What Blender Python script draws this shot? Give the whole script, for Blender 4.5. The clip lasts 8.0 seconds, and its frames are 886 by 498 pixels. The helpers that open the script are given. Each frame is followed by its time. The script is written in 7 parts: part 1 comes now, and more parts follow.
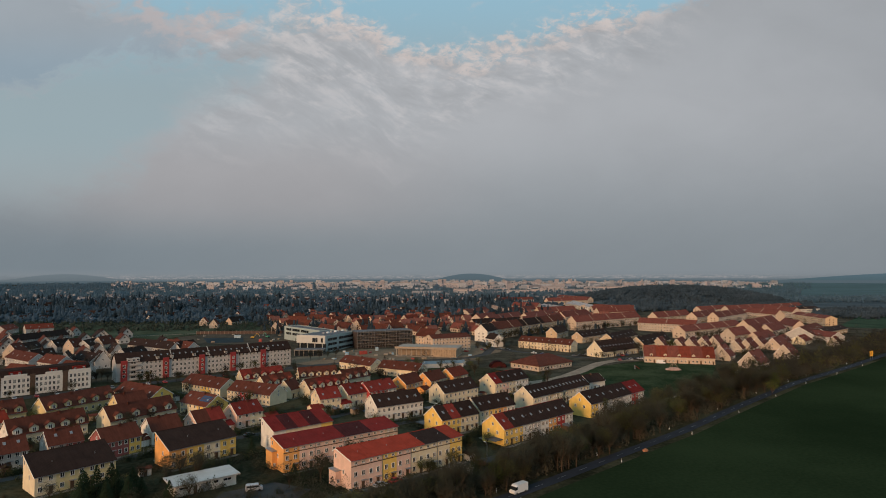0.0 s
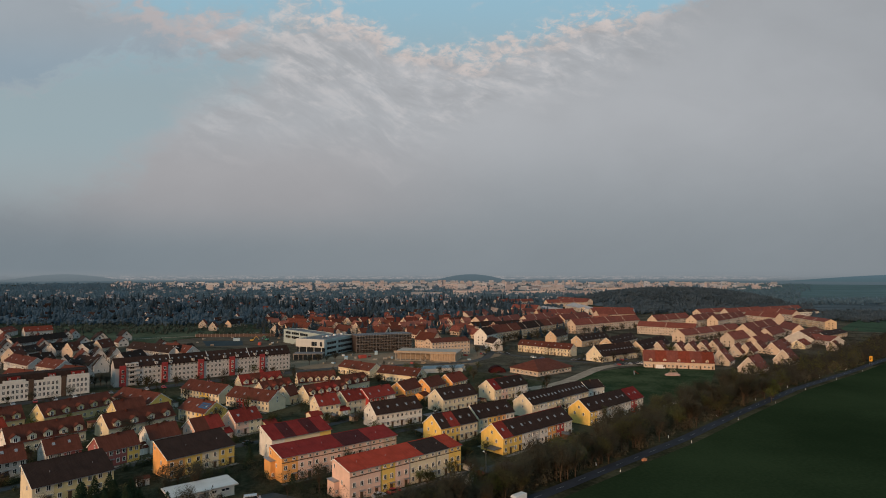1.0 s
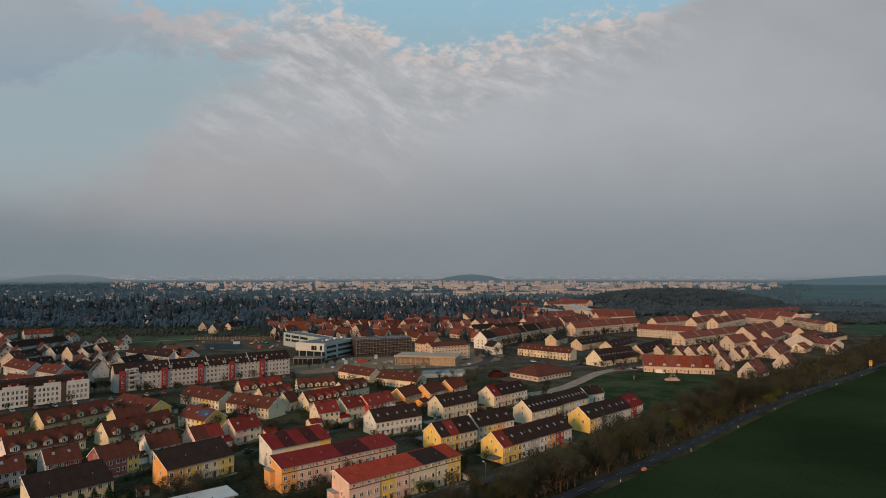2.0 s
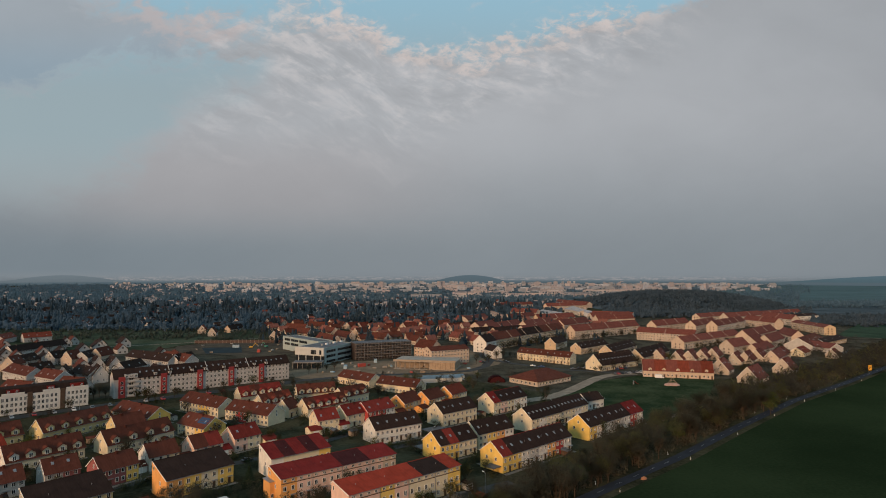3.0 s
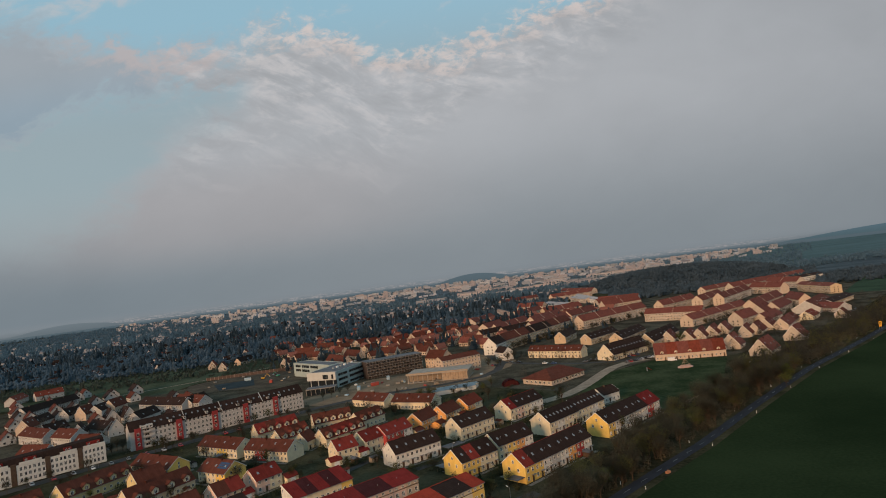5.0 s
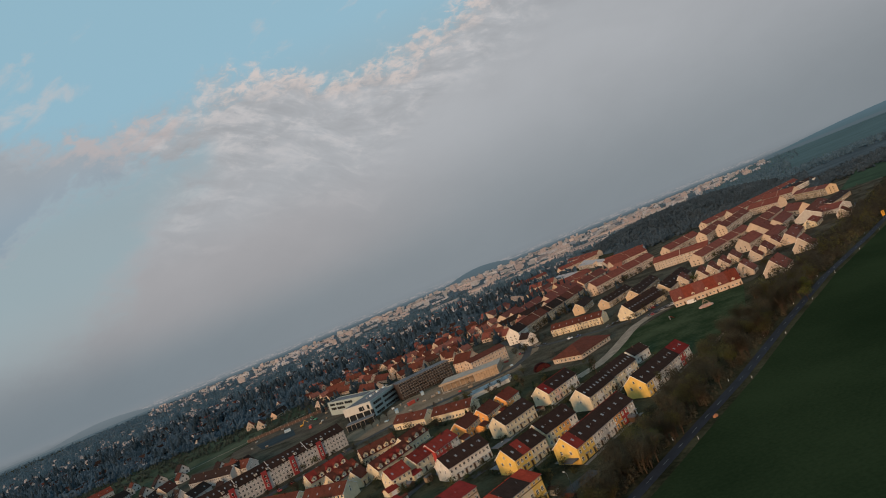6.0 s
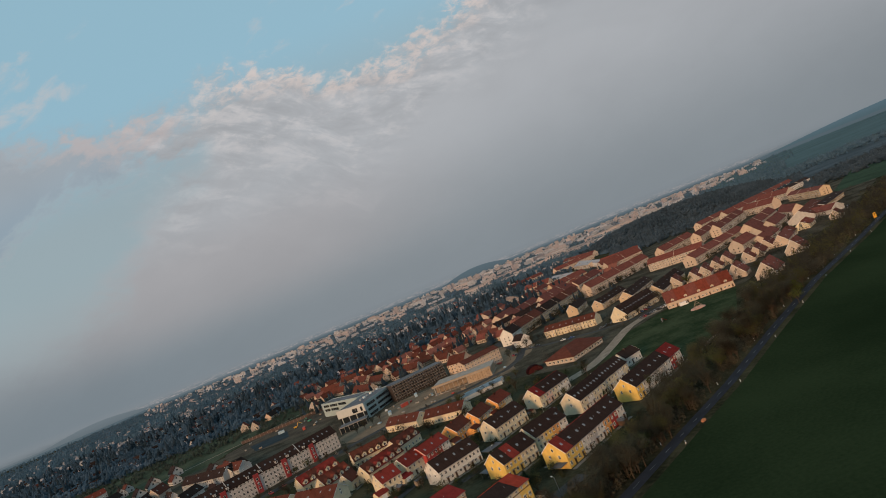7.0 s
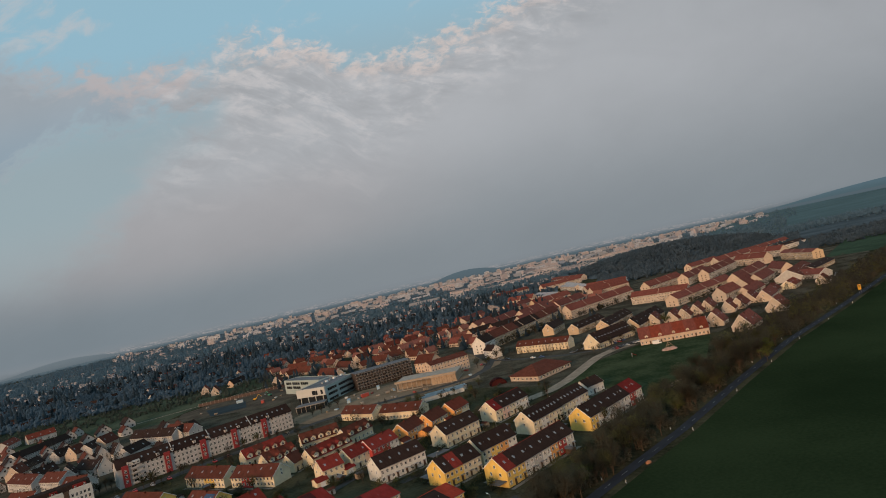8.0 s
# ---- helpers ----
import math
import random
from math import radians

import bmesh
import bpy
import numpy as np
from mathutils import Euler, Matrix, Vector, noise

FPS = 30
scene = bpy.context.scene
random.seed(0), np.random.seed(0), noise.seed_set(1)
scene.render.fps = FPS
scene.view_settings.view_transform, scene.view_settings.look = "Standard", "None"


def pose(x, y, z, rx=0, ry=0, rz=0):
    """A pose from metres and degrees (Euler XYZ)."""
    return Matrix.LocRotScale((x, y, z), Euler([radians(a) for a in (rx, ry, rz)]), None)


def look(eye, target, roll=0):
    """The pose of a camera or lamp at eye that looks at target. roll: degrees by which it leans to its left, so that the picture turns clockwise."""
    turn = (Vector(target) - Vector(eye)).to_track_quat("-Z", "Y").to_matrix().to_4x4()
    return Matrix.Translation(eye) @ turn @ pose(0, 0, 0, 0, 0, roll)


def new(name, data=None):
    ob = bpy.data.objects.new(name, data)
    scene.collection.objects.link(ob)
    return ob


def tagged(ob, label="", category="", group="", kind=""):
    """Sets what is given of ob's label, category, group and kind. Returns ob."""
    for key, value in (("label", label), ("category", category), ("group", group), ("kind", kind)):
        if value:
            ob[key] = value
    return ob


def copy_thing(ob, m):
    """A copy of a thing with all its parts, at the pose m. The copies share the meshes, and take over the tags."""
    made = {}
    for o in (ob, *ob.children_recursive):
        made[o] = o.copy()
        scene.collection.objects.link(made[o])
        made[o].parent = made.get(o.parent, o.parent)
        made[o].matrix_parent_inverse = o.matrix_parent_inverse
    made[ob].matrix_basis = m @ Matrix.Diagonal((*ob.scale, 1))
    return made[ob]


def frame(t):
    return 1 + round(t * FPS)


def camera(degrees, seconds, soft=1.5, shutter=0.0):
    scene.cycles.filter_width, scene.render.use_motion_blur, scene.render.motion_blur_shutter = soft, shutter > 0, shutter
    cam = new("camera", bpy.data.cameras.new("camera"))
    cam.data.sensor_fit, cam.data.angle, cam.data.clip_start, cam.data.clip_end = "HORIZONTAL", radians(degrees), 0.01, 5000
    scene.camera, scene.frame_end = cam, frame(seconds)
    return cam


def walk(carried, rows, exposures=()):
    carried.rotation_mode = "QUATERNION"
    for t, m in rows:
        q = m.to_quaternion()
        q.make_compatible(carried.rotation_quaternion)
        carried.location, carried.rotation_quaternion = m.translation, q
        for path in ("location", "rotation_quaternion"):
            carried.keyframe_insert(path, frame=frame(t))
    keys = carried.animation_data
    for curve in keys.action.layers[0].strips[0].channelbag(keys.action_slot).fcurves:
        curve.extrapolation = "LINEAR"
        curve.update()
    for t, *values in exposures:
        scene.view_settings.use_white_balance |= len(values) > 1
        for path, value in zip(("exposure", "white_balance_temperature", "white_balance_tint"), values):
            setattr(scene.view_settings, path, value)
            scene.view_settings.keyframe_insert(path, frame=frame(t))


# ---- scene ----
cam = camera(73.5, 8.0, soft=1.0)
PATH = [
    (0, (-0.160, -0.145, 61.282), (-0.161, 1.853, 61.368), -0.1),
    (0.5, (-0.233, -0.132, 62.797), (-0.234, 1.866, 62.882), -0.0),
    (1, (0.022, 0.085, 64.193), (0.022, 2.083, 64.280), -0.0),
    (1.5, (0.088, -0.077, 65.838), (0.088, 1.921, 65.924), -0.0),
    (3, (0.043, -0.080, 70.666), (0.045, 1.918, 70.753), 0.0),
    (3.5, (-0.012, -0.315, 72.028), (-0.009, 1.683, 72.116), 0.0),
    (3.7, (-0.011, -0.320, 72.535), (-0.008, 1.678, 72.624), 0.0),
    (3.8, (-0.011, -0.322, 72.788), (-0.007, 1.676, 72.877), -0.7),
    (3.9, (-0.010, -0.325, 73.042), (-0.007, 1.673, 73.131), -1.8),
    (4, (-0.010, -0.327, 73.295), (-0.006, 1.671, 73.385), -3.8),
    (4.1, (0.001, -0.298, 73.522), (0.005, 1.699, 73.614), -6.7),
    (4.2, (0.013, -0.269, 73.749), (0.016, 1.728, 73.842), -9.6),
    (4.35, (0.136, -0.200, 74.226), (0.139, 1.797, 74.318), -12.6),
    (4.55, (0.551, -0.055, 74.995), (0.554, 1.942, 75.087), -14.2),
    (4.85, (1.468, 0.201, 76.248), (1.472, 2.198, 76.339), -10.5),
    (5.1, (2.243, 0.369, 77.190), (2.247, 2.367, 77.280), -5.2),
    (5.2, (2.498, 0.406, 77.498), (2.503, 2.404, 77.587), -4.6),
    (5.3, (2.700, 0.420, 77.750), (2.705, 2.418, 77.839), -5.9),
    (5.5, (3.020, 0.400, 78.150), (3.024, 2.398, 78.243), -14.4),
    (5.7, (3.400, 0.250, 78.560), (3.405, 2.248, 78.654), -20.0),
    (5.8, (3.596, 0.170, 78.750), (3.601, 2.168, 78.846), -21.4),
    (6, (3.969, 0.000, 79.100), (3.975, 1.998, 79.197), -22.3),
    (6.2, (4.500, 0.000, 79.300), (4.508, 1.998, 79.395), -21.9),
    (6.5, (5.376, 0.121, 79.539), (5.387, 2.119, 79.633), -20.0),
    (7, (7.439, 0.155, 79.519), (7.453, 2.152, 79.611), -22.3),
    (7.25, (8.835, 0.378, 79.412), (8.852, 2.376, 79.502), -23.2),
    (7.5, (10.232, 0.602, 79.305), (10.251, 2.600, 79.393), -23.4),
    (7.8, (12.311, 1.487, 79.015), (12.337, 3.485, 79.098), -16.6),
    (8, (13.697, 2.077, 78.821), (13.727, 4.075, 78.902), -12.6),
]

walk(cam, [(t, look(eye, target, roll)) for t, eye, target, roll in PATH])

# ---- world and sun ----
SUN_AZ, SUN_EL = 211.0, 13.0      # compass degrees from +y, clockwise; degrees above the horizon


class Nodes:
    """Small helper to wire shader nodes."""

    def __init__(self, tree):
        self.tree = tree
        tree.nodes.clear()

    def add(self, kind, **props):
        n = self.tree.nodes.new(kind)
        for key, value in props.items():
            if key == "op":
                n.operation = value
            elif key == "noise_dimensions":
                n.noise_dimensions = value
            elif key == "data_type":
                n.data_type = value
            elif key == "blend":
                n.blend_type = value
            elif key == "sky_type":
                n.sky_type = value
        return n

    def put(self, value, socket):
        if isinstance(value, bpy.types.NodeSocket):
            self.tree.links.new(value, socket)
        else:
            socket.default_value = value

    def math(self, op, a, b=0.0, c=0.0, clamp=False):
        n = self.add("ShaderNodeMath", op=op)
        n.use_clamp = clamp
        for v, s in zip((a, b, c), n.inputs):
            self.put(v, s)
        return n.outputs[0]

    def smooth(self, v, lo, hi, a=0.0, b=1.0):
        n = self.add("ShaderNodeMapRange")
        n.interpolation_type = "SMOOTHSTEP"
        for x, s in zip((v, lo, hi, a, b), n.inputs):
            self.put(x, s)
        return n.outputs[0]

    def mix(self, fac, a, b, blend="MIX"):
        n = self.add("ShaderNodeMix", data_type="RGBA", blend=blend)
        self.put(fac, n.inputs[0])
        for v, s in ((a, n.inputs[6]), (b, n.inputs[7])):
            self.put(v if isinstance(v, bpy.types.NodeSocket) else (*v[:3], 1.0), s)
        return n.outputs[2]

    def noise(self, vec, scale, detail=4.0, rough=0.5, distort=0.0):
        n = self.add("ShaderNodeTexNoise")
        if vec is not None:
            self.put(vec, n.inputs["Vector"])
        for key, v in (("Scale", scale), ("Detail", detail), ("Roughness", rough), ("Distortion", distort)):
            self.put(v, n.inputs[key])
        return n.outputs["Fac"]

    def ramp(self, v, points):
        """A smooth line through (place, height) points, for places from -1 to 1 and heights from 0 to 1."""
        n = self.add("ShaderNodeValToRGB")
        ramp = n.color_ramp
        ramp.interpolation = "CARDINAL"
        while len(ramp.elements) < len(points):
            ramp.elements.new(0.5)
        for e, (place, height) in zip(ramp.elements, points):
            e.position = (place + 1) / 2
        for e, (place, height) in zip(ramp.elements, points):
            e.color = (height, height, height, 1)
        self.put(self.math("MULTIPLY_ADD", v, 0.5, 0.5), n.inputs[0])
        return n.outputs[0]

    def combine(self, x, y, z):
        n = self.add("ShaderNodeCombineXYZ")
        for v, s in zip((x, y, z), n.inputs):
            self.put(v, s)
        return n.outputs[0]


def make_world():
    """Evening sky: a hazy blue opening above a grey sheet of cloud with a ragged, sunlit edge."""
    world = bpy.data.worlds.new("evening_sky")
    scene.world = world
    world.use_nodes = True
    k = Nodes(world.node_tree)
    sky = k.add("ShaderNodeTexSky", sky_type="NISHITA")
    sky.sun_disc = False
    sky.sun_elevation, sky.sun_rotation = radians(SUN_EL), radians(SUN_AZ)
    sky.altitude, sky.air_density, sky.dust_density = 60, 1.0, 1.5
    xyz = k.add("ShaderNodeSeparateXYZ")
    k.put(k.add("ShaderNodeTexCoord").outputs["Generated"], xyz.inputs[0])
    x, y, z = xyz.outputs
    ahead = k.math("MAXIMUM", k.math("ABSOLUTE", y), 0.12)
    u, w = k.math("DIVIDE", x, ahead), k.math("DIVIDE", z, ahead)
    # cloud noise, stretched along the band
    along = k.math("ADD", k.math("MULTIPLY", u, 0.96), k.math("MULTIPLY", w, 0.28))
    across = k.math("SUBTRACT", k.math("MULTIPLY", w, 0.96), k.math("MULTIPLY", u, 0.28))
    big = k.noise(k.combine(along, k.math("MULTIPLY", across, 2.0), 3.1), 3.2, 3.0, 0.5, 0.3)
    fine = k.noise(k.combine(along, k.math("MULTIPLY", across, 1.8), 7.7), 12.0, 6.0, 0.60, 0.5)
    tufts = k.noise(k.combine(u, k.math("MULTIPLY", w, 1.6), 4.4), 38.0, 4.0, 0.62, 0.4)
    # ripples that run down from the edge, steeper towards the middle
    lean = k.math("MINIMUM", k.math("MAXIMUM", k.math("ADD", u, 0.30), 0.0), 0.22)
    roll_x = k.math("SUBTRACT", k.math("MULTIPLY", u, 0.94), k.math("MULTIPLY", w, 0.36))
    roll_y = k.math("ADD", k.math("MULTIPLY", w, 0.92), k.math("MULTIPLY", u, 0.30))
    roll_y = k.math("ADD", roll_y, k.math("MULTIPLY", k.math("MULTIPLY", lean, lean), 1.1))
    rolls = k.noise(k.combine(k.math("MULTIPLY", roll_x, 0.36), roll_y, 1.2), 36.0, 4.5, 0.60, 0.45)
    veil = k.noise(k.combine(k.math("MULTIPLY", roll_x, 0.6), roll_y, 5.2), 7.0, 4.0, 0.55, 0.8)
    # lower edge of the opening, the underside of the bank beside it and the rim of the sheet below
    edge = k.ramp(u, ((-0.80, 0.53), (-0.64, 0.492), (-0.50, 0.440), (-0.42, 0.425), (-0.33, 0.430), (-0.24, 0.446), (-0.14, 0.424), (-0.085, 0.386), (-0.02, 0.372), (0.10, 0.380), (0.18, 0.404), (0.29, 0.438), (0.41, 0.475), (0.60, 0.56), (0.95, 0.80)))
    under = k.ramp(u, ((-0.95, 0.30), (-0.76, 0.318), (-0.66, 0.345), (-0.56, 0.362), (-0.47, 0.372), (-0.37, 0.387), (-0.31, 0.385), (-0.25, 0.35)))
    rim = k.ramp(u, ((-0.70, 0.10), (-0.60, 0.135), (-0.51, 0.195), (-0.45, 0.262), (-0.37, 0.303), (-0.29, 0.345), (-0.20, 0.45)))
    rough_edge = k.math("ADD", k.math("MULTIPLY", k.math("SUBTRACT", big, 0.5), 0.04), k.math("MULTIPLY", k.math("SUBTRACT", fine, 0.5), 0.11))
    rough_edge = k.math("ADD", rough_edge, k.math("MULTIPLY", k.math("SUBTRACT", tufts, 0.5), 0.07))
    ragged = k.math("SUBTRACT", k.math("SUBTRACT", w, edge), rough_edge)
    clear = k.smooth(ragged, k.smooth(u, -0.10, -0.30, -0.018, -0.045), k.smooth(u, -0.10, -0.30, 0.030, 0.055))
    # a paler hollow between the bank and the sheet
    ripple = k.math("MULTIPLY", k.math("SUBTRACT", rolls, 0.5), 0.10)
    hollow = k.smooth(k.math("ADD", k.math("SUBTRACT", under, w), k.math("MULTIPLY", rough_edge, 1.1)), -0.02, 0.03)
    sheet_rim = k.math("ADD", k.math("SUBTRACT", w, rim), k.math("ADD", ripple, k.math("MULTIPLY", rough_edge, 0.7)))
    hollow = k.math("MULTIPLY", hollow, k.smooth(sheet_rim, -0.05, 0.06))
    hollow = k.math("MULTIPLY", hollow, k.smooth(u, -0.255, -0.33))
    hollow = k.math("MULTIPLY", hollow, k.smooth(w, 0.05, 0.26, 0.0, 0.86))
    bank = k.math("MULTIPLY", k.smooth(u, -0.30, -0.50), k.math("MULTIPLY", k.math("SUBTRACT", 1.0, clear), k.math("SUBTRACT", 1.0, hollow)))
    bank = k.math("MULTIPLY", bank, k.smooth(w, 0.27, 0.34))
    top_of_bank = k.math("MULTIPLY", k.smooth(ragged, -0.045, -0.012), k.smooth(ragged, 0.03, 0.0))
    clear = k.math("MAXIMUM", clear, hollow)
    # loose puffs in the opening
    puffs = k.smooth(k.math("ADD", k.math("MULTIPLY", big, 0.5), k.math("MULTIPLY", fine, 0.5)), 0.54, 0.66)
    puffs = k.math("MULTIPLY", k.math("MULTIPLY", puffs, k.smooth(ragged, 0.0, 0.05)), 0.6)
    # sunlit ripples under the edge, fading downwards into the sheet
    zone = k.math("MULTIPLY", k.smooth(ragged, k.smooth(u, -0.14, 0.10, -0.29, -0.13), -0.05), k.smooth(ragged, 0.05, 0.0))
    zone = k.math("MULTIPLY", zone, k.math("MULTIPLY", k.smooth(u, -0.50, -0.36), k.smooth(u, 0.50, 0.22)))
    zone = k.math("MULTIPLY", zone, k.math("SUBTRACT", 1.0, k.math("MULTIPLY", hollow, 0.8)))
    lit = k.smooth(k.math("ADD", k.math("MULTIPLY", rolls, 0.60), k.math("MULTIPLY", tufts, 0.40)), 0.46, 0.66)
    glow = k.math("MULTIPLY", k.smooth(tufts, 0.38, 0.62), k.math("MULTIPLY", k.smooth(ragged, -0.042, -0.010), k.smooth(ragged, 0.030, 0.004)))
    glow = k.math("MULTIPLY", glow, k.math("MULTIPLY", k.smooth(u, -0.34, -0.20), k.smooth(u, 0.46, 0.26)))
    # colours
    nishita = k.mix(1.0, sky.outputs[0], (0.075, 0.075, 0.075), "MULTIPLY")
    haze = k.smooth(w, 0.0, 0.30)
    blue = k.mix(k.smooth(w, 0.30, 0.50), (0.340, 0.440, 0.475), (0.335, 0.555, 0.675))
    blue = k.mix(0.2, blue, nishita)
    grey = k.mix(haze, (0.222, 0.252, 0.276), (0.402, 0.418, 0.442))
    grey = k.mix(k.smooth(w, 0.26, 0.50), grey, (0.368, 0.386, 0.410))
    grey = k.mix(k.math("MULTIPLY", bank, k.smooth(w, 0.46, 0.34, 0.35, 0.9)), grey, (0.262, 0.345, 0.412))
    grey = k.mix(k.smooth(u, 0.30, 0.95, 0.0, 0.7), grey, k.mix(haze, (0.215, 0.240, 0.262), (0.318, 0.336, 0.360)))
    pale = k.math("MULTIPLY", k.smooth(ragged, -0.30, -0.05), k.math("MULTIPLY", k.smooth(u, -0.50, -0.30), k.smooth(u, 0.40, 0.0)))
    grey = k.mix(k.math("MULTIPLY", pale, 0.42), grey, (0.440, 0.450, 0.470))
    dusk = k.math("MULTIPLY", k.smooth(u, -0.05, -0.70), k.smooth(w, 0.18, 0.02))
    grey = k.mix(k.math("MULTIPLY", dusk, 0.6), grey, (0.172, 0.215, 0.248))
    warm = k.math("MULTIPLY", k.smooth(u, -0.85, -0.45), k.math("MULTIPLY", k.smooth(w, 0.04, 0.13), k.smooth(w, 0.27, 0.17)))
    grey = k.mix(k.math("MULTIPLY", warm, k.smooth(u, 0.15, -0.25, 0.0, 0.42)), grey, (0.385, 0.352, 0.355))
    tone = k.math("MULTIPLY_ADD", k.math("SUBTRACT", big, 0.5), 0.12, 1.0)
    tone = k.math("ADD", tone, k.math("MULTIPLY", k.math("MULTIPLY", k.math("SUBTRACT", rolls, 0.5), 0.65), zone))
    tone = k.math("ADD", tone, k.math("MULTIPLY", k.math("SUBTRACT", veil, 0.5), k.smooth(w, 0.02, 0.20, 0.03, 0.12)))
    tone = k.math("ADD", tone, k.math("MULTIPLY", k.math("SUBTRACT", fine, 0.5), 0.06))
    grey = k.mix(1.0, grey, k.combine(tone, tone, tone), "MULTIPLY")
    col = k.mix(clear, grey, blue)
    col = k.mix(puffs, col, (0.52, 0.51, 0.52))
    col = k.mix(k.math("MULTIPLY", k.math("MULTIPLY", k.math("POWER", zone, 1.0), lit), 0.54), col, (0.610, 0.575, 0.570))
    col = k.mix(k.math("MULTIPLY", glow, 0.55), col, (0.70, 0.585, 0.535))
    col = k.mix(k.math("MULTIPLY", k.math("MULTIPLY", top_of_bank, k.smooth(u, -0.70, -0.50)), k.math("MULTIPLY", k.smooth(u, -0.28, -0.36), k.smooth(fine, 0.35, 0.6, 0.1, 0.5))), col, (0.56, 0.44, 0.41))
    # below the horizon
    col = k.mix(k.smooth(z, -0.02, -0.2), col, (0.05, 0.05, 0.05))
    bg = k.add("ShaderNodeBackground")
    k.put(col, bg.inputs[0])
    bg.inputs[1].default_value = 1.0
    k.put(bg.outputs[0], k.add("ShaderNodeOutputWorld").inputs[0])


make_world()
sun = new("sun", bpy.data.lights.new("sun", "SUN"))
sun.data.energy, sun.data.angle, sun.data.color = 3.1, radians(16), (1.0, 0.60, 0.33)
az, el = radians(SUN_AZ), radians(SUN_EL)
to_sun = Vector((math.sin(az) * math.cos(el), math.cos(az) * math.cos(el), math.sin(el)))
sun.matrix_world = look(to_sun * 400, (0, 0, 0))

# ---- materials ----


def material(name, colour, rough=0.8, vary=0.25, scale=0.6, fine=6.0, bump=0.15, metal=0.0, other=None, per_object=0.0, islands=0.0, spec=0.4, leafy=False):
    """A surface with variation at two scales and a fine relief, in metres."""
    m = bpy.data.materials.new(name)
    m.use_nodes = True
    k = Nodes(m.node_tree)
    pos = k.add("ShaderNodeTexCoord").outputs["Object"]
    a, b = k.noise(pos, scale, 4.0, 0.55), k.noise(pos, fine, 3.0, 0.6)
    lo = [c * (1 - vary) for c in colour]
    hi = [min(1.0, c * (1 + vary)) for c in (other or colour)]
    both = k.math("ADD", k.math("MULTIPLY", a, 0.65), k.math("MULTIPLY", b, 0.35))
    col = k.mix(k.smooth(both, 0.32, 0.68), lo, hi)
    if per_object or islands:
        src = k.add("ShaderNodeObjectInfo").outputs["Random"] if per_object else k.add("ShaderNodeNewGeometry").outputs["Random Per Island"]
        f = k.math("MULTIPLY_ADD", src, 2 * (per_object or islands), 1 - (per_object or islands))
        col = k.mix(1.0, col, k.combine(f, f, f), "MULTIPLY")
    p = k.add("ShaderNodeBsdfPrincipled")
    k.put(col, p.inputs["Base Color"])
    p.inputs["Metallic"].default_value = metal
    p.inputs["Specular IOR Level"].default_value = spec
    k.put(k.math("MULTIPLY_ADD", b, 0.2, rough - 0.1, clamp=True), p.inputs["Roughness"])
    if bump:
        n = k.add("ShaderNodeBump")
        n.inputs["Strength"].default_value = bump
        n.inputs["Distance"].default_value = 0.05
        k.put(b, n.inputs["Height"])
        k.put(n.outputs[0], p.inputs["Normal"])
    if leafy:
        # crowns scatter light as a whole: bend the facets' normals upwards
        up = k.add("ShaderNodeVectorMath", op="MULTIPLY_ADD")
        k.put(k.add("ShaderNodeNewGeometry").outputs["Normal"], up.inputs[0])
        up.inputs[1].default_value, up.inputs[2].default_value = (0.35, 0.35, 0.35), (0.0, 0.0, 0.85)
        unit = k.add("ShaderNodeVectorMath", op="NORMALIZE")
        k.put(up.outputs[0], unit.inputs[0])
        k.put(unit.outputs[0], p.inputs["Normal"])
    k.put(p.outputs[0], k.add("ShaderNodeOutputMaterial").inputs[0])
    return m


def tiles(name, colour, vary=0.3):
    """Clay or concrete roof tiles: courses, weathering patches and streaks."""
    m = bpy.data.materials.new(name)
    m.use_nodes = True
    k = Nodes(m.node_tree)
    pos = k.add("ShaderNodeTexCoord").outputs["Object"]
    sep = k.add("ShaderNodeSeparateXYZ")
    k.put(pos, sep.inputs[0])
    streak = k.noise(k.combine(k.math("MULTIPLY", sep.outputs[0], 2.0), k.math("MULTIPLY", sep.outputs[1], 0.25), 0.0), 1.0, 4.0, 0.6)
    patch, grain = k.noise(pos, 0.35, 3.0, 0.5), k.noise(pos, 9.0, 2.0, 0.6)
    f = k.math("ADD", k.math("MULTIPLY", streak, 0.4), k.math("ADD", k.math("MULTIPLY", patch, 0.3), k.math("MULTIPLY", grain, 0.3)))
    col = k.mix(k.smooth(f, 0.32, 0.68), [c * (1 - vary) for c in colour], [min(1, c * (1 + vary)) for c in colour])
    rnd = k.math("MULTIPLY_ADD", k.add("ShaderNodeObjectInfo").outputs["Random"], 0.3, 0.85)
    col = k.mix(1.0, col, k.combine(rnd, rnd, rnd), "MULTIPLY")
    course = k.math("SINE", k.math("MULTIPLY", sep.outputs[1], 19.0))
    roll = k.math("SINE", k.math("MULTIPLY", sep.outputs[0], 21.0))
    n = k.add("ShaderNodeBump")
    n.inputs["Strength"].default_value, n.inputs["Distance"].default_value = 0.35, 0.03
    k.put(k.math("ADD", course, roll), n.inputs["Height"])
    p = k.add("ShaderNodeBsdfPrincipled")
    k.put(col, p.inputs["Base Color"])
    k.put(k.math("MULTIPLY_ADD", grain, 0.3, 0.55), p.inputs["Roughness"])
    p.inputs["Specular IOR Level"].default_value = 0.04
    k.put(n.outputs[0], p.inputs["Normal"])
    k.put(p.outputs[0], k.add("ShaderNodeOutputMaterial").inputs[0])
    return m


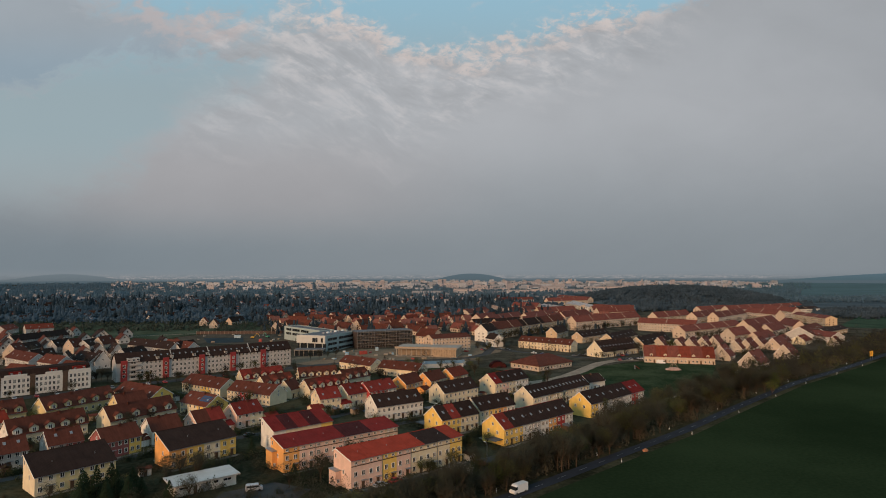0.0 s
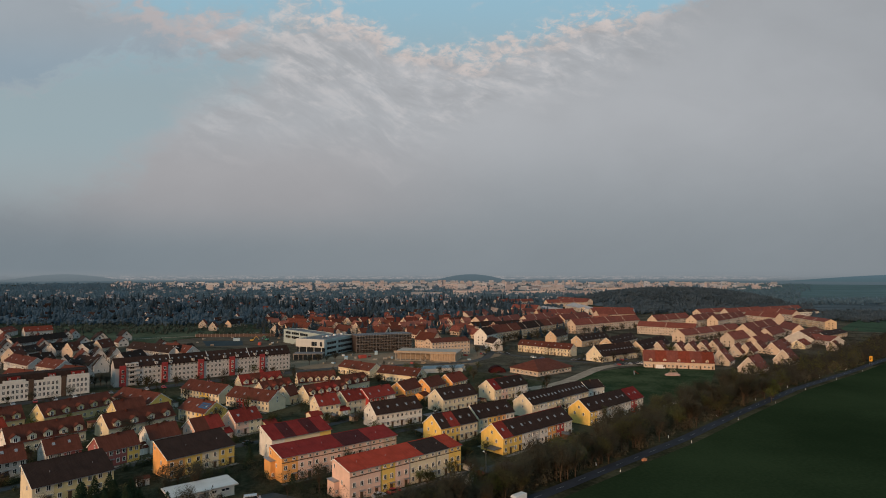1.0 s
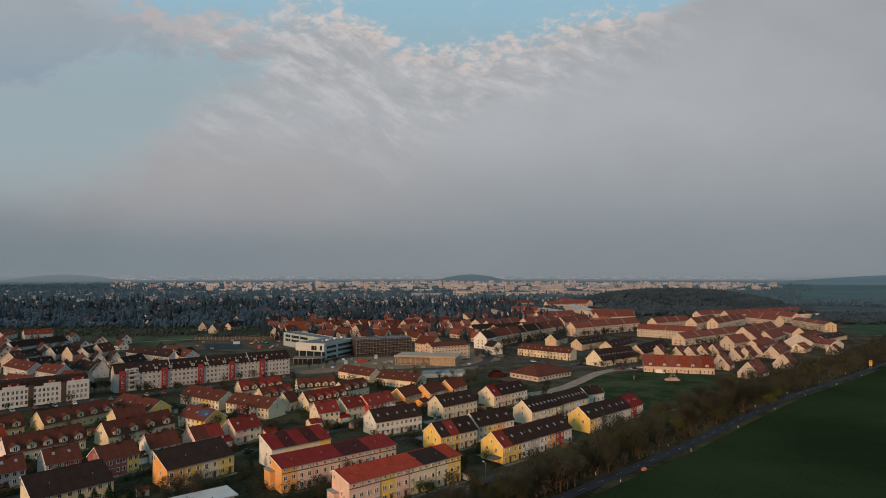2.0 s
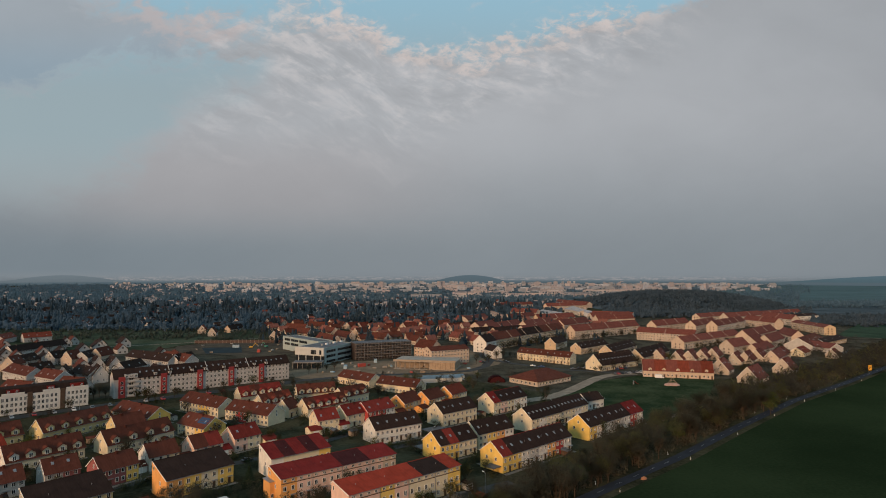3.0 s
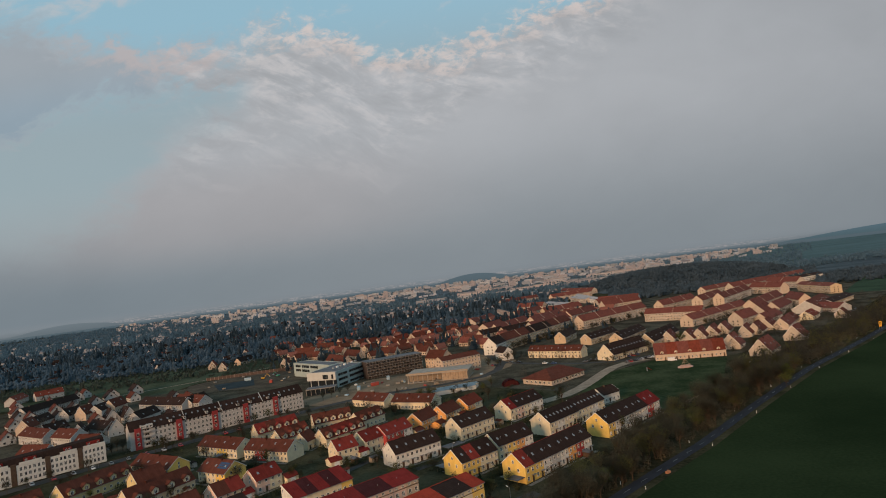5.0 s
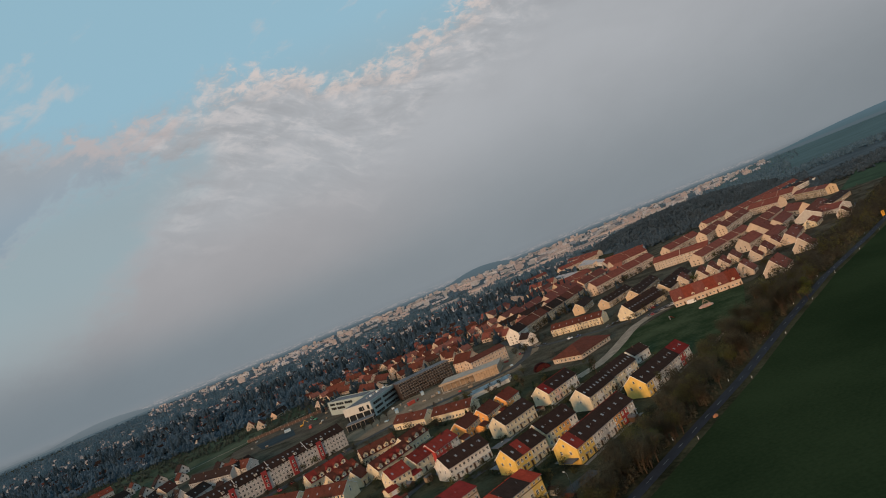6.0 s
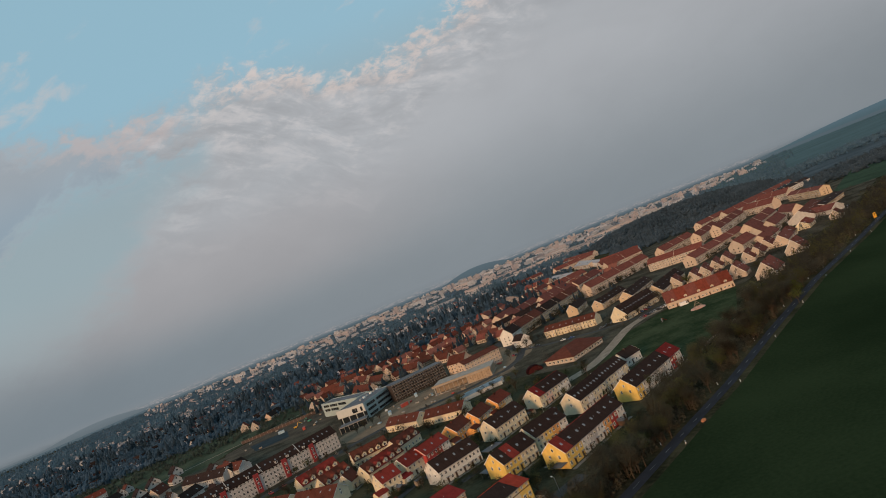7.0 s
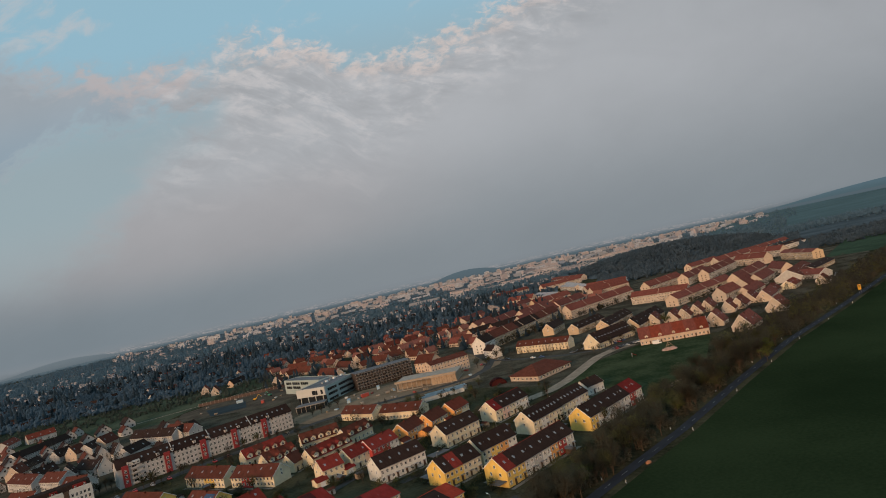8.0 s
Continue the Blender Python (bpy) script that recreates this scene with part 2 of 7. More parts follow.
def glass(name, colour, rough):
    m = bpy.data.materials.new(name)
    m.use_nodes = True
    p = m.node_tree.nodes["Principled BSDF"]
    p.inputs["Base Color"].default_value = (*colour, 1)
    p.inputs["Roughness"].default_value = rough
    p.inputs["Specular IOR Level"].default_value = 0.6
    return m


ROOFS = {
    "R": (tiles("red_tile", (0.262, 0.037, 0.020)), "red"),
    "C": (tiles("crimson_tile", (0.170, 0.020, 0.017)), "dark crimson"),
    "D": (tiles("dark_tile", (0.030, 0.0175, 0.0138)), "dark brown"),
    "B": (tiles("brown_tile", (0.097, 0.032, 0.021)), "red-brown"),
    "O": (tiles("orange_tile", (0.150, 0.036, 0.022)), "orange-red"),
    "N": (tiles("old_crimson_tile", (0.046, 0.012, 0.012)), "dull crimson"),
    # wine red of the farther roofs, greyed in colour for haze
    "V": (tiles("hazed_wine_tile", (0.150, 0.050, 0.038)), "wine-red"),
    "S": (tiles("pale_tile", (0.30, 0.20, 0.15)), "pale red"),
    "U": (tiles("bright_red_tile", (0.168, 0.027, 0.020)), "bright red"),
    # red tile with distance haze put into its colour
    "Q": (tiles("hazed_tile", (0.205, 0.082, 0.062)), "haze-pale red"),
    "G": (tiles("grey_sheet", (0.30, 0.30, 0.31)), "grey"),
}
WALLS = {
    "P": (material("pink_render", (0.66, 0.45, 0.36), 0.85, 0.10, 0.5, 5, 0.1), "pink"),
    "Y": (material("yellow_render", (0.72, 0.48, 0.12), 0.85, 0.10, 0.5, 5, 0.1), "yellow"),
    "K": (material("cream_render", (0.64, 0.55, 0.38), 0.85, 0.10, 0.5, 5, 0.1), "cream"),
    "W": (material("white_render", (0.64, 0.61, 0.55), 0.85, 0.10, 0.5, 5, 0.1), "white"),
    "L": (material("pale_yellow_render", (0.58, 0.47, 0.24), 0.85, 0.12, 0.5, 5, 0.1), "pale yellow"),
    "O": (material("orange_render", (0.68, 0.33, 0.10), 0.85, 0.10, 0.5, 5, 0.1), "orange"),
    "X": (material("red_render", (0.36, 0.045, 0.04), 0.85, 0.12, 0.5, 5, 0.1), "red"),
    "G": (material("grey_render", (0.42, 0.40, 0.37), 0.85, 0.12, 0.5, 5, 0.1), "grey"),
    "M": (material("maroon_render", (0.26, 0.085, 0.08), 0.85, 0.12, 0.5, 5, 0.1), "maroon"),
    "A": (material("apricot_render", (0.49, 0.39, 0.30), 0.85, 0.10, 0.3, 4, 0.1), "apricot"),
    "E": (material("ochre_render", (0.49, 0.37, 0.24), 0.85, 0.10, 0.3, 4, 0.1), "ochre"),
    "I": (material("ivory_render", (0.43, 0.36, 0.29), 0.85, 0.10, 0.3, 4, 0.1), "ivory"),
    "Z": (material("cool_white_render", (0.44, 0.425, 0.40), 0.85, 0.10, 0.4, 4, 0.1), "dull white"),
    "S": (material("sand_render", (0.50, 0.38, 0.28), 0.85, 0.12, 0.5, 5, 0.1), "sand-coloured"),
}
WHITE_PAINT = material("white_paint", (0.78, 0.77, 0.74), 0.5, 0.06, 1, 8, 0.03)
GREY_METAL = material("zinc_sheet", (0.30, 0.31, 0.32), 0.45, 0.15, 1, 8, 0.03, metal=0.6)
DARK_WOOD = material("dark_wood", (0.085, 0.05, 0.03), 0.75, 0.3, 1.5, 12, 0.2)
PANE = glass("window_glass", (0.018, 0.022, 0.026), 0.08)
SKYLIGHT_PANE = glass("skylight_glass", (0.22, 0.24, 0.26), 0.06)
ASPHALT = material("asphalt", (0.058, 0.055, 0.053), 0.85, 0.25, 0.15, 4, 0.2, spec=0.05)
ROAD_ASPHALT = material("road_asphalt", (0.029, 0.032, 0.040), 0.8, 0.2, 0.12, 4, 0.2, spec=0.05)
GRASS = material("grass", (0.026, 0.029, 0.017), 0.95, 0.45, 0.04, 0.6, 0.4, other=(0.050, 0.045, 0.027), spec=0.0)
LAWN = material("lawn", (0.029, 0.047, 0.022), 0.95, 0.35, 0.05, 0.5, 0.4, other=(0.044, 0.053, 0.028), spec=0.0)
CROP = material("crop_field", (0.0165, 0.028, 0.0125), 0.95, 0.22, 0.015, 0.8, 0.5, other=(0.022, 0.0325, 0.0150), spec=0.0)
EARTH = material("bare_earth", (0.20, 0.145, 0.10), 0.95, 0.3, 0.08, 1.2, 0.4, spec=0.0)
SAND = material("sandy_path", (0.27, 0.21, 0.16), 0.95, 0.25, 0.2, 2, 0.3, spec=0.0)
CONCRETE = material("raw_concrete", (0.30, 0.26, 0.215), 0.85, 0.2, 0.3, 3, 0.2)
BARK = material("bark", (0.065, 0.048, 0.034), 0.95, 0.3, 1.2, 8, 0.3, spec=0.0)
TWIGS = {
    "bare": material("bare_twigs", (0.070, 0.060, 0.039), 0.95, 0.3, 0.5, 4, 0, per_object=0.22, spec=0.0, leafy=True),
    "bud": material("budding_leaves", (0.086, 0.077, 0.032), 0.9, 0.3, 0.5, 4, 0, per_object=0.22, spec=0.0, leafy=True),
    "leaf": material("young_leaves", (0.088, 0.092, 0.024), 0.9, 0.3, 0.5, 4, 0, per_object=0.2, spec=0.0, leafy=True),
    "pine": material("conifer_needles", (0.026, 0.040, 0.022), 0.95, 0.3, 0.6, 4, 0, per_object=0.25, spec=0.0),
    "bloom": material("pale_blossom", (0.40, 0.36, 0.30), 0.9, 0.2, 0.6, 4, 0, per_object=0.1, spec=0.0),
}
# far foliage: distance haze is put into these three bluish base colours
HAZED_SUBURB_WOOD = material("hazed_suburb_foliage", (0.054, 0.091, 0.122), 0.95, 0.3, 0.03, 0.11, 0, other=(0.080, 0.114, 0.144), islands=0.06, spec=0.0, leafy=True)
HAZED_HILL_WOOD = material("hazed_hill_foliage", (0.056, 0.079, 0.096), 0.95, 0.2, 0.03, 0.11, 0, other=(0.072, 0.094, 0.110), islands=0.12, spec=0.0, leafy=True)
HAZE_BLUE_WOOD = material("haze_blue_wood", (0.086, 0.146, 0.190), 0.95, 0.2, 0.03, 0.11, 0, other=(0.102, 0.156, 0.194), islands=0.12, spec=0.0, leafy=True)
CONIFER_WOOD = material("suburb_conifers", (0.030, 0.047, 0.060), 0.95, 0.2, 0.03, 0.11, 0, other=(0.044, 0.062, 0.075), islands=0.15, spec=0.0, leafy=True)
MEADOW_SCRUB = material("meadow_bushes", (0.046, 0.058, 0.046), 0.95, 0.3, 0.03, 0.11, 0, other=(0.064, 0.072, 0.056), islands=0.15, spec=0.0, leafy=True)
# a little greyer than the near twigs, haze mixed into the colour
FAR_TWIGS = material("far_belt_twigs", (0.072, 0.063, 0.047), 0.95, 0.3, 0.05, 0.3, 0, islands=0.15, spec=0.0, leafy=True)
ESTATE_TWIGS = material("estate_twigs", (0.092, 0.076, 0.058), 0.95, 0.3, 0.05, 0.3, 0, islands=0.15, spec=0.0, leafy=True)
SCRUB = material("green_scrub", (0.030, 0.042, 0.024), 0.95, 0.3, 0.03, 0.11, 0, other=(0.050, 0.054, 0.032), islands=0.12, spec=0.0, leafy=True)
# leaf litter with the crowns' haze put into its blue-grey colour
HAZED_FLOOR = material("hazed_leaf_litter", (0.075, 0.092, 0.102), 0.95, 0.3, 0.01, 0.2, 0, spec=0.0)

# ---- mesh helpers ----


def mesh_of(name, bm, mats, smooth=False):
    me = bpy.data.meshes.new(name)
    bm.to_mesh(me)
    bm.free()
    for m in (mats if isinstance(mats, (list, tuple)) else [mats]):
        me.materials.append(m)
    if smooth:
        me.shade_smooth()
    return me


def part(name, bm, mats, parent, label="", at=None):
    """Link a bmesh, or a ready mesh, as one part under a thing."""
    ob = new(name, mesh_of(name, bm, mats) if isinstance(bm, bmesh.types.BMesh) else bm)
    ob.parent = parent
    if at is not None:
        ob.matrix_basis = at
    if label:
        ob["label"] = label
    return ob


def thing(name, m, label, category, group="", kind=""):
    ob = new(name)
    ob.empty_display_size = 0.3
    ob.matrix_basis = m
    return tagged(ob, label, category, group, kind)


def box(bm, x0, y0, z0, x1, y1, z1, mat=0):
    v = [bm.verts.new(p) for p in ((x0, y0, z0), (x1, y0, z0), (x1, y1, z0), (x0, y1, z0), (x0, y0, z1), (x1, y0, z1), (x1, y1, z1), (x0, y1, z1))]
    for f in ((3, 2, 1, 0), (4, 5, 6, 7), (0, 1, 5, 4), (1, 2, 6, 5), (2, 3, 7, 6), (3, 0, 4, 7)):
        bm.faces.new([v[i] for i in f]).material_index = mat
    return bm


def boxed(*dims):
    return box(bmesh.new(), *dims)


def extrude_profile(bm, prof, x0, x1, mat=0):
    """A profile in (y, z), counter-clockwise seen from +x, drawn from x0 to x1."""
    a = [bm.verts.new((x0, y, z)) for y, z in prof]
    b = [bm.verts.new((x1, y, z)) for y, z in prof]
    n = len(prof)
    bm.faces.new(list(reversed(a))).material_index = mat
    bm.faces.new(b).material_index = mat
    for i in range(n):
        j = (i + 1) % n
        bm.faces.new((a[i], a[j], b[j], b[i])).material_index = mat
    return bm


def ribbon(bm, pts, width, z, thick=0.0):
    """A flat strip of that width along plan points."""
    left, right = [], []
    for i, p in enumerate(pts):
        a, b = Vector(pts[max(0, i - 1)]), Vector(pts[min(len(pts) - 1, i + 1)])
        d = (b - a).normalized()
        n = Vector((-d.y, d.x)) * width / 2
        q = Vector(p)
        left.append(bm.verts.new((*(q + n), z)))
        right.append(bm.verts.new((*(q - n), z)))
    for i in range(len(pts) - 1):
        bm.faces.new((right[i], right[i + 1], left[i + 1], left[i]))
    return bm


def sheet(name, pts, z, mat, label, category, parent=None):
    bm = bmesh.new()
    bm.faces.new([bm.verts.new((x, y, z)) for x, y in pts])
    bmesh.ops.recalc_face_normals(bm, faces=bm.faces)
    if bm.faces[0].normal.z < 0:
        bmesh.ops.reverse_faces(bm, faces=bm.faces)
    ob = new(name, mesh_of(name, bm, mat))
    return tagged(ob, label, category, kind="structure")


# ---- ground, field, road ----
bm = bmesh.new()
ring = [bm.verts.new((4990 * math.cos(a), 4990 * math.sin(a), 0)) for a in [2 * math.pi * i / 96 for i in range(96)]]
mid = bm.verts.new((0, 0, 0))
for i in range(96):
    bm.faces.new((mid, ring[i], ring[(i + 1) % 96]))
tagged(new("ground", mesh_of("ground", bm, GRASS)), "dull green and brown ground of lawns, verges and earth", "ground", kind="structure")

ROAD = [(-160, 20), (-70, 92), (-20, 134), (20.6, 168.6), (38.4, 184.6), (62.9, 207.1), (92.9, 234.1), (137.9, 279.1), (196.8, 335.7), (268.7, 395.3), (300.7, 423.3), (380, 492), (560, 640), (900, 930)]
bm = ribbon(bmesh.new(), ROAD, 4.4, 0.10)
tagged(new("road", mesh_of("road", bm, ROAD_ASPHALT)), "grey asphalt country road beside the dark field", "road", kind="structure")
sheet("field", [(x + 3.6, y - 4.0) for x, y in ROAD] + [(1500, 700), (1200, -300), (0, -400), (-300, -60)], 0.05, CROP, "dark green crop field beside the road", "field")

# ---- houses ----
MESHES = {}


def window_mesh(w, h):
    """A white frame round a recessed pane, in one skin, its back on the wall (local y = 0, facing -y); with it a lighter leaf for near windows."""
    key = ("win", w, h)
    if key not in MESHES:
        bm = bmesh.new()
        t, d = 0.07, 0.10
        loops = []
        for x, z0, z1, y in ((w / 2, 0, h, 0.02), (w / 2, 0, h, -d), (w / 2 - t, t, h - t, -d), (w / 2 - t, t, h - t, -0.02)):
            loops.append([bm.verts.new(p) for p in ((-x, y, z0), (x, y, z0), (x, y, z1), (-x, y, z1))])
        for a, b in zip(loops, loops[1:]):
            for i in range(4):
                j = (i + 1) % 4
                bm.faces.new((a[i], a[j], b[j], b[i]))
        bm.faces.new(loops[-1]).material_index = 1
        bmesh.ops.recalc_face_normals(bm, faces=bm.faces)
        if w >= 0.9:
            box(bm, -0.04, -0.08, t, 0.04, -0.03, h - t)
        sill = boxed(-w / 2 - 0.06, -d - 0.10, -0.08, w / 2 + 0.06, 0.0, -0.002)
        MESHES[key] = mesh_of("window", bm, [WHITE_PAINT, PANE]), mesh_of("sill", sill, GREY_METAL)
    return MESHES[key]


def add_window(parent, m, w, h, sill=False):
    frame_mesh, sill_mesh = window_mesh(round(w, 1), round(h, 1))
    win = part("window", frame_mesh, None, parent, at=m)
    if sill:
        part("sill", sill_mesh, None, win)
    return win


def add_door(parent, m, mat):
    if "door" not in MESHES:
        bm = bmesh.new()
        box(bm, -0.5, -0.07, 0, 0.5, 0, 2.1)
        MESHES["door"] = mesh_of("door", bm, DARK_WOOD)
        bm = bmesh.new()
        box(bm, -0.9, -1.1, 2.35, 0.9, 0, 2.43)
        MESHES["canopy"] = mesh_of("canopy", bm, GREY_METAL)
    d = part("door", MESHES["door"], None, parent, at=m)
    part("canopy", MESHES["canopy"], None, d)


def skylight_mesh():
    if "sky" not in MESHES:
        bm = bmesh.new()
        box(bm, -0.40, -0.58, 0, 0.40, 0.58, 0.08)
        MESHES["sky"] = mesh_of("skylight", bm, GREY_METAL), mesh_of("pane", boxed(-0.33, -0.51, 0.085, 0.33, 0.51, 0.11), SKYLIGHT_PANE)
    return MESHES["sky"]


def dormer_meshes(roof_key, wall_key):
    """A small gabled dormer; local y points into the roof, its front at y = 0."""
    key = ("dormer", roof_key, wall_key)
    if key not in MESHES:
        bm = bmesh.new()
        v = [bm.verts.new(p) for p in ((-1, 0, 0), (1, 0, 0), (1, 0, 1.5), (0, 0, 2.2), (-1, 0, 1.5))]
        b = [bm.verts.new((p.co.x, 3.2, p.co.z)) for p in v]
        bm.faces.new(v)
        bm.faces.new(list(reversed(b)))
        for i in range(5):
            j = (i + 1) % 5
            bm.faces.new((v[i], b[i], b[j], v[j]))
        wall = mesh_of("dormer", bm, WALLS[wall_key][0])
        bm = bmesh.new()
        for s in (-1, 1):
            a = [(0, 2.34), (s * 1.28, 1.46), (s * 1.28, 1.32), (0, 2.2)]
            f = [bm.verts.new((x, -0.25, z)) for x, z in a]
            g = [bm.verts.new((x, 3.4, z)) for x, z in a]
            bm.faces.new(f), bm.faces.new(list(reversed(g)))
            for i in range(4):
                j = (i + 1) % 4
                bm.faces.new((f[i], g[i], g[j], f[j]))
        bmesh.ops.recalc_face_normals(bm, faces=bm.faces)
        MESHES[key] = wall, mesh_of("dormer_roof", bm, ROOFS[roof_key][0])
    return MESHES[key]


def words(keys, table):
    seen = []
    for c in keys:
        if table[c][1] not in seen:
            seen.append(table[c][1])
    return " and ".join(seen[:2])


def runs(keys):
    out, i = [], 0
    while i < len(keys):
        j = i
        while j < len(keys) and keys[j] == keys[i]:
            j += 1
        out.append((keys[i], i, j))
        i = j
    return out


KINDS = {
    "t": ("terraced_houses", "terraced houses, {w} walls, {r} roofs", "terraced houses", "terraced rows"),
    "h": ("house", "{w} house with {r} tiled gable roof", "house", "houses of the estate"),
    "b": ("apartment_house", "long {w} apartment house with {r} tiled roof", "apartment house", "long apartment houses"),
    "m": ("market_hall", "broad {w} gabled market hall with {r} tiled roof", "market hall", ""),
}
# plan rectangles kept free of trees: corner, turn, length, depth
FOOTPRINTS = [(-187.3, 341.5, radians(38.6), 106, 12), (-234, 287.2, radians(44), 57, 12), (-93, 470, radians(67), 44, 26), (-72, 495, radians(24), 49, 15),
              (-36, 450, radians(-11.5), 46, 24), (60, 376.6, radians(41), 34, 24), (-74.2, 165.8, radians(39), 17, 8), (-16, 390, radians(14), 30, 12)]


GARDENS = []


def house(x, y, ang, length, w, h, ridge, rise, roof, wall, storeys, gable, sky, dormers, kind):
    """A pitched-roof house or row: front along local x at y = 0, depth w, eaves h, ridge at the share ridge of the depth."""
    rng = random.Random(int(x * 31 + y * 17))
    name, text, cat, grp = KINDS[kind]
    FOOTPRINTS.append((x, y, radians(ang), length, w))
    if x < 130 and 150 < y < 330:
        GARDENS.append((x, y, radians(ang), length, w))
    top = thing(name, pose(x, y, 0, 0, 0, ang), text.format(w=words(wall, WALLS), r=words(roof, ROOFS)), cat, grp)
    n = len(wall)
    unit = length / n
    ry, rz = ridge * w, h + rise
    slope = rise / ry
    back = rz - (w - ry) * (rise / ry if ridge < 0.7 else 0.6)
    prof = [(0, -0.3), (w, -0.3), (w, back), (ry, rz), (0, h)]
    for c, i, j in runs(wall):
        part("wall", extrude_profile(bmesh.new(), prof, i * unit, j * unit), WALLS[c][0], top, WALLS[c][1] + " rendered wall")
    # roof, one piece for each run of tiles
    eave, bs = 0.45, (rz - back) / max(w - ry, 0.01)
    tile_runs = runs(roof)
    rn = length / len(roof)
    for c, i, j in tile_runs:
        x0 = i * rn - (0.3 if i == 0 else 0)
        x1 = j * rn + (0.3 if j == len(roof) else 0)
        lift = 0.02 if c in "RC" and len(tile_runs) > 1 else 0.0
        p = [(-eave, h - eave * slope), (ry, rz), (w + eave * 0.8, back - eave * 0.8 * bs)]
        q = [(a, b + 0.20 + lift) for a, b in p]
        part("roof", extrude_profile(bmesh.new(), [p[0], p[1], p[2], q[2], q[1], q[0]], x0, x1), ROOFS[c][0], top, ROOFS[c][1] + " tiled roof")
    # ridge cap and gutter
    part("ridge_cap", extrude_profile(bmesh.new(), [(ry - 0.16, rz + 0.14), (ry + 0.16, rz + 0.14), (ry, rz + 0.30)], -0.3, length + 0.3), ROOFS[roof[0]][0], top)
    gz = h - eave * slope
    part("gutter", boxed(-0.2, -eave - 0.13, gz + 0.02, length + 0.2, -eave, gz + 0.14), GREY_METAL, top)
    if gable in "LR":
        gx = -0.02 if gable == "L" else length + 0.02
        vb = bmesh.new()
        for (ya, za), (yb, zb) in (((-eave, h - eave * slope), (ry, rz)), ((ry, rz), (w + eave * 0.8, back - eave * 0.8 * bs))):
            xo = -0.34 if gable == "L" else length + 0.30
            f = [(ya, za - 0.06), (yb, zb - 0.06), (yb, zb + 0.22), (ya, za + 0.22)]
            extrude_profile(vb, f, xo, xo + 0.04)
        bmesh.ops.recalc_face_normals(vb, faces=vb.faces)
        part("verge_board", vb, WHITE_PAINT if kind != "b" else WALLS[wall[0]][0], top)
    # front windows and doors
    near = y < 340
    step = h / storeys if storeys < 3 else (h - 1.3) / 2
    cols = max(1, round(unit / 2.7)) if kind != "b" else max(1, round(unit / (3.4 if y < 600 else 4.4)))
    tall = {1: 1.3, 2: 1.4, 3: 1.4}.get(storeys, 1.3)
    far_mesh = bmesh.new() if kind == "b" else None
    if far_mesh is not None:
        cols = max(1, round(unit / 3.1))
    for i in range(n):
        for cidx in range(cols):
            px = (i + (cidx + 0.5) / cols) * unit + rng.uniform(-0.15, 0.15)
            for s in range(storeys):
                attic = storeys == 3 and s == 2 and kind == "t"
                zz = h - 1.15 if attic else 0.95 + s * (2.75 if storeys > 1 else 0)
                if not attic and zz + tall > h - 0.15:
                    zz = h - tall - 0.3
                if s == 0 and cidx == cols - 1 and kind in "th" and storeys > 0 and (kind == "t" or i == 0):
                    add_door(top, pose(px, 0, 0.05), None)
                    continue
                if far_mesh is not None:
                    box(far_mesh, px - 0.7, -0.09, zz, px + 0.7, 0.0, zz + 1.5, 0)
                    box(far_mesh, px - 0.56, -0.10, zz + 0.14, px + 0.56, -0.092, zz + 1.36, 1)
                    continue
                add_window(top, pose(px, 0, zz), 1.0 if attic else (1.1 if kind != "b" else 1.7), 0.7 if attic else tall + (0.2 if kind == "b" else 0), y < 230)
    if far_mesh is not None:
        for s in range(storeys):
            for q in (0.34, 0.66):
                gx0 = -0.1 if gable == "L" else length
                box(far_mesh, gx0, q * w - 0.5, 1.1 + s * 2.75, gx0 + 0.1, q * w + 0.5, 2.4 + s * 2.75, 1)
        tagged(part("glazing", far_mesh, [WHITE_PAINT, PANE], top), kind="stuff")
    if kind == "b" and length > 40:
        for i in range(1, int(length / 26)):
            px = i * length / int(length / 26)
            q = [(-eave - 0.05, h - eave * slope - 0.1), (ry, rz - 0.1), (w + 0.4, back - 0.4 * bs - 0.1), (w + 0.4, back - 0.4 * bs + 0.5), (ry, rz + 0.45), (-eave - 0.05, h - eave * slope + 0.5)]
            part("party_wall", extrude_profile(bmesh.new(), q, px - 0.15, px + 0.15), WALLS["I"][0], top, "pale fire wall through the roof")
    if storeys == 3 and kind == "t":
        part("string_course", boxed(-0.03, -0.09, h - 1.75, length + 0.03, 0, h - 1.5), DARK_WOOD, top, "brown timber band below the attic windows")
        for i in range(1, n):
            if i % 2 == 0:
                part("downpipe", boxed(i * unit - 0.06, -0.14, 0.1, i * unit + 0.06, -0.02, h - 0.1), GREY_METAL, top)
    # gable windows
    if gable == "L":
        place = lambda q, zz: pose(0, q, zz, 0, 0, -90)
    else:
        place = lambda q, zz: pose(length, q, zz, 0, 0, 90)
    rows_z = [(0.95, 0.5)] if storeys == 1 else [(3.7, 0.5)]
    if kind in "th":
        for zz, share in rows_z:
            if ridge > 0.7:
                add_window(top, place(w * 0.42, zz), 0.9, 1.3)
                add_window(top, place(w * 0.86, rz - 2.6), 0.8, 1.3)
            else:
                for q in ((0.3, 0.7) if rng.random() < 0.5 else (0.5,)):
                    add_window(top, place(w * q, zz), 1.0, 1.3)
        if ridge < 0.7 and rise > 3:
            add_window(top, place(w * 0.5, h + 0.35), 0.9, 1.2)
    # skylights, vents and chimneys
    pitch = math.degrees(math.atan(slope))
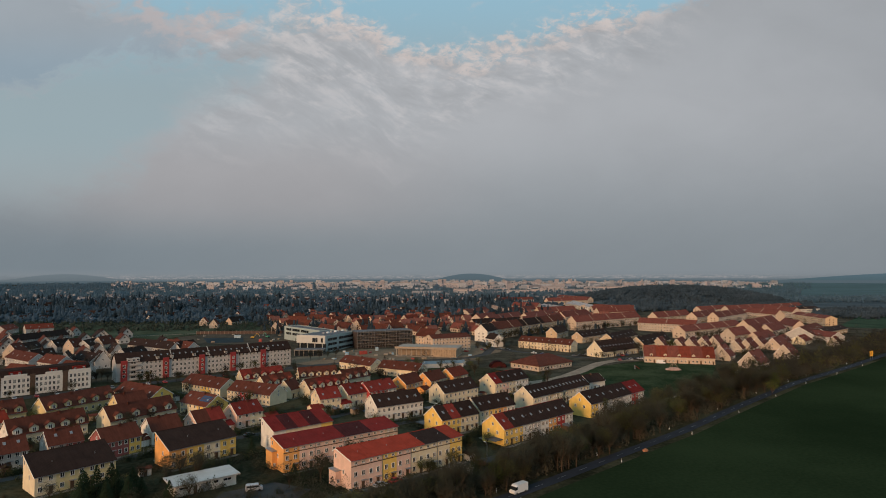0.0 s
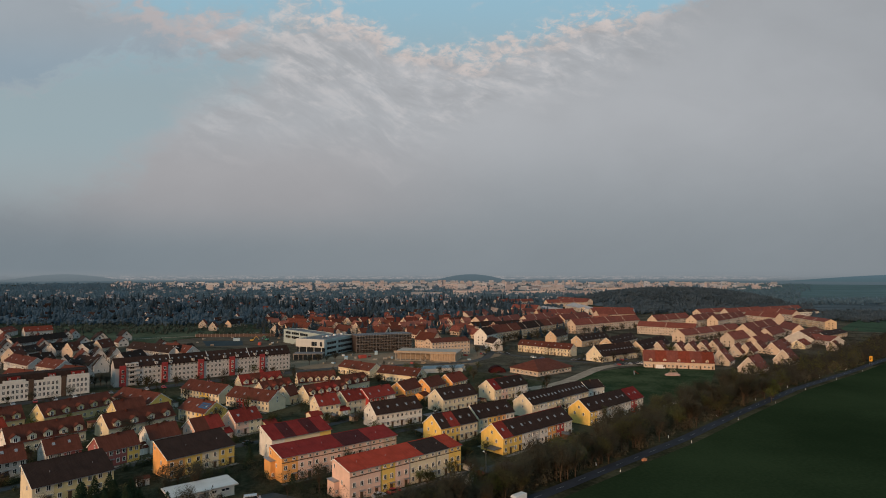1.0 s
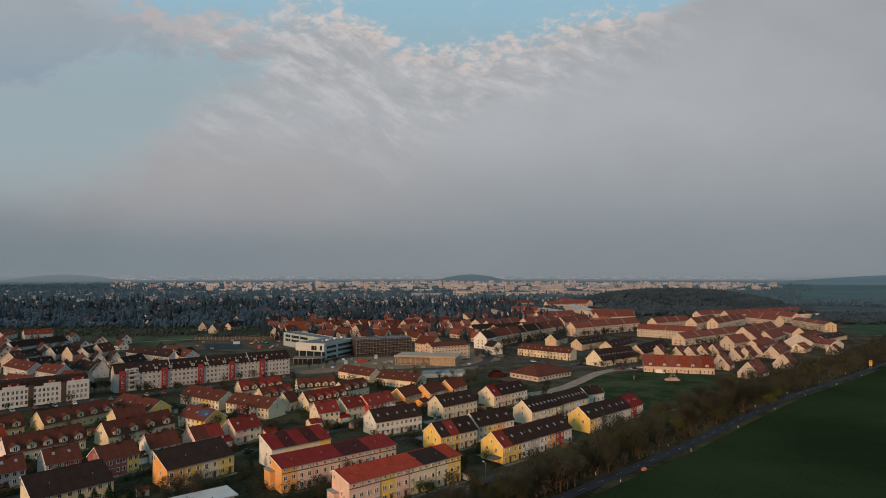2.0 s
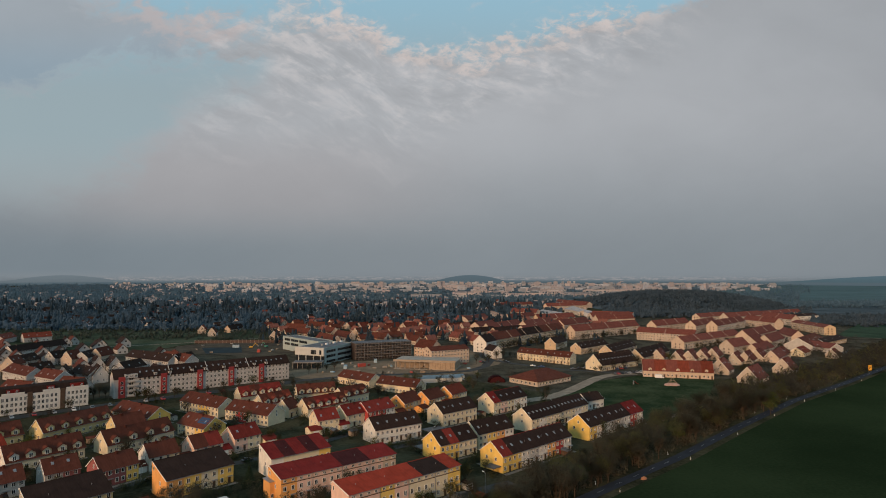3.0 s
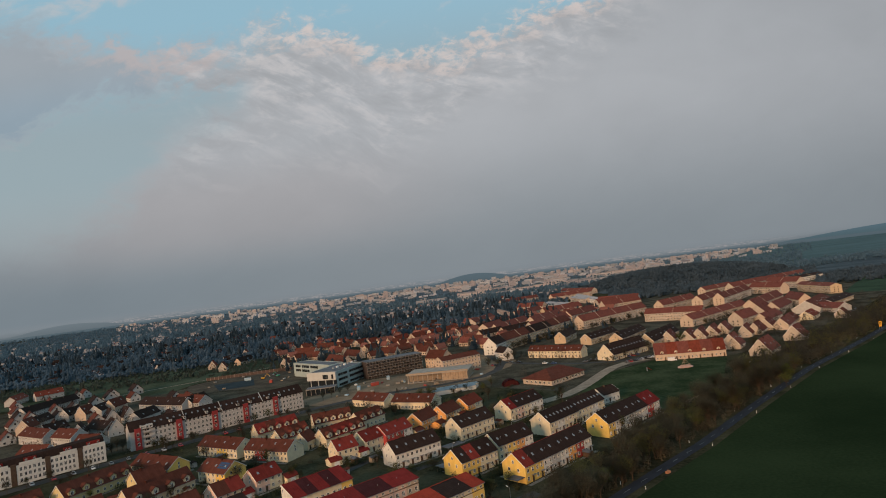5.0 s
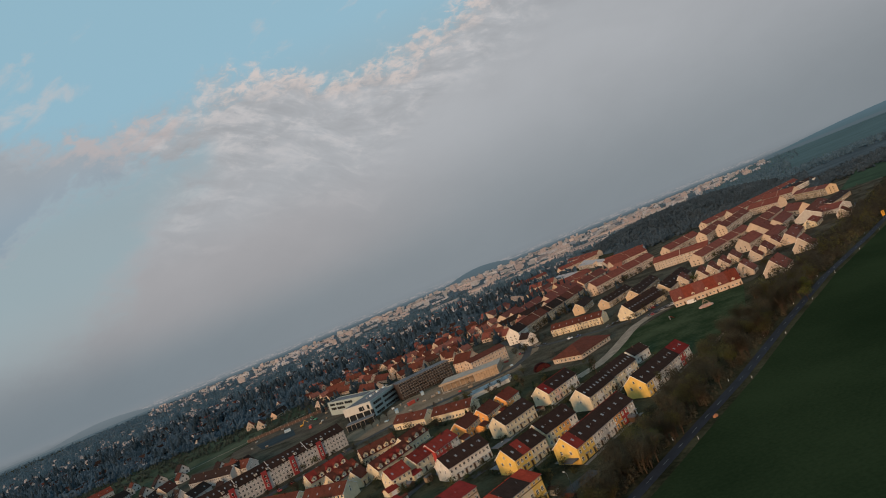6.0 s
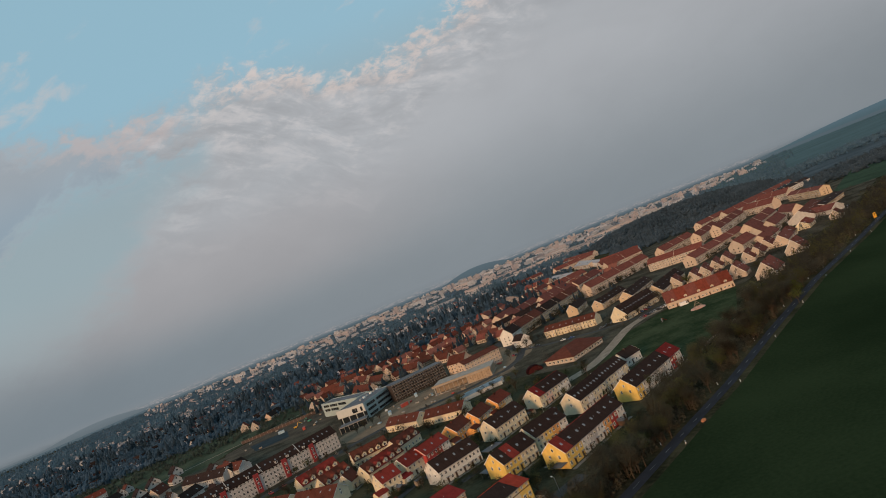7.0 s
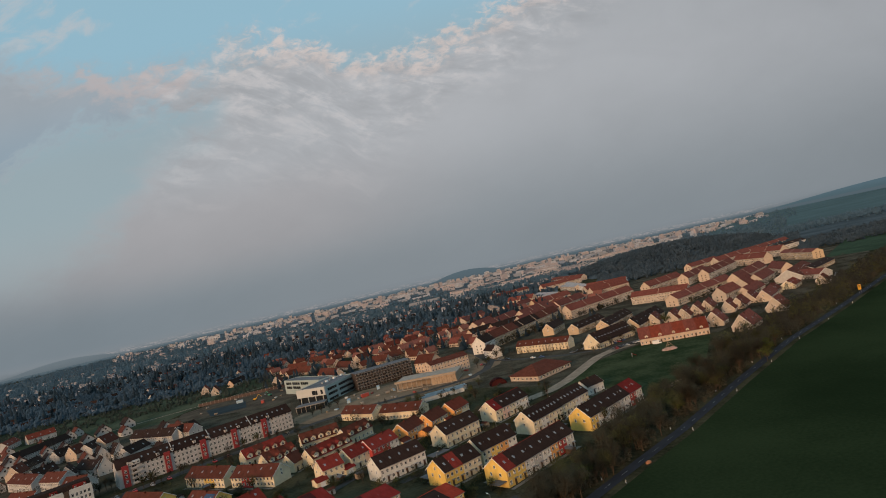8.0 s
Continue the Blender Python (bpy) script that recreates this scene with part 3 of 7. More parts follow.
    if sky:
        sf, sp = skylight_mesh()
        for i in range(max(n, 2) * (2 if sky > 1 else 1) if y < 560 else n):
            m = max(n, 2) * (2 if sky > 1 else 1)
            px = (i + 0.5 + rng.uniform(-0.08, 0.08)) * length / m
            yy = ry * (0.46 if kind == "t" else rng.choice((0.38, 0.5, 0.6)))
            s = part("skylight", sf, None, top, at=pose(px, yy, h + yy * slope + 0.2, pitch, 0, 0))
            if y < 330:
                part("pane", sp, None, s)
    for i in range(max(1, n // (2 if kind == "t" else 3))):
        px = (i + rng.uniform(0.3, 0.7)) * length / max(1, n // (2 if kind == "t" else 3))
        if kind == "t" and near:
            yy = ry * 0.45
            bm = bmesh.new()
            bmesh.ops.create_cone(bm, cap_ends=True, segments=8, radius1=0.07, radius2=0.06, depth=0.6)
            part("vent_pipe", bm, GREY_METAL, top, at=pose(px, yy, h + yy * slope + 0.4))
        else:
            yy = ry * 0.9
            bm = boxed(-0.35, -0.35, -0.8, 0.35, 0.35, 0.9)
            box(bm, -0.42, -0.42, 0.9, 0.42, 0.42, 1.02)
            part("chimney", bm, DARK_WOOD if roof[0] == "D" else ROOFS["B"][0], top, at=pose(px, yy, h + yy * slope))
    for i in range(dormers):
        px = (i + 0.5) * length / dormers
        dw, dr = dormer_meshes(roof[min(len(roof) - 1, int(px / rn))], wall[min(n - 1, int(px / unit))])
        d = part("dormer", dw, None, top, at=pose(px, 0.12, h - 0.35) @ Matrix.Diagonal((min(1.45, length / dormers / 2.9),) * 3 + (1,) if y < 340 else (1.1, 1.1, 1.1, 1)))
        part("dormer_roof", dr, None, d)
        win = part("window", window_mesh(0.9, 1.1)[0], None, d, at=pose(0, 0, 0.35))
    return top


house(-26.4, 170.7, 39.9, 42.1, 10, 8.3, .85, 1.7, "RRRRRDDR", "PPYPKKKY", 3, "L", 0, 0, "t")
house(-49.7, 185.9, 38.5, 42.5, 10, 7.6, .88, 1.8, "CCCCNNCC", "OPPPPPPS", 3, "L", 0, 0, "t")
house(-59.1, 208.1, 40.5, 23.1, 10.5, 7, .9, 3.0, "CNCNC", "WKKKY", 2, "L", 0, 0, "t")
house(-86.4, 188.9, 49.0, 22.8, 10.5, 6.1, .93, 4.0, "DDDD", "OYKY", 2, "L", 0, 0, "t")
house(-113.3, 166.5, 50.0, 21.1, 10.5, 5.3, .93, 4.3, "DDDD", "KLLL", 2, "L", 0, 0, "t")
house(21.5, 214.1, 42.4, 41.2, 11, 6.1, .5, 4.1, "UDDDDDDD", "YYWGWOXW", 2, "L", 1, 0, "t")
house(-0.7, 227.4, 39.4, 18.7, 11, 6.1, .5, 4.1, "DUDD", "YYKK", 2, "L", 1, 0, "t")
house(14.6, 243.1, 38.5, 20.1, 11, 6.1, .5, 4.1, "DDDD", "KYOW", 2, "L", 1, 0, "t")
house(-27.8, 249.6, 35.3, 22.8, 11, 6.1, .5, 4.1, "DDDDD", "WWWWW", 2, "L", 1, 0, "t")
house(0.2, 278.9, 42.2, 22.5, 11, 6.1, .5, 4.1, "DDDD", "KKKK", 2, "L", 1, 0, "t")
house(26.1, 303.0, 43.2, 26.3, 11, 6.1, .5, 4.1, "CDDDD", "KPKWW", 2, "L", 1, 0, "t")
house(40.0, 268.4, 43.4, 22.4, 11, 6.1, .5, 4.1, "DDDD", "KWKK", 2, "L", 2, 0, "t")
house(56.5, 285.1, 43.8, 23.0, 11, 6.1, .5, 4.1, "DDDD", "KKWK", 2, "L", 2, 0, "t")
house(62.6, 255.4, 43.0, 45.1, 11, 6.1, .5, 4.1, "DDDDDDCC", "YWWGGWXW", 2, "L", 1, 0, "t")
house(76.4, 314.6, 33.1, 12.1, 8, 4.5, .6, 3, "DD", "WW", 1, "R", 0, 0, "h")
house(-55.2, 267.0, 36.2, 10.3, 10, 5.8, .5, 3.8, "UU", "KK", 2, "L", 1, 0, "h")
house(-44.2, 276.8, 47.4, 12.6, 10, 5.8, .5, 3.8, "UU", "KK", 2, "L", 1, 0, "h")
house(-35.1, 283.4, 47.5, 17.1, 10, 5.8, .5, 3.8, "UUU", "XXW", 2, "L", 1, 0, "h")
house(-19.1, 302.0, 57.5, 15.1, 10, 5.8, .5, 3.8, "BB", "OK", 2, "L", 0, 0, "h")
house(-6.8, 311.4, 54.9, 14.4, 10, 5.8, .5, 3.8, "BB", "OK", 2, "L", 0, 0, "h")
house(5.2, 324.9, 52.5, 13.9, 10, 5.8, .5, 3.8, "OO", "OK", 2, "L", 0, 0, "h")
house(-40.6, 367.3, -31.4, 29.3, 11, 4.5, .5, 3.6, "BBBB", "KKKK", 1, "R", 1, 0, "h")
house(-68.4, 391.4, -40.6, 30.0, 11, 4.5, .5, 3.6, "BBBB", "KKKK", 1, "R", 1, 0, "h")
house(-80.6, 334.5, 25.2, 21.6, 10, 4, .5, 4.5, "BBBB", "KKKK", 1, "L", 0, 5, "h")
house(-109.9, 327.7, 41.9, 24.5, 10, 4, .5, 4.5, "UBUU", "KKKK", 1, "L", 0, 5, "h")
house(-137.3, 313.8, -33.2, 31.5, 11, 5, .5, 3.8, "BBBB", "KKYK", 2, "R", 1, 0, "h")
house(-106.2, 293.7, -29.1, 28.4, 11, 5, .5, 3.8, "BBBB", "KXKK", 2, "R", 1, 0, "h")
house(-160.6, 291.3, -32.0, 30.5, 11, 5, .5, 3.8, "BBBB", "SKKY", 2, "R", 1, 0, "h")
house(-117.5, 266.6, -33.3, 18.8, 11, 5, .5, 3.8, "BBB", "KKY", 2, "R", 1, 0, "h")
house(-168.5, 253.8, 63.0, 31.1, 10.5, 4, .5, 4.8, "BBBBB", "LLLLL", 1, "L", 0, 5, "h")
house(-141.6, 261.1, 53.2, 12.9, 10, 4, .5, 4.5, "BB", "LK", 1, "L", 0, 0, "h")
house(-130.8, 235.1, 57.0, 28.1, 10.5, 4, .5, 4.8, "BBBB", "KKKK", 1, "L", 0, 4, "h")
house(-154.7, 213.4, 52.0, 25.8, 10.5, 4, .5, 4.8, "BBBBB", "WKKKK", 1, "L", 0, 5, "h")
house(-113.0, 199.3, 54.0, 12.6, 10, 5.5, .5, 3.8, "BBB", "MMY", 2, "L", 0, 0, "h")
house(-105.2, 216.1, 47.4, 10.8, 10, 5, .5, 3.8, "BB", "WK", 2, "L", 0, 0, "h")
house(-93.6, 227.3, 49.7, 11.6, 10, 5, .5, 3.8, "BU", "PK", 2, "L", 0, 0, "h")
house(-82.7, 239.5, 49.0, 11.7, 10, 5.3, .5, 3.8, "UU", "PK", 2, "L", 1, 0, "h")
house(-130.4, 197.9, 48.0, 10.4, 10, 5, .5, 3.8, "BB", "GM", 2, "L", 1, 0, "h")
house(-140.0, 188.2, 48.0, 8.2, 10, 5, .5, 3.8, "BB", "GG", 2, "L", 1, 0, "h")
house(-186.0, 239.2, 54.3, 16.8, 10, 4, .5, 4.8, "BBB", "LLL", 1, "L", 0, 3, "h")
house(-173.1, 228.2, 61.6, 6.9, 9, 4.5, .5, 3.6, "RR", "KK", 1, "L", 0, 0, "h")
house(62.8, 500.8, -41.2, 49.4, 10, 5.8, .5, 3.6, "BBBBBBBB", "KKKKKKKK", 2, "R", 1, 0, "t")
house(116.8, 437.3, 37.3, 43.8, 15, 4.5, .5, 7.2, "DDDDDD", "KKKKKK", 1, "L", 2, 0, "t")
house(123.2, 529.7, 45.9, 48.7, 11, 5.5, .5, 4.2, "DDDDDD", "EEEEEE", 2, "L", 1, 0, "t")
house(145.5, 511.1, 52.5, 59.8, 12, 5, .5, 4.8, "DDDDDD", "EEEEEE", 2, "L", 1, 0, "t")
house(159.6, 474.2, 49.9, 58.8, 13, 5, .5, 6, "DDDDDD", "EEEEEE", 2, "L", 1, 0, "t")
house(139.8, 415.8, -15.0, 45.4, 13, 4.5, .5, 6.6, "VOVOVO", "AAAAAA", 1, "R", 0, 5, "t")
house(51.0, 563.7, 53.5, 146.3, 13, 9.5, .5, 6, "BBBBDDDDBBBB", "EEEEEEEEEEEE", 3, "L", 0, 0, "b")
house(144.3, 648.8, 38.4, 121.5, 13, 9.5, .5, 6, "VVVVVVVVVVVV", "AAAAAAAAAAAA", 3, "L", 0, 0, "b")
house(212.5, 652.1, -38.1, 60.2, 13, 8.5, .5, 4.8, "VVVVVVVVVV", "IIIIIIIIII", 3, "L", 0, 0, "b")
house(228.7, 564.4, 39.2, 117.1, 13, 7, .5, 4.8, "VVVVVVVVVV", "AAAAAAAAAA", 2, "L", 0, 0, "b")
house(259.0, 721.2, 38.9, 78.3, 13, 9, .5, 6, "VVVVVVVV", "AAAAAAAA", 3, "L", 0, 0, "b")
house(306.5, 720.1, 48.2, 80.9, 13, 9, .5, 6, "VVVVVV", "AAAAAA", 3, "L", 0, 0, "b")
house(332.1, 719.4, 47.5, 111.9, 13, 9, .5, 6, "VVVVVV", "AAAAAA", 3, "L", 0, 0, "b")
house(415.4, 865.5, 35.2, 97.5, 13, 9, .5, 6, "VVVVVV", "IIIIII", 3, "L", 0, 0, "b")
house(417.6, 826.1, -79.9, 59.4, 13, 9, .5, 6, "VVVVVV", "AAAAAA", 3, "L", 0, 0, "b")
house(476.5, 892.0, -84.3, 68.1, 13, 9, .5, 6, "VVVVVV", "IIIIII", 3, "L", 0, 0, "b")
house(455.9, 777.9, -96.0, 80.0, 13, 9, .5, 3, "VVVVVVVV", "EEEEEEEE", 3, "R", 0, 0, "b")
house(311.9, 606.3, 46.4, 99.9, 13, 8, .5, 6, "VVVVVV", "AAAAAA", 2, "L", 0, 0, "b")
house(370.7, 659.6, -102.5, 43.8, 13, 7, .5, 6, "VVVV", "AAAA", 2, "L", 0, 0, "b")
house(257.6, 527.4, 39.2, 31.3, 13, 7, .5, 6, "VVV", "III", 2, "L", 0, 0, "b")
house(294.1, 557.7, 46.5, 30.8, 13, 7, .5, 6, "VVV", "III", 2, "L", 0, 0, "b")
house(313.9, 568.5, 47.2, 48.5, 13, 7, .5, 6, "VVV", "III", 2, "L", 0, 0, "b")
house(341.9, 550.5, 47.1, 70.0, 24, 4.5, .5, 7, "BBBBB", "GGGGG", 1, "L", 2, 0, "m")
house(311.4, 513.4, 45.2, 22.0, 12, 3.5, .5, 4, "OOO", "KKK", 1, "L", 1, 0, "h")
house(283.7, 496.4, 44.7, 20.0, 10, 4.5, .5, 4.5, "BBB", "EEE", 1, "L", 1, 0, "h")
house(331.5, 500.4, 43.9, 12.0, 9, 3.5, .5, 4.5, "BB", "II", 1, "L", 0, 0, "h")
house(202.7, 383.4, 46.3, 22.0, 13, 3.4, .5, 7.4, "VVV", "III", 1, "L", 1, 0, "h")
house(247.6, 422.5, 44.8, 16.0, 13, 3.4, .5, 7.4, "VVV", "III", 1, "L", 1, 0, "h")
house(201.3, 420.2, 49.7, 14.0, 13, 3.4, .5, 7.4, "VVV", "III", 1, "L", 1, 0, "h")
house(191.5, 475.5, 55.2, 20.0, 11, 3, .5, 6.4, "VV", "II", 1, "L", 1, 0, "h")
house(202.9, 479.1, 56.1, 20.0, 11, 3, .5, 6.4, "VV", "II", 1, "L", 1, 0, "h")
house(216.2, 486.5, 55.4, 20.0, 11, 3, .5, 6.4, "VV", "II", 1, "L", 1, 0, "h")
house(229.0, 494.1, 54.8, 20.0, 11, 3, .5, 6.4, "VV", "II", 1, "L", 1, 0, "h")
house(232.2, 464.2, 53.5, 20.0, 11, 3, .5, 6.4, "VV", "II", 1, "L", 1, 0, "h")
house(244.2, 471.2, 51.1, 20.0, 11, 3, .5, 6.4, "VV", "II", 1, "L", 1, 0, "h")
house(261.0, 485.8, 50.7, 20.0, 11, 3, .5, 6.4, "VV", "II", 1, "L", 1, 0, "h")
house(137.6, 849.9, 32.3, 72.4, 13, 8, .5, 6, "VVVVVV", "EEEEEE", 3, "R", 0, 0, "b")
house(223.9, 887.9, 21.8, 72.9, 13, 8, .5, 6, "VVVVVVVV", "IIIIIIII", 2, "L", 0, 0, "b")
house(78.3, 1022.6, -86.2, 150.0, 13, 7, .5, 2, "SSSSSSSS", "IIIIIIII", 2, "R", 0, 0, "b")
house(171.4, 1057.4, -77.7, 90.0, 13, 7, .5, 2, "GGGGGG", "IIIIII", 2, "R", 0, 0, "b")
house(228.9, 1117.6, -85.2, 90.0, 13, 7, .5, 2, "GGGGGG", "IIIIII", 2, "R", 0, 0, "b")
house(206.2, 1168.8, 28.4, 101.8, 13, 9, .5, 6, "VVVVVV", "SSSSSS", 3, "R", 0, 0, "b")
house(117.0, 1020.7, -44.5, 52.9, 13, 8, .5, 6, "VVVV", "SSSS", 3, "R", 0, 0, "b")
house(150.0, 733.5, 49.3, 67.6, 13, 9, .5, 6, "VVVV", "AAAA", 3, "R", 0, 0, "b")
house(92.5, 661.0, 52.7, 96.5, 13, 8, .5, 6, "VVVVV", "IIIII", 2, "L", 0, 0, "b")
house(39.8, 541.6, 60.2, 22.1, 13, 9.5, .5, 6, "DD", "WW", 3, "L", 0, 0, "b")
house(36.4, 517.0, -65.5, 14.9, 9, 6.5, .5, 4, "DD", "WW", 2, "R", 0, 0, "h")
house(-8.7, 466.9, 28.4, 34.5, 13, 11, .5, 2.5, "BBBBBB", "SSSSSS", 4, "L", 0, 0, "b")
house(-24.3, 517.5, -43.5, 20.6, 13, 8.5, .5, 6, "BBB", "SSS", 3, "R", 0, 0, "b")
house(-187.6, 707.6, -35.8, 40.0, 11, 3.4, .5, 5.4, "BBBB", "SSSS", 1, "R", 0, 0, "h")
house(-144.1, 714.9, -55.6, 26.0, 11, 3.4, .5, 5.4, "BBB", "SSS", 1, "R", 0, 0, "h")
house(-118.3, 767.9, 61.7, 22.1, 11, 3.4, .5, 5.4, "OO", "SS", 1, "L", 0, 0, "h")
house(-103.7, 767.6, 57.6, 23.0, 11, 3.4, .5, 5.4, "OO", "SS", 1, "L", 0, 0, "h")
house(-78.5, 639.3, -37.1, 22.1, 11, 3.4, .5, 5.4, "BB", "SS", 1, "R", 0, 0, "h")
house(-59.7, 638.9, 38.4, 21.3, 11, 3.4, .5, 5.4, "BB", "SS", 1, "R", 0, 0, "h")
house(-46.8, 766.3, 51.7, 24.6, 11, 3.4, .5, 5.4, "OO", "SS", 1, "L", 0, 0, "h")
house(-24.2, 785.4, 54.2, 25.0, 11, 3.4, .5, 5.4, "OO", "SS", 1, "L", 0, 0, "h")
house(-6.4, 805.6, 29.1, 21.2, 11, 3.4, .5, 5.4, "BB", "SS", 1, "L", 0, 0, "h")
house(-37.5, 631.9, 19.3, 18.8, 11, 3.4, .5, 5.4, "BB", "SS", 1, "R", 0, 0, "h")
house(9.7, 656.8, -60.3, 40.6, 11, 6, .5, 4.5, "BBB", "SSS", 2, "R", 0, 0, "h")
house(35.3, 671.3, 40.2, 36.1, 11, 6, .5, 4.5, "DDD", "SSS", 2, "R", 0, 0, "h")
house(61.5, 678.5, 41.3, 48.8, 11, 6, .5, 4.5, "DDDD", "SSSS", 2, "R", 0, 0, "h")
house(-447.7, 609.7, 105.0, 30.0, 11, 5, .5, 4.5, "OOO", "ZZZ", 1, "R", 1, 0, "h")
house(-436.1, 622.0, 49.4, 25.7, 11, 5, .5, 4.5, "OOO", "ZZZ", 1, "R", 1, 0, "h")
house(-366.9, 510.5, 79.9, 58.4, 11, 5, .5, 4.5, "DDDDDD", "ZZZZZZ", 2, "L", 0, 0, "t")
house(-297.5, 404.8, -34.5, 37.6, 11, 6, .5, 4.2, "BBBB", "ZZZZ", 2, "R", 1, 0, "h")
house(-261.1, 383.4, -30.6, 24.0, 11, 6, .5, 4.2, "BBB", "ZZZ", 2, "R", 1, 0, "h")
house(-242.3, 390.0, 115.6, 15.0, 9, 5, .5, 6, "DD", "ZZ", 1, "L", 1, 0, "h")
house(-262.1, 441.7, -50.5, 15.0, 9, 5, .5, 6, "DD", "ZZ", 1, "R", 1, 0, "h")
house(-250.3, 441.5, -47.2, 15.0, 9, 5, .5, 6, "DD", "ZZ", 1, "R", 1, 0, "h")
house(-236.6, 400.3, -50.3, 15.0, 9, 5, .5, 6, "DD", "ZZ", 1, "R", 1, 0, "h")
house(-252.1, 475.6, -31.8, 55.7, 11, 6, .5, 4.5, "DDDD", "ZZZZ", 2, "R", 1, 0, "t")
house(-221.3, 467.6, -36.4, 36.4, 11, 6, .5, 4.5, "BBB", "ZZZ", 2, "R", 1, 0, "h")
house(-288.9, 466.0, 78.9, 11.2, 10, 5, .5, 6, "BB", "AA", 1, "L", 1, 0, "h")
house(-311.5, 436.0, 97.3, 13.1, 10, 5, .5, 6, "BB", "AA", 1, "L", 1, 0, "h")
house(-276.5, 484.5, 84.0, 16.2, 10, 5, .5, 6, "BB", "AA", 1, "L", 1, 0, "h")
house(-66.2, 295.9, 47.5, 24.7, 10, 4.5, .5, 4.3, "BUUB", "KKKK", 1, "L", 0, 5, "h")
house(-53.0, 324.2, 51.5, 18.3, 10, 4.5, .5, 4.2, "BBB", "KKK", 1, "L", 0, 3, "h")
house(-227.4, 351.2, -20.9, 17.7, 11, 6, .5, 4.5, "BBB", "ZZZ", 2, "R", 1, 0, "h")
house(-256.4, 345.6, -21.4, 21.8, 11, 5, .5, 4.5, "BBB", "ZZZ", 1, "R", 1, 0, "h")
house(-198.6, 449.5, 70.3, 18.8, 10, 6, .5, 4.5, "DD", "ZZ", 2, "L", 1, 0, "h")
house(-316.6, 449.0, 88.0, 21.0, 10, 5, .5, 4.5, "DD", "ZZ", 1, "L", 1, 0, "h")
house(-304.6, 469.8, 78.5, 15.4, 10, 5, .5, 5, "DD", "ZZ", 1, "L", 1, 0, "h")
house(-201.6, 760.3, -32.6, 35.2, 10, 3.4, .5, 5.4, "BB", "SS", 1, "R", 0, 0, "h")
house(-179.2, 789.0, -29.7, 41.5, 10, 3.4, .5, 5.4, "BBB", "SSS", 1, "R", 0, 0, "h")
house(-151.2, 819.9, 58.6, 25.9, 10, 3.4, .5, 5.4, "OO", "SS", 1, "L", 0, 0, "h")
house(-97.1, 689.9, 57.8, 18.5, 10, 3.4, .5, 5.4, "BB", "SS", 1, "L", 0, 0, "h")
house(-69.3, 757.3, 49.7, 24.6, 10, 3.4, .5, 5.4, "OO", "SS", 1, "L", 0, 0, "h")
house(11.1, 755.5, 51.4, 36.5, 10, 3.4, .5, 5.4, "BB", "SS", 1, "L", 0, 0, "h")
house(37.1, 774.0, 48.3, 40.0, 10, 3.4, .5, 5.4, "DD", "SS", 1, "L", 0, 0, "h")
house(-136.3, 640.4, -56.4, 45.7, 10, 3.4, .5, 5.4, "BB", "SS", 1, "R", 0, 0, "h")
house(-121.9, 667.9, -55.0, 34.4, 10, 3.4, .5, 5.4, "BB", "SS", 1, "R", 0, 0, "h")
house(-280.5, 409.0, 66.5, 15.5, 10, 5, .5, 4.5, "DDD", "ZZZ", 1, "L", 1, 0, "h")
house(-252.3, 405.9, -36.3, 27.0, 10, 5, .5, 4.5, "DD", "ZZ", 1, "R", 1, 0, "h")
house(-280.8, 473.2, 96.5, 27.7, 10, 5, .5, 4.5, "DD", "ZZ", 1, "L", 1, 0, "h")
house(-220.8, 416.7, 79.1, 21.5, 10, 5, .5, 4.5, "DD", "ZZ", 1, "L", 1, 0, "h")
house(-91.5, 307.8, 51.5, 18.5, 10, 4, .5, 4.5, "BOBO", "KKKK", 1, "L", 0, 4, "h")
house(-75.7, 296.0, 66.1, 8.0, 8, 4.5, .5, 4, "BB", "KK", 1, "L", 0, 0, "h")
house(-285.3, 718.9, 103.3, 14.0, 9, 4, .5, 6, "OO", "II", 1, "L", 0, 0, "h")
house(-260.6, 686.1, 101.0, 14.0, 9, 4, .5, 6, "BB", "II", 1, "L", 0, 0, "h")
house(-258.2, 726.9, 76.2, 30.0, 9, 4, .5, 5, "DD", "SS", 1, "R", 0, 0, "h")
house(-281.6, 825.6, 100.9, 14.0, 9, 4, .5, 6, "OO", "II", 1, "L", 0, 0, "h")
house(-238.2, 824.5, 98.5, 14.0, 9, 4, .5, 6, "BB", "II", 1, "L", 0, 0, "h")
house(-178.5, 648.1, 94.3, 16.0, 9, 4, .5, 6, "BB", "II", 1, "L", 0, 0, "h")
house(167.6, 487.2, 57.0, 16.0, 11, 3, .5, 6.2, "VV", "II", 1, "L", 1, 0, "h")
house(180.5, 487.0, 56.8, 16.0, 11, 3, .5, 6.2, "VV", "II", 1, "L", 1, 0, "h")
house(184.3, 413.4, 52.3, 16.0, 12, 3.2, .5, 7, "BB", "II", 1, "L", 1, 0, "h")
house(269.1, 477.3, 50.0, 41.6, 11, 4, .5, 5.5, "VV", "AA", 1, "L", 1, 0, "h")
house(343.4, 565.8, -73.7, 26.6, 16, 4, .5, 4, "VVV", "GGG", 1, "R", 2, 0, "h")
house(373.8, 582.2, 40.2, 64.8, 14, 4.5, .5, 3, "DDD", "EEE", 1, "L", 1, 0, "h")
house(270.1, 508.8, 44.2, 39.8, 12, 6, .5, 5, "VV", "AA", 2, "L", 0, 0, "b")
house(382.0, 883.3, 34.2, 75.3, 13, 8, .5, 5, "VVVVV", "AAAAA", 3, "L", 0, 0, "b")
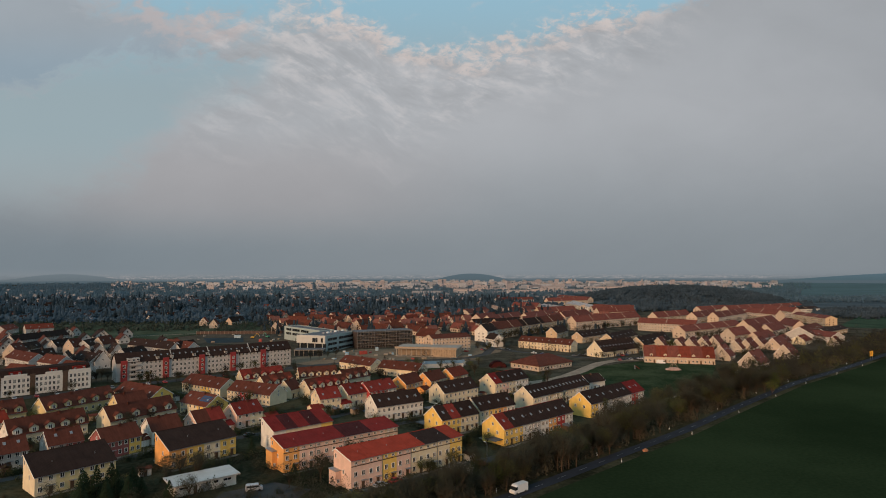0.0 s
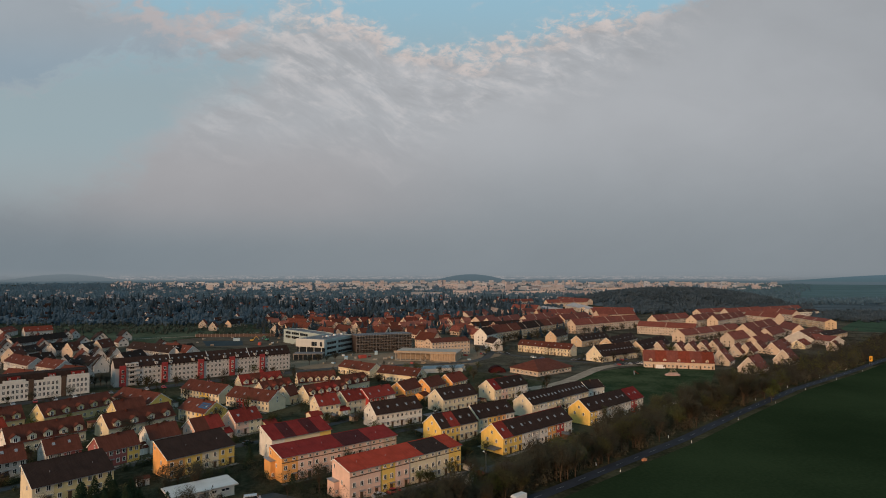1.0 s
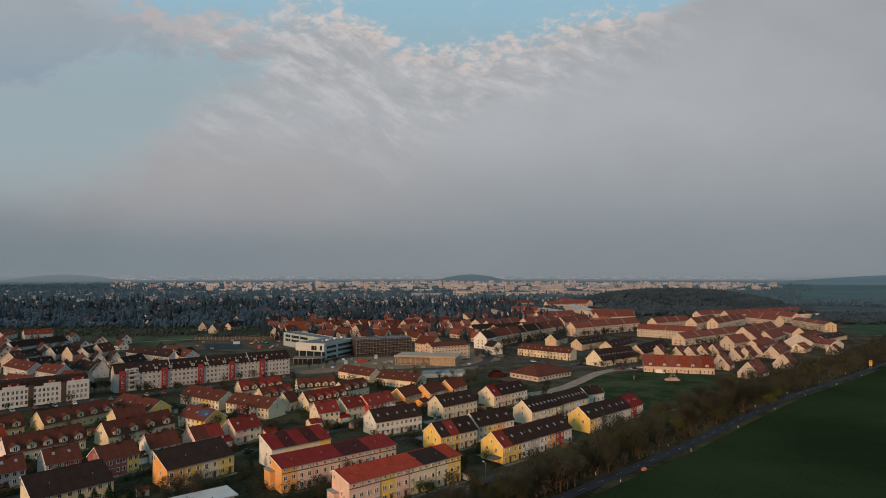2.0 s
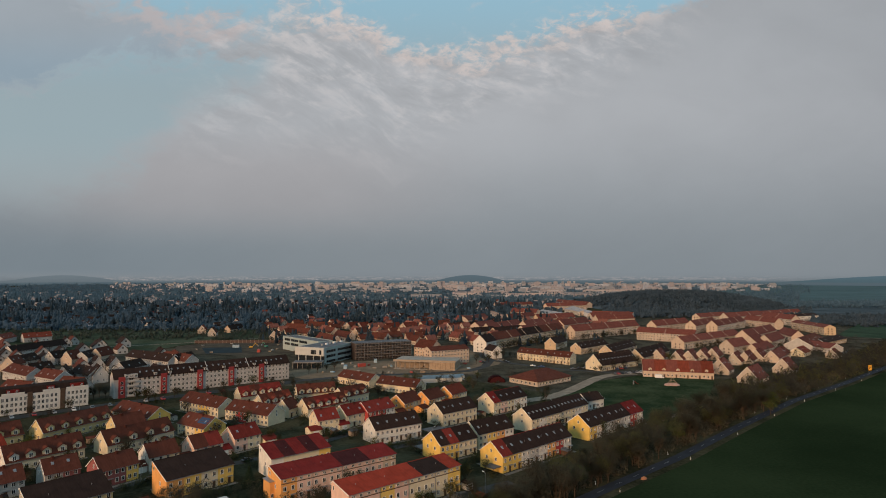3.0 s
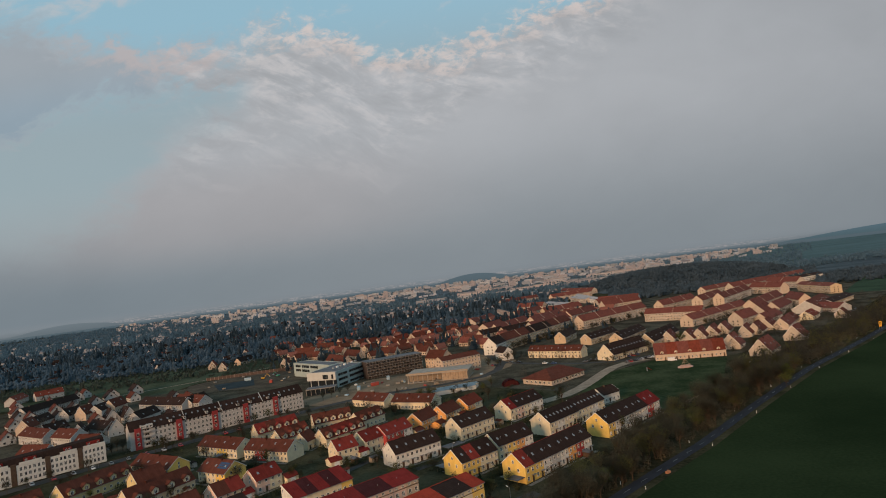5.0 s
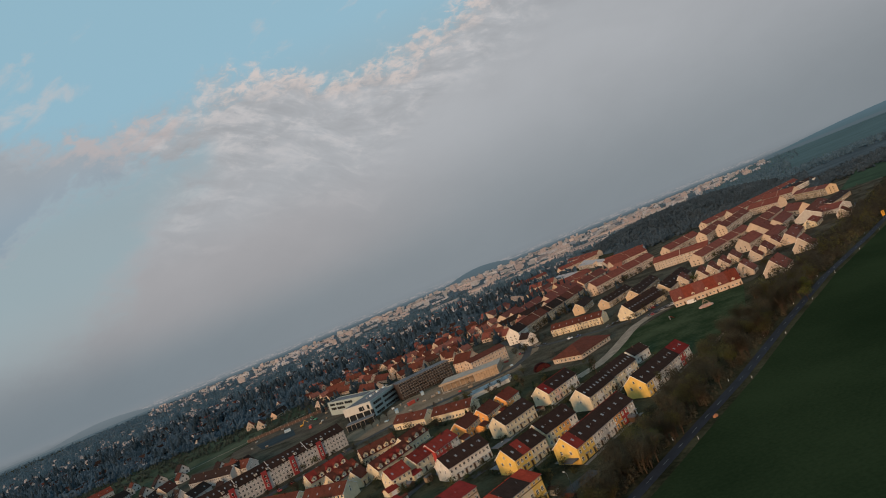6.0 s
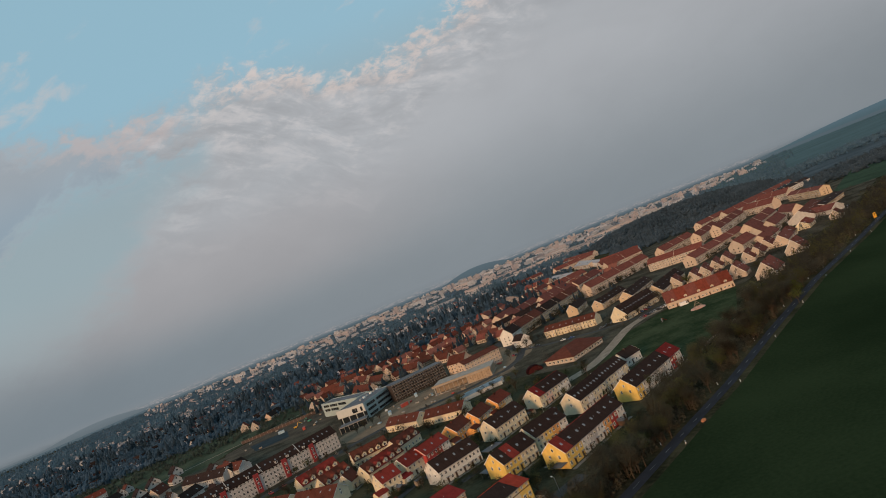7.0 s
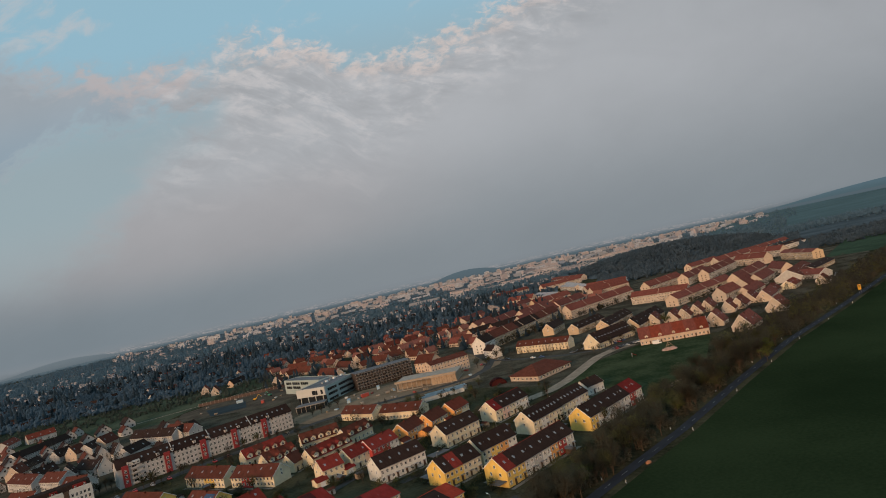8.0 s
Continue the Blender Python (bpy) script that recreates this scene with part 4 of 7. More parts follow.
house(513.9, 957.0, 32.6, 123.0, 13, 7, .5, 5, "VVVVV", "AAAAA", 2, "L", 0, 0, "b")
house(511.0, 896.3, 27.3, 92.4, 13, 7, .5, 3, "DDDDD", "WWWWW", 2, "L", 0, 0, "b")
house(56.7, 698.8, 58.0, 87.7, 13, 7, .5, 6, "VVVVV", "AAAAA", 2, "L", 0, 0, "b")
house(36.0, 831.0, 66.7, 85.1, 13, 7, .5, 5, "VVV", "III", 2, "L", 0, 0, "b")
house(222.5, 850.7, 22.1, 65.2, 13, 7, .5, 6, "VVVVV", "AAAAA", 2, "L", 0, 0, "b")
house(106.5, 560.5, 59.4, 32.4, 11, 6, .5, 5, "DD", "EE", 2, "L", 0, 0, "h")
house(104.2, 729.3, 56.0, 86.4, 13, 8, .5, 6, "VVVVVV", "AAAAAA", 2, "L", 0, 0, "b")
house(98.9, 864.1, 50.5, 71.7, 13, 8, .5, 5, "VVVVVV", "IIIIII", 2, "L", 0, 0, "b")
house(167.1, 1001.8, -79.2, 97.8, 13, 7, .5, 3, "GGGG", "WWWW", 2, "R", 0, 0, "b")
house(247.0, 1162.7, -91.3, 180.6, 13, 7, .5, 3, "GGGG", "WWWW", 2, "R", 0, 0, "b")
house(237.2, 947.7, -31.1, 63.4, 13, 8, .5, 5, "VVVVVV", "WWWWWW", 2, "R", 0, 0, "b")
house(45.7, 734.9, 57.9, 46.1, 13, 7, .5, 5, "VVVV", "AAAA", 2, "L", 0, 0, "b")
house(266.6, 1397.6, -72.2, 135.7, 13, 8, .5, 5, "VVVV", "IIII", 2, "R", 0, 0, "b")
house(111.0, 1221.1, 32.0, 98.4, 13, 8, .5, 5, "VVVV", "IIII", 2, "R", 0, 0, "b")


# ---- trees ----


def limb(bm, a, b, r0, r1, seg=5):
    a, b = Vector(a), Vector(b)
    d = (b - a).normalized()
    u = d.orthogonal().normalized()
    v = d.cross(u)
    lo = [bm.verts.new(a + (u * math.cos(2 * math.pi * i / seg) + v * math.sin(2 * math.pi * i / seg)) * r0) for i in range(seg)]
    hi = [bm.verts.new(b + (u * math.cos(2 * math.pi * i / seg) + v * math.sin(2 * math.pi * i / seg)) * r1) for i in range(seg)]
    for i in range(seg):
        j = (i + 1) % seg
        bm.faces.new((lo[i], lo[j], hi[j], hi[i]))


def tree_meshes(seed, height, spread, style, leaves):
    """Trunk with limbs, and a crown of many small twigs or leaves gathered in uneven clumps."""
    rng = random.Random(seed)
    bm = bmesh.new()
    fork = height * rng.uniform(0.25, 0.35)
    limb(bm, (0, 0, -0.2), (rng.uniform(-0.2, 0.2), rng.uniform(-0.2, 0.2), fork), height * 0.020, height * 0.014, 7)
    tips = []
    count = 9
    for i in range(count):
        a = i * 2.4 + rng.uniform(-0.4, 0.4)
        reach = spread * rng.uniform(0.25, 0.8)
        top = height * rng.uniform(0.55, 0.95) if i else height * 0.97
        m = Vector((math.cos(a) * reach * 0.5, math.sin(a) * reach * 0.5, fork + (top - fork) * 0.5))
        e = Vector((math.cos(a) * reach, math.sin(a) * reach, top)) if i else Vector((0, 0, top))
        limb(bm, (0, 0, fork * 0.95), m, height * 0.011, height * 0.007)
        limb(bm, m, e, height * 0.007, height * 0.002)
        for _ in range(3):
            b2 = rng.uniform(0, 6.28)
            g = m.lerp(e, rng.uniform(0.2, 0.9))
            e2 = g + Vector((math.cos(b2), math.sin(b2), rng.uniform(0.2, 0.9))) * spread * 0.33
            limb(bm, g, e2, height * 0.004, height * 0.001, 4)
            tips.append(e2)
        tips += [m, e, m.lerp(e, 0.5)]
    trunk = mesh_of("trunk", bm, BARK)
    vs, fs = [], []
    for _ in range(leaves):
        c = rng.choice(tips)
        p = c + Vector((rng.gauss(0, 1), rng.gauss(0, 1), rng.gauss(0, 0.8))) * spread * 0.17
        p.z = max(p.z, fork * 0.7)
        d = Vector((rng.gauss(0, 1), rng.gauss(0, 1), rng.gauss(0.5, 0.8))).normalized()
        if style == "bare":
            s, wd = rng.uniform(0.5, 1.3) * height * 0.07, height * 0.0045
        else:
            s, wd = rng.uniform(0.2, 0.5) * height * 0.06, height * 0.015
        side = d.orthogonal().normalized() * wd
        n = len(vs)
        vs += [p - side, p + side, p + d * s + side * 0.4, p + d * s - side * 0.4]
        fs.append((n, n + 1, n + 2, n + 3))
    me = bpy.data.meshes.new("crown")
    me.from_pydata([tuple(v) for v in vs], [], fs)
    me.materials.append(TWIGS[style])
    return trunk, me


def conifer_meshes(seed, height, spread):
    rng = random.Random(seed)
    bm = bmesh.new()
    limb(bm, (0, 0, -0.2), (0, 0, height * 0.95), height * 0.016, height * 0.003, 6)
    trunk = mesh_of("trunk", bm, BARK)
    vs, fs = [], []
    for _ in range(1500):
        t = rng.random() ** 0.7
        z = height * (0.08 + 0.92 * (1 - t) ** 1.0)
        r = spread * t * rng.uniform(0.35, 1.05)
        a = rng.uniform(0, 6.283)
        p = Vector((math.cos(a) * r, math.sin(a) * r, z))
        d = Vector((math.cos(a), math.sin(a), rng.uniform(-0.6, 0.1))).normalized()
        s = height * 0.06 * rng.uniform(0.6, 1.3)
        side = Vector((-d.y, d.x, rng.uniform(-0.3, 0.3))).normalized() * s * 0.35
        n = len(vs)
        vs += [p - side, p + side, p + d * s]
        fs.append((n, n + 1, n + 2))
    me = bpy.data.meshes.new("crown")
    me.from_pydata([tuple(v) for v in vs], [], fs)
    me.materials.append(TWIGS["pine"])
    return trunk, me


def shrub_mesh(seed, style):
    rng = random.Random(seed)
    vs, fs = [], []
    cl = [Vector((rng.uniform(-0.7, 0.7), rng.uniform(-0.7, 0.7), rng.uniform(0.3, 1.0))) for _ in range(7)]
    for _ in range(420):
        c = rng.choice(cl)
        p = c + Vector((rng.gauss(0, 1), rng.gauss(0, 1), rng.gauss(0, 0.9))) * 0.3
        p.z = max(p.z, 0.02)
        d = Vector((rng.gauss(0, 1), rng.gauss(0, 1), rng.gauss(0.3, 0.8))).normalized()
        s = rng.uniform(0.08, 0.2)
        side = d.orthogonal().normalized() * s * 0.5
        n = len(vs)
        vs += [p - side, p + side, p + d * s]
        fs.append((n, n + 1, n + 2))
    me = bpy.data.meshes.new("shrub")
    me.from_pydata([tuple(v) for v in vs], [], fs)
    me.materials.append(TWIGS[style])
    return me


TREES = {
    "bare": [tree_meshes(i, 11, 4.6, "bare", 1500) for i in range(5)],
    "bud": [tree_meshes(20 + i, 10, 4.2, "bud", 1300) for i in range(4)],
    "leaf": [tree_meshes(40 + i, 8, 3.6, "leaf", 1300) for i in range(3)],
    "pine": [conifer_meshes(60 + i, 9, 3.2) for i in range(3)],
    "bloom": [tree_meshes(80 + i, 5, 2.6, "bloom", 900) for i in range(2)],
}
TREE_TEXT = {
    "bare": ("bare_tree", "leafless brown deciduous tree in early spring"),
    "bud": ("budding_tree", "olive-brown deciduous tree coming into bud"),
    "leaf": ("young_leaf_tree", "yellow-green tree with fresh spring leaves"),
    "pine": ("conifer", "dark green narrow conifer in a garden"),
    "bloom": ("blossom_tree", "small pale blossoming tree by the houses"),
}
SHRUBS = {s: [shrub_mesh(100 + i, s) for i in range(2)] for s in ("bare", "bud", "pine", "leaf")}


def tree(style, x, y, scale=1.0, seed=0):
    rng = random.Random(int(x * 13 + y * 7) + seed)
    name, text = TREE_TEXT[style]
    trunk, crown = rng.choice(TREES[style])
    m = pose(x, y, 0, 0, 0, rng.uniform(0, 360)) @ Matrix.Diagonal((scale * rng.uniform(0.9, 1.15), scale * rng.uniform(0.9, 1.15), scale, 1))
    t = thing(name, m, text, "tree", "trees")
    part("trunk", trunk, None, t)
    part("crown", crown, None, t)
    return t


def shrub(style, x, y, scale=1.0):
    rng = random.Random(int(x * 19 + y * 5))
    ob = new("shrub", rng.choice(SHRUBS[style]))
    ob.matrix_basis = pose(x, y, 0, 0, 0, rng.uniform(0, 360)) @ Matrix.Diagonal((scale, scale, scale, 1))
    text = {"bare": "leafless brown garden shrub", "bud": "olive-brown budding garden shrub", "pine": "dark evergreen garden shrub", "leaf": "yellow-green leafy garden shrub"}[style]
    return tagged(ob, text, "shrub", "garden shrubs")


def clear_of_houses(x, y, gap):
    for hx, hy, a, ln, w in FOOTPRINTS:
        dx, dy = x - hx, y - hy
        lx, ly = dx * math.cos(a) + dy * math.sin(a), -dx * math.sin(a) + dy * math.cos(a)
        if -gap < lx < ln + gap and -gap < ly < w + gap:
            return False
    return True


def road_point(s):
    """The plan point and the left-hand normal s metres along the road from its start."""
    for a, b in zip(ROAD, ROAD[1:]):
        a, b = Vector(a), Vector(b)
        ln = (b - a).length
        if s <= ln:
            d = (b - a) / ln
            return a + d * s, Vector((-d.y, d.x))
        s -= ln
    return b, Vector((-d.y, d.x))


# the tree belt between the houses and the road
rng = random.Random(5)
made = 0
for i in range(700):
    s = rng.uniform(165, 470)
    p, n = road_point(s)
    off = 2.9 + (rng.random() ** 1.15) * (8 if s < 262 else 17 if s < 330 else 25)
    q = p + n * off
    if not clear_of_houses(q.x, q.y, 2.0) or made > 205:
        continue
    made += 1
    tree(rng.choices(("bare", "bud", "leaf"), (7, 3, 0.25))[0], q.x, q.y, (rng.uniform(0.55, 0.9) if off > 9 else rng.uniform(0.6, 1.05)) * (1.15 if s > 300 else 1.0), i)

# undergrowth and farther trees of the belt
def far_belt(rng):
    while True:
        s = rng.uniform(455, 1150)
        p, n = road_point(s)
        q = p + n * (3.0 + rng.random() * 30)
        if clear_of_houses(q.x, q.y, 2.5):
            return q.x, q.y, 0.0


def in_belt(rng):
    while True:
        s = rng.uniform(165, 820)
        p, n = road_point(s)
        q = p + n * (3.6 + rng.random() * (9 if s < 262 else 18 if s < 330 else 27))
        if clear_of_houses(q.x, q.y, 1.5):
            return q.x, q.y, 0.0


# garden trees and shrubs between the houses
rng = random.Random(11)
made = 0
while made < 330:
    x, y = rng.uniform(-190, 90), rng.uniform(160, 400)
    if abs(x) > y * 0.78 or not clear_of_houses(x, y, 1.6):
        continue
    rp = min((Vector(road_point(s)[0]) - Vector((x, y))).length for s in range(150, 520, 20))
    if rp < 14 or x > (y - 150) * 0.98 - 12 or (x > -45 and y < 165) or (x > 60 and 300 < y < 400):
        continue
    made += 1
    if rng.random() < 0.42:
        tree(rng.choices(("bare", "bud", "pine", "leaf", "bloom"), (5, 3, 2, 0.7, 0.3))[0], x, y, rng.uniform(0.4, 0.75), made)
    else:
        shrub(rng.choices(("bare", "bud", "pine", "leaf"), (3, 3, 2, 0.6))[0], x, y, rng.uniform(0.8, 1.8))
for x, y, sc in ((-98, 163, 0.95), (-93, 168, 1.0), (-88, 170, 0.8), (-96, 159, 0.8), (-45, 180, 0.55), (-66, 206, 0.65), (-86, 164, 0.75), (-91, 162, 0.7), (-26.5, 232, 0.6), (-90.5, 166, 0.9), (-95, 164.5, 1.05), (-99, 166, 0.8), (-84, 167, 0.6)):
    tree("pine", x, y, sc)
for x, y in ((-80, 182), (-75, 185), (-83, 179), (-196, 337), (-201, 341), (-194, 345), (-199, 348)):
    tree("bare", x, y, 0.65)
tree("leaf", -7, 184, 0.6), shrub("leaf", -4, 187.5, 2.2), tree("bloom", 4, 183, 0.8), tree("bloom", 8, 180, 0.9), tree("leaf", -171, 250, 0.6), tree("leaf", -163, 262, 0.5), tree("leaf", -181, 257, 0.5), shrub("leaf", -174, 251, 2.0), shrub("leaf", -167, 266, 1.8), tree("leaf", 182, 478, 1.1), tree("bud", 206, 410, 1.0)
tree("bud", 70, 262, 0.7), tree("bud", 57, 329, 1.0), tree("leaf", 172, 312, 1.2), tree("leaf", 166, 303, 0.9), tree("bud", 186, 330, 1.1)

# bare trees before the long apartment houses and in the streets
rng = random.Random(17)
for x0, y0, x1, y1, n in ((50, 556, 140, 672, 22), (146, 642, 236, 714, 16), (232, 560, 318, 630, 14), (-180, 332, -106, 392, 9), (-226, 284, -196, 314, 4), (100, 430, 150, 462, 5), (255, 515, 330, 580, 12), (20, 470, 60, 520, 6), (-105, 425, -75, 455, 4), (185, 440, 260, 500, 10)):
    for i in range(n):
        t = (i + rng.uniform(0, 0.8)) / n
        x, y = x0 + (x1 - x0) * t + rng.uniform(-2, 2) + 4, y0 + (y1 - y0) * t + rng.uniform(-2, 2) - 5
        if clear_of_houses(x, y, 0.8):
            tree(rng.choices(("bare", "bud"), (5, 2))[0], x, y, rng.uniform(0.45, 0.85), i)

# ---- distant woods, villas and city ----


def wood(name, region, count, size, label, seed, mat=None, tufts=28, leaf=0.46):
    """One mass of far tree crowns: each a ragged tuft of small triangles."""
    rng = random.Random(seed)
    vs, fs = [], []
    for _ in range(count):
        x, y, ground_z = region(rng)
        h, r = size * rng.uniform(0.6, 1.3), size * rng.uniform(0.25, 0.45)
        pointed = rng.random() < 0.3
        for _ in range(tufts):
            t = rng.random()
            a = rng.uniform(0, 6.283)
            rr = r * ((1 - t) * 0.9 if pointed else math.sqrt(max(0.0, 1 - (2 * t - 0.9) ** 2))) * rng.uniform(0.6, 1.1)
            p = Vector((x + math.cos(a) * rr, y + math.sin(a) * rr, ground_z + h * (0.12 + 0.88 * t)))
            s = r * leaf
            n = len(vs)
            for _ in range(3):
                vs.append((p.x + rng.uniform(-s, s), p.y + rng.uniform(-s, s), p.z + rng.uniform(-s, s) * 0.9))
            fs.append((n, n + 1, n + 2))
    me = bpy.data.meshes.new(name)
    me.from_pydata(vs, [], fs)
    me.materials.append(mat or HAZED_SUBURB_WOOD)
    return tagged(new(name, me), label, "woodland", kind="stuff")


GROVES = [(random.Random(90 + i).uniform(-0.88, 0.16), 800 + 620 * random.Random(190 + i).random() ** 1.2) for i in range(44)]


def in_groves(rng):
    """A point in one of the scattered stands of conifers, or loose between them."""
    u, d = rng.choice(GROVES)
    if rng.random() < 0.35:
        u, d = rng.uniform(-0.9, 0.16), rng.uniform(780, 1500)
    return u * d + rng.gauss(0, 26), d + rng.gauss(0, 16), 0.0


ICO = bmesh.new()
bmesh.ops.create_icosphere(ICO, subdivisions=1, radius=1)
ICO_V = np.array([v.co[:] for v in ICO.verts])
ICO_F = np.array([[v.index for v in f.verts] for f in ICO.faces])
ICO.free()


def crowns(name, region, count, size, label, seed, mat=None, pointed=0.15, lumps=8):
    """Far trees: each crown a heap of uneven, jagged clumps, slender and tiered where it is a conifer."""
    rng, r = random.Random(seed), np.random.default_rng(seed)
    centres, scales = [], []
    for _ in range(count):
        x, y, ground_z = region(rng)
        h, wd = size * rng.uniform(0.6, 1.35), size * rng.uniform(0.24, 0.42)
        needle = rng.random() < pointed
        for i in range(lumps):
            if needle:
                t = i / (lumps - 1)
                q = wd * (1.05 - 0.80 * t)
                centres.append((x + rng.uniform(-0.2, 0.2) * q, y + rng.uniform(-0.2, 0.2) * q, ground_z + h * (0.12 + 0.86 * t)))
                scales.append((q, q, h * 0.17))
            else:
                a, q = rng.uniform(0, 6.283), wd * rng.uniform(0.28, 0.58)
                off = wd * rng.uniform(0.1, 0.8)
                centres.append((x + math.cos(a) * off, y + math.sin(a) * off, ground_z + h * rng.uniform(0.30, 0.82)))
                scales.append((q, q, q * rng.uniform(0.8, 1.3)))
    c, sc = np.array(centres), np.array(scales)
    rough = 1 + r.uniform(-0.34, 0.26, (len(c), len(ICO_V), 1))
    v = (c[:, None, :] + ICO_V[None] * rough * sc[:, None, :]).reshape(-1, 3)
    f = (ICO_F[None] + (np.arange(len(c)) * len(ICO_V))[:, None, None]).reshape(-1, 3)
    me = bpy.data.meshes.new(name)
    me.from_pydata(v.tolist(), [], f.tolist())
    me.materials.append(mat or HAZED_SUBURB_WOOD)
    return tagged(new(name, me), label, "woodland", kind="stuff")


def fan(u0, u1, d0, d1, power=1.0):
    """A region by the tangent of the bearing and the distance ahead."""
    def pick(rng):
        d = d0 + (d1 - d0) * rng.random() ** power
        return rng.uniform(u0, u1) * d, d, 0.0
    return pick


def hill_height(x, y):
    a, b = (x - 525) / 215, (y - 1350) / 230
    return 29 * max(0.0, 1 - a * a - b * b) ** 0.8


def on_hill(rng):
    while True:
        x, y = rng.uniform(300, 750), rng.uniform(1120, 1580)
        z = hill_height(x, y)
        if z > 0.5:
            return x, y, z


def in_gardens(rng):
    """A point in the strip before or behind one of the nearer houses."""
    while True:
        hx, hy, a, ln, w = rng.choice(GARDENS)
        lx, ly = rng.uniform(-1, ln + 1), rng.choice((rng.uniform(-9, -5.5), rng.uniform(w + 2.5, w + 9), w + 9, -9))
        x, y = hx + lx * math.cos(a) - ly * math.sin(a), hy + lx * math.sin(a) + ly * math.cos(a)
        if clear_of_houses(x, y, 1.3):
            return x, y, 0.0


def round_estate(rng):
    """A point near one of the farther houses, off the streets and the park."""
    while True:
        hx, hy, a, ln, w = rng.choice(FOOTPRINTS)
        if hy < 330 or hy > 900:
            continue
        lx, ly = rng.uniform(-6, ln + 6), rng.choice((rng.uniform(-9, -2), rng.uniform(w + 2, w + 12)))
        x, y = hx + lx * math.cos(a) - ly * math.sin(a), hy + lx * math.sin(a) + ly * math.cos(a)
        if clear_of_houses(x, y, 1.4) and not (60 < x < 190 and 290 < y < 430) and not (-115 < x < 45 and 425 < y < 495):
            return x, y, 0.0


wood("estate_shrubs", round_estate, 2600, 2.6, "brown shrubs and hedges round the apartment houses", 51, ESTATE_TWIGS, 60, 0.22)
wood("estate_bare_trees", round_estate, 330, 7.5, "leafless trees between the apartment houses", 52, ESTATE_TWIGS, 260, 0.12)
def before_facades(rng):
    """A point in the planted strip before one of the long apartment houses."""
    while True:
        hx, hy, a, ln, w = rng.choice(FOOTPRINTS)
        if ln < 40 or hy < 500 or hy > 1000:
            continue
        lx, ly = rng.uniform(0, ln), rng.uniform(-6.5, -2.2)
        x, y = hx + lx * math.cos(a) - ly * math.sin(a), hy + lx * math.sin(a) + ly * math.cos(a)
        if clear_of_houses(x, y, 1.0):
            return x, y, 0.0


wood("facade_trees", before_facades, 420, 6.5, "slim leafless trees before the long apartment houses", 58, ESTATE_TWIGS, 170, 0.10)
wood("estate_evergreens", round_estate, 240, 4.5, "dark evergreens in the gardens farther off", 53, SCRUB, 90, 0.25)
wood("garden_hedges", in_gardens, 4600, 2.0, "low dark hedges and beds in the gardens", 50, SCRUB, 70, 0.22)
def by_garages(rng):
    """A point on the rough ground before the first terraces."""
    while True:
        x, y = rng.uniform(-85, 10), rng.uniform(146, 196)
        if clear_of_houses(x, y, 1.2) and not (-62 < x < -44 and 164 < y < 176) and abs((y - 172.5) - 0.80 * (x + 19)) > 4.0 and x < (y - 150) * 0.9 - 8:
            return x, y, 0.0


wood("rough_ground_bushes", by_garages, 520, 2.2, "dark bushes and brambles on rough ground", 56, SCRUB, 90, 0.18)
wood("rough_ground_twigs", by_garages, 260, 4.2, "bare brown bushes before the terraces", 57, TWIGS["bare"], 150, 0.12)
wood("garden_bushes", in_gardens, 1500, 2.8, "brown and olive bushes in the gardens", 54, TWIGS["bud"], 90, 0.18)
wood("far_belt_trees", far_belt, 460, 9.5, "bare brown trees along the road farther off", 41, FAR_TWIGS, 260, 0.12)
wood("far_belt_buds", far_belt, 220, 9.5, "olive-brown budding trees along the road farther off", 42, TWIGS["bud"], 240, 0.12)
crowns("suburb_conifers", in_groves, 620, 14.5, "dark conifers standing among the villas", 43, CONIFER_WOOD, pointed=1.0, lumps=5)
wood("belt_undergrowth", in_belt, 2100, 3.7, "brown leafless undergrowth below the roadside trees", 40, material("undergrowth_twigs", (0.056, 0.049, 0.034), 0.95, 0.3, 0.1, 1.0, 0, other=(0.070, 0.061, 0.041), islands=0.3, spec=0.0), 90, 0.22)
crowns("villa_suburb_trees", fan(-0.85, -0.30, 740, 1020), 2100, 8.6, "dark garden trees between the villas", 11, None)
crowns("estate_edge_trees", fan(-0.30, 0.12, 830, 1000), 620, 8.6, "dark garden trees between the villas of the suburb", 1, None)
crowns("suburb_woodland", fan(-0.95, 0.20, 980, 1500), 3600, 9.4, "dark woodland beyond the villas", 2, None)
crowns("far_woodland", fan(-0.95, 0.22, 1450, 2150, 0.8), 5200, 11.5, "dark woodland before the city, hazed blue", 12, HAZE_BLUE_WOOD, lumps=5)
crowns("hill_woodland", on_hill, 4200, 8.5, "bare dark wood on a low hill", 3, HAZED_HILL_WOOD, pointed=0.06, lumps=7)
crowns("hill_foot_wood", fan(0.27, 0.62, 960, 1200), 1600, 8, "dark trees at the foot of the hill", 8, HAZED_HILL_WOOD)
crowns("field_edge_wood", fan(0.62, 1.0, 800, 1000), 1300, 7.5, "dark hedgerow trees behind the field", 4, HAZED_HILL_WOOD)
crowns("far_hedgerows", fan(0.50, 1.0, 1250, 1500), 1500, 9, "far line of dark trees beyond the fields", 5, HAZE_BLUE_WOOD, lumps=5)
crowns("city_edge_trees", fan(0.05, 0.60, 1550, 2100), 1900, 13, "dark trees before the distant city", 6, HAZE_BLUE_WOOD, lumps=4)
crowns("left_far_woodland", fan(-0.95, -0.40, 2100, 4500), 3300, 14, "woodland to the horizon, hazed blue", 10, HAZE_BLUE_WOOD, lumps=4)
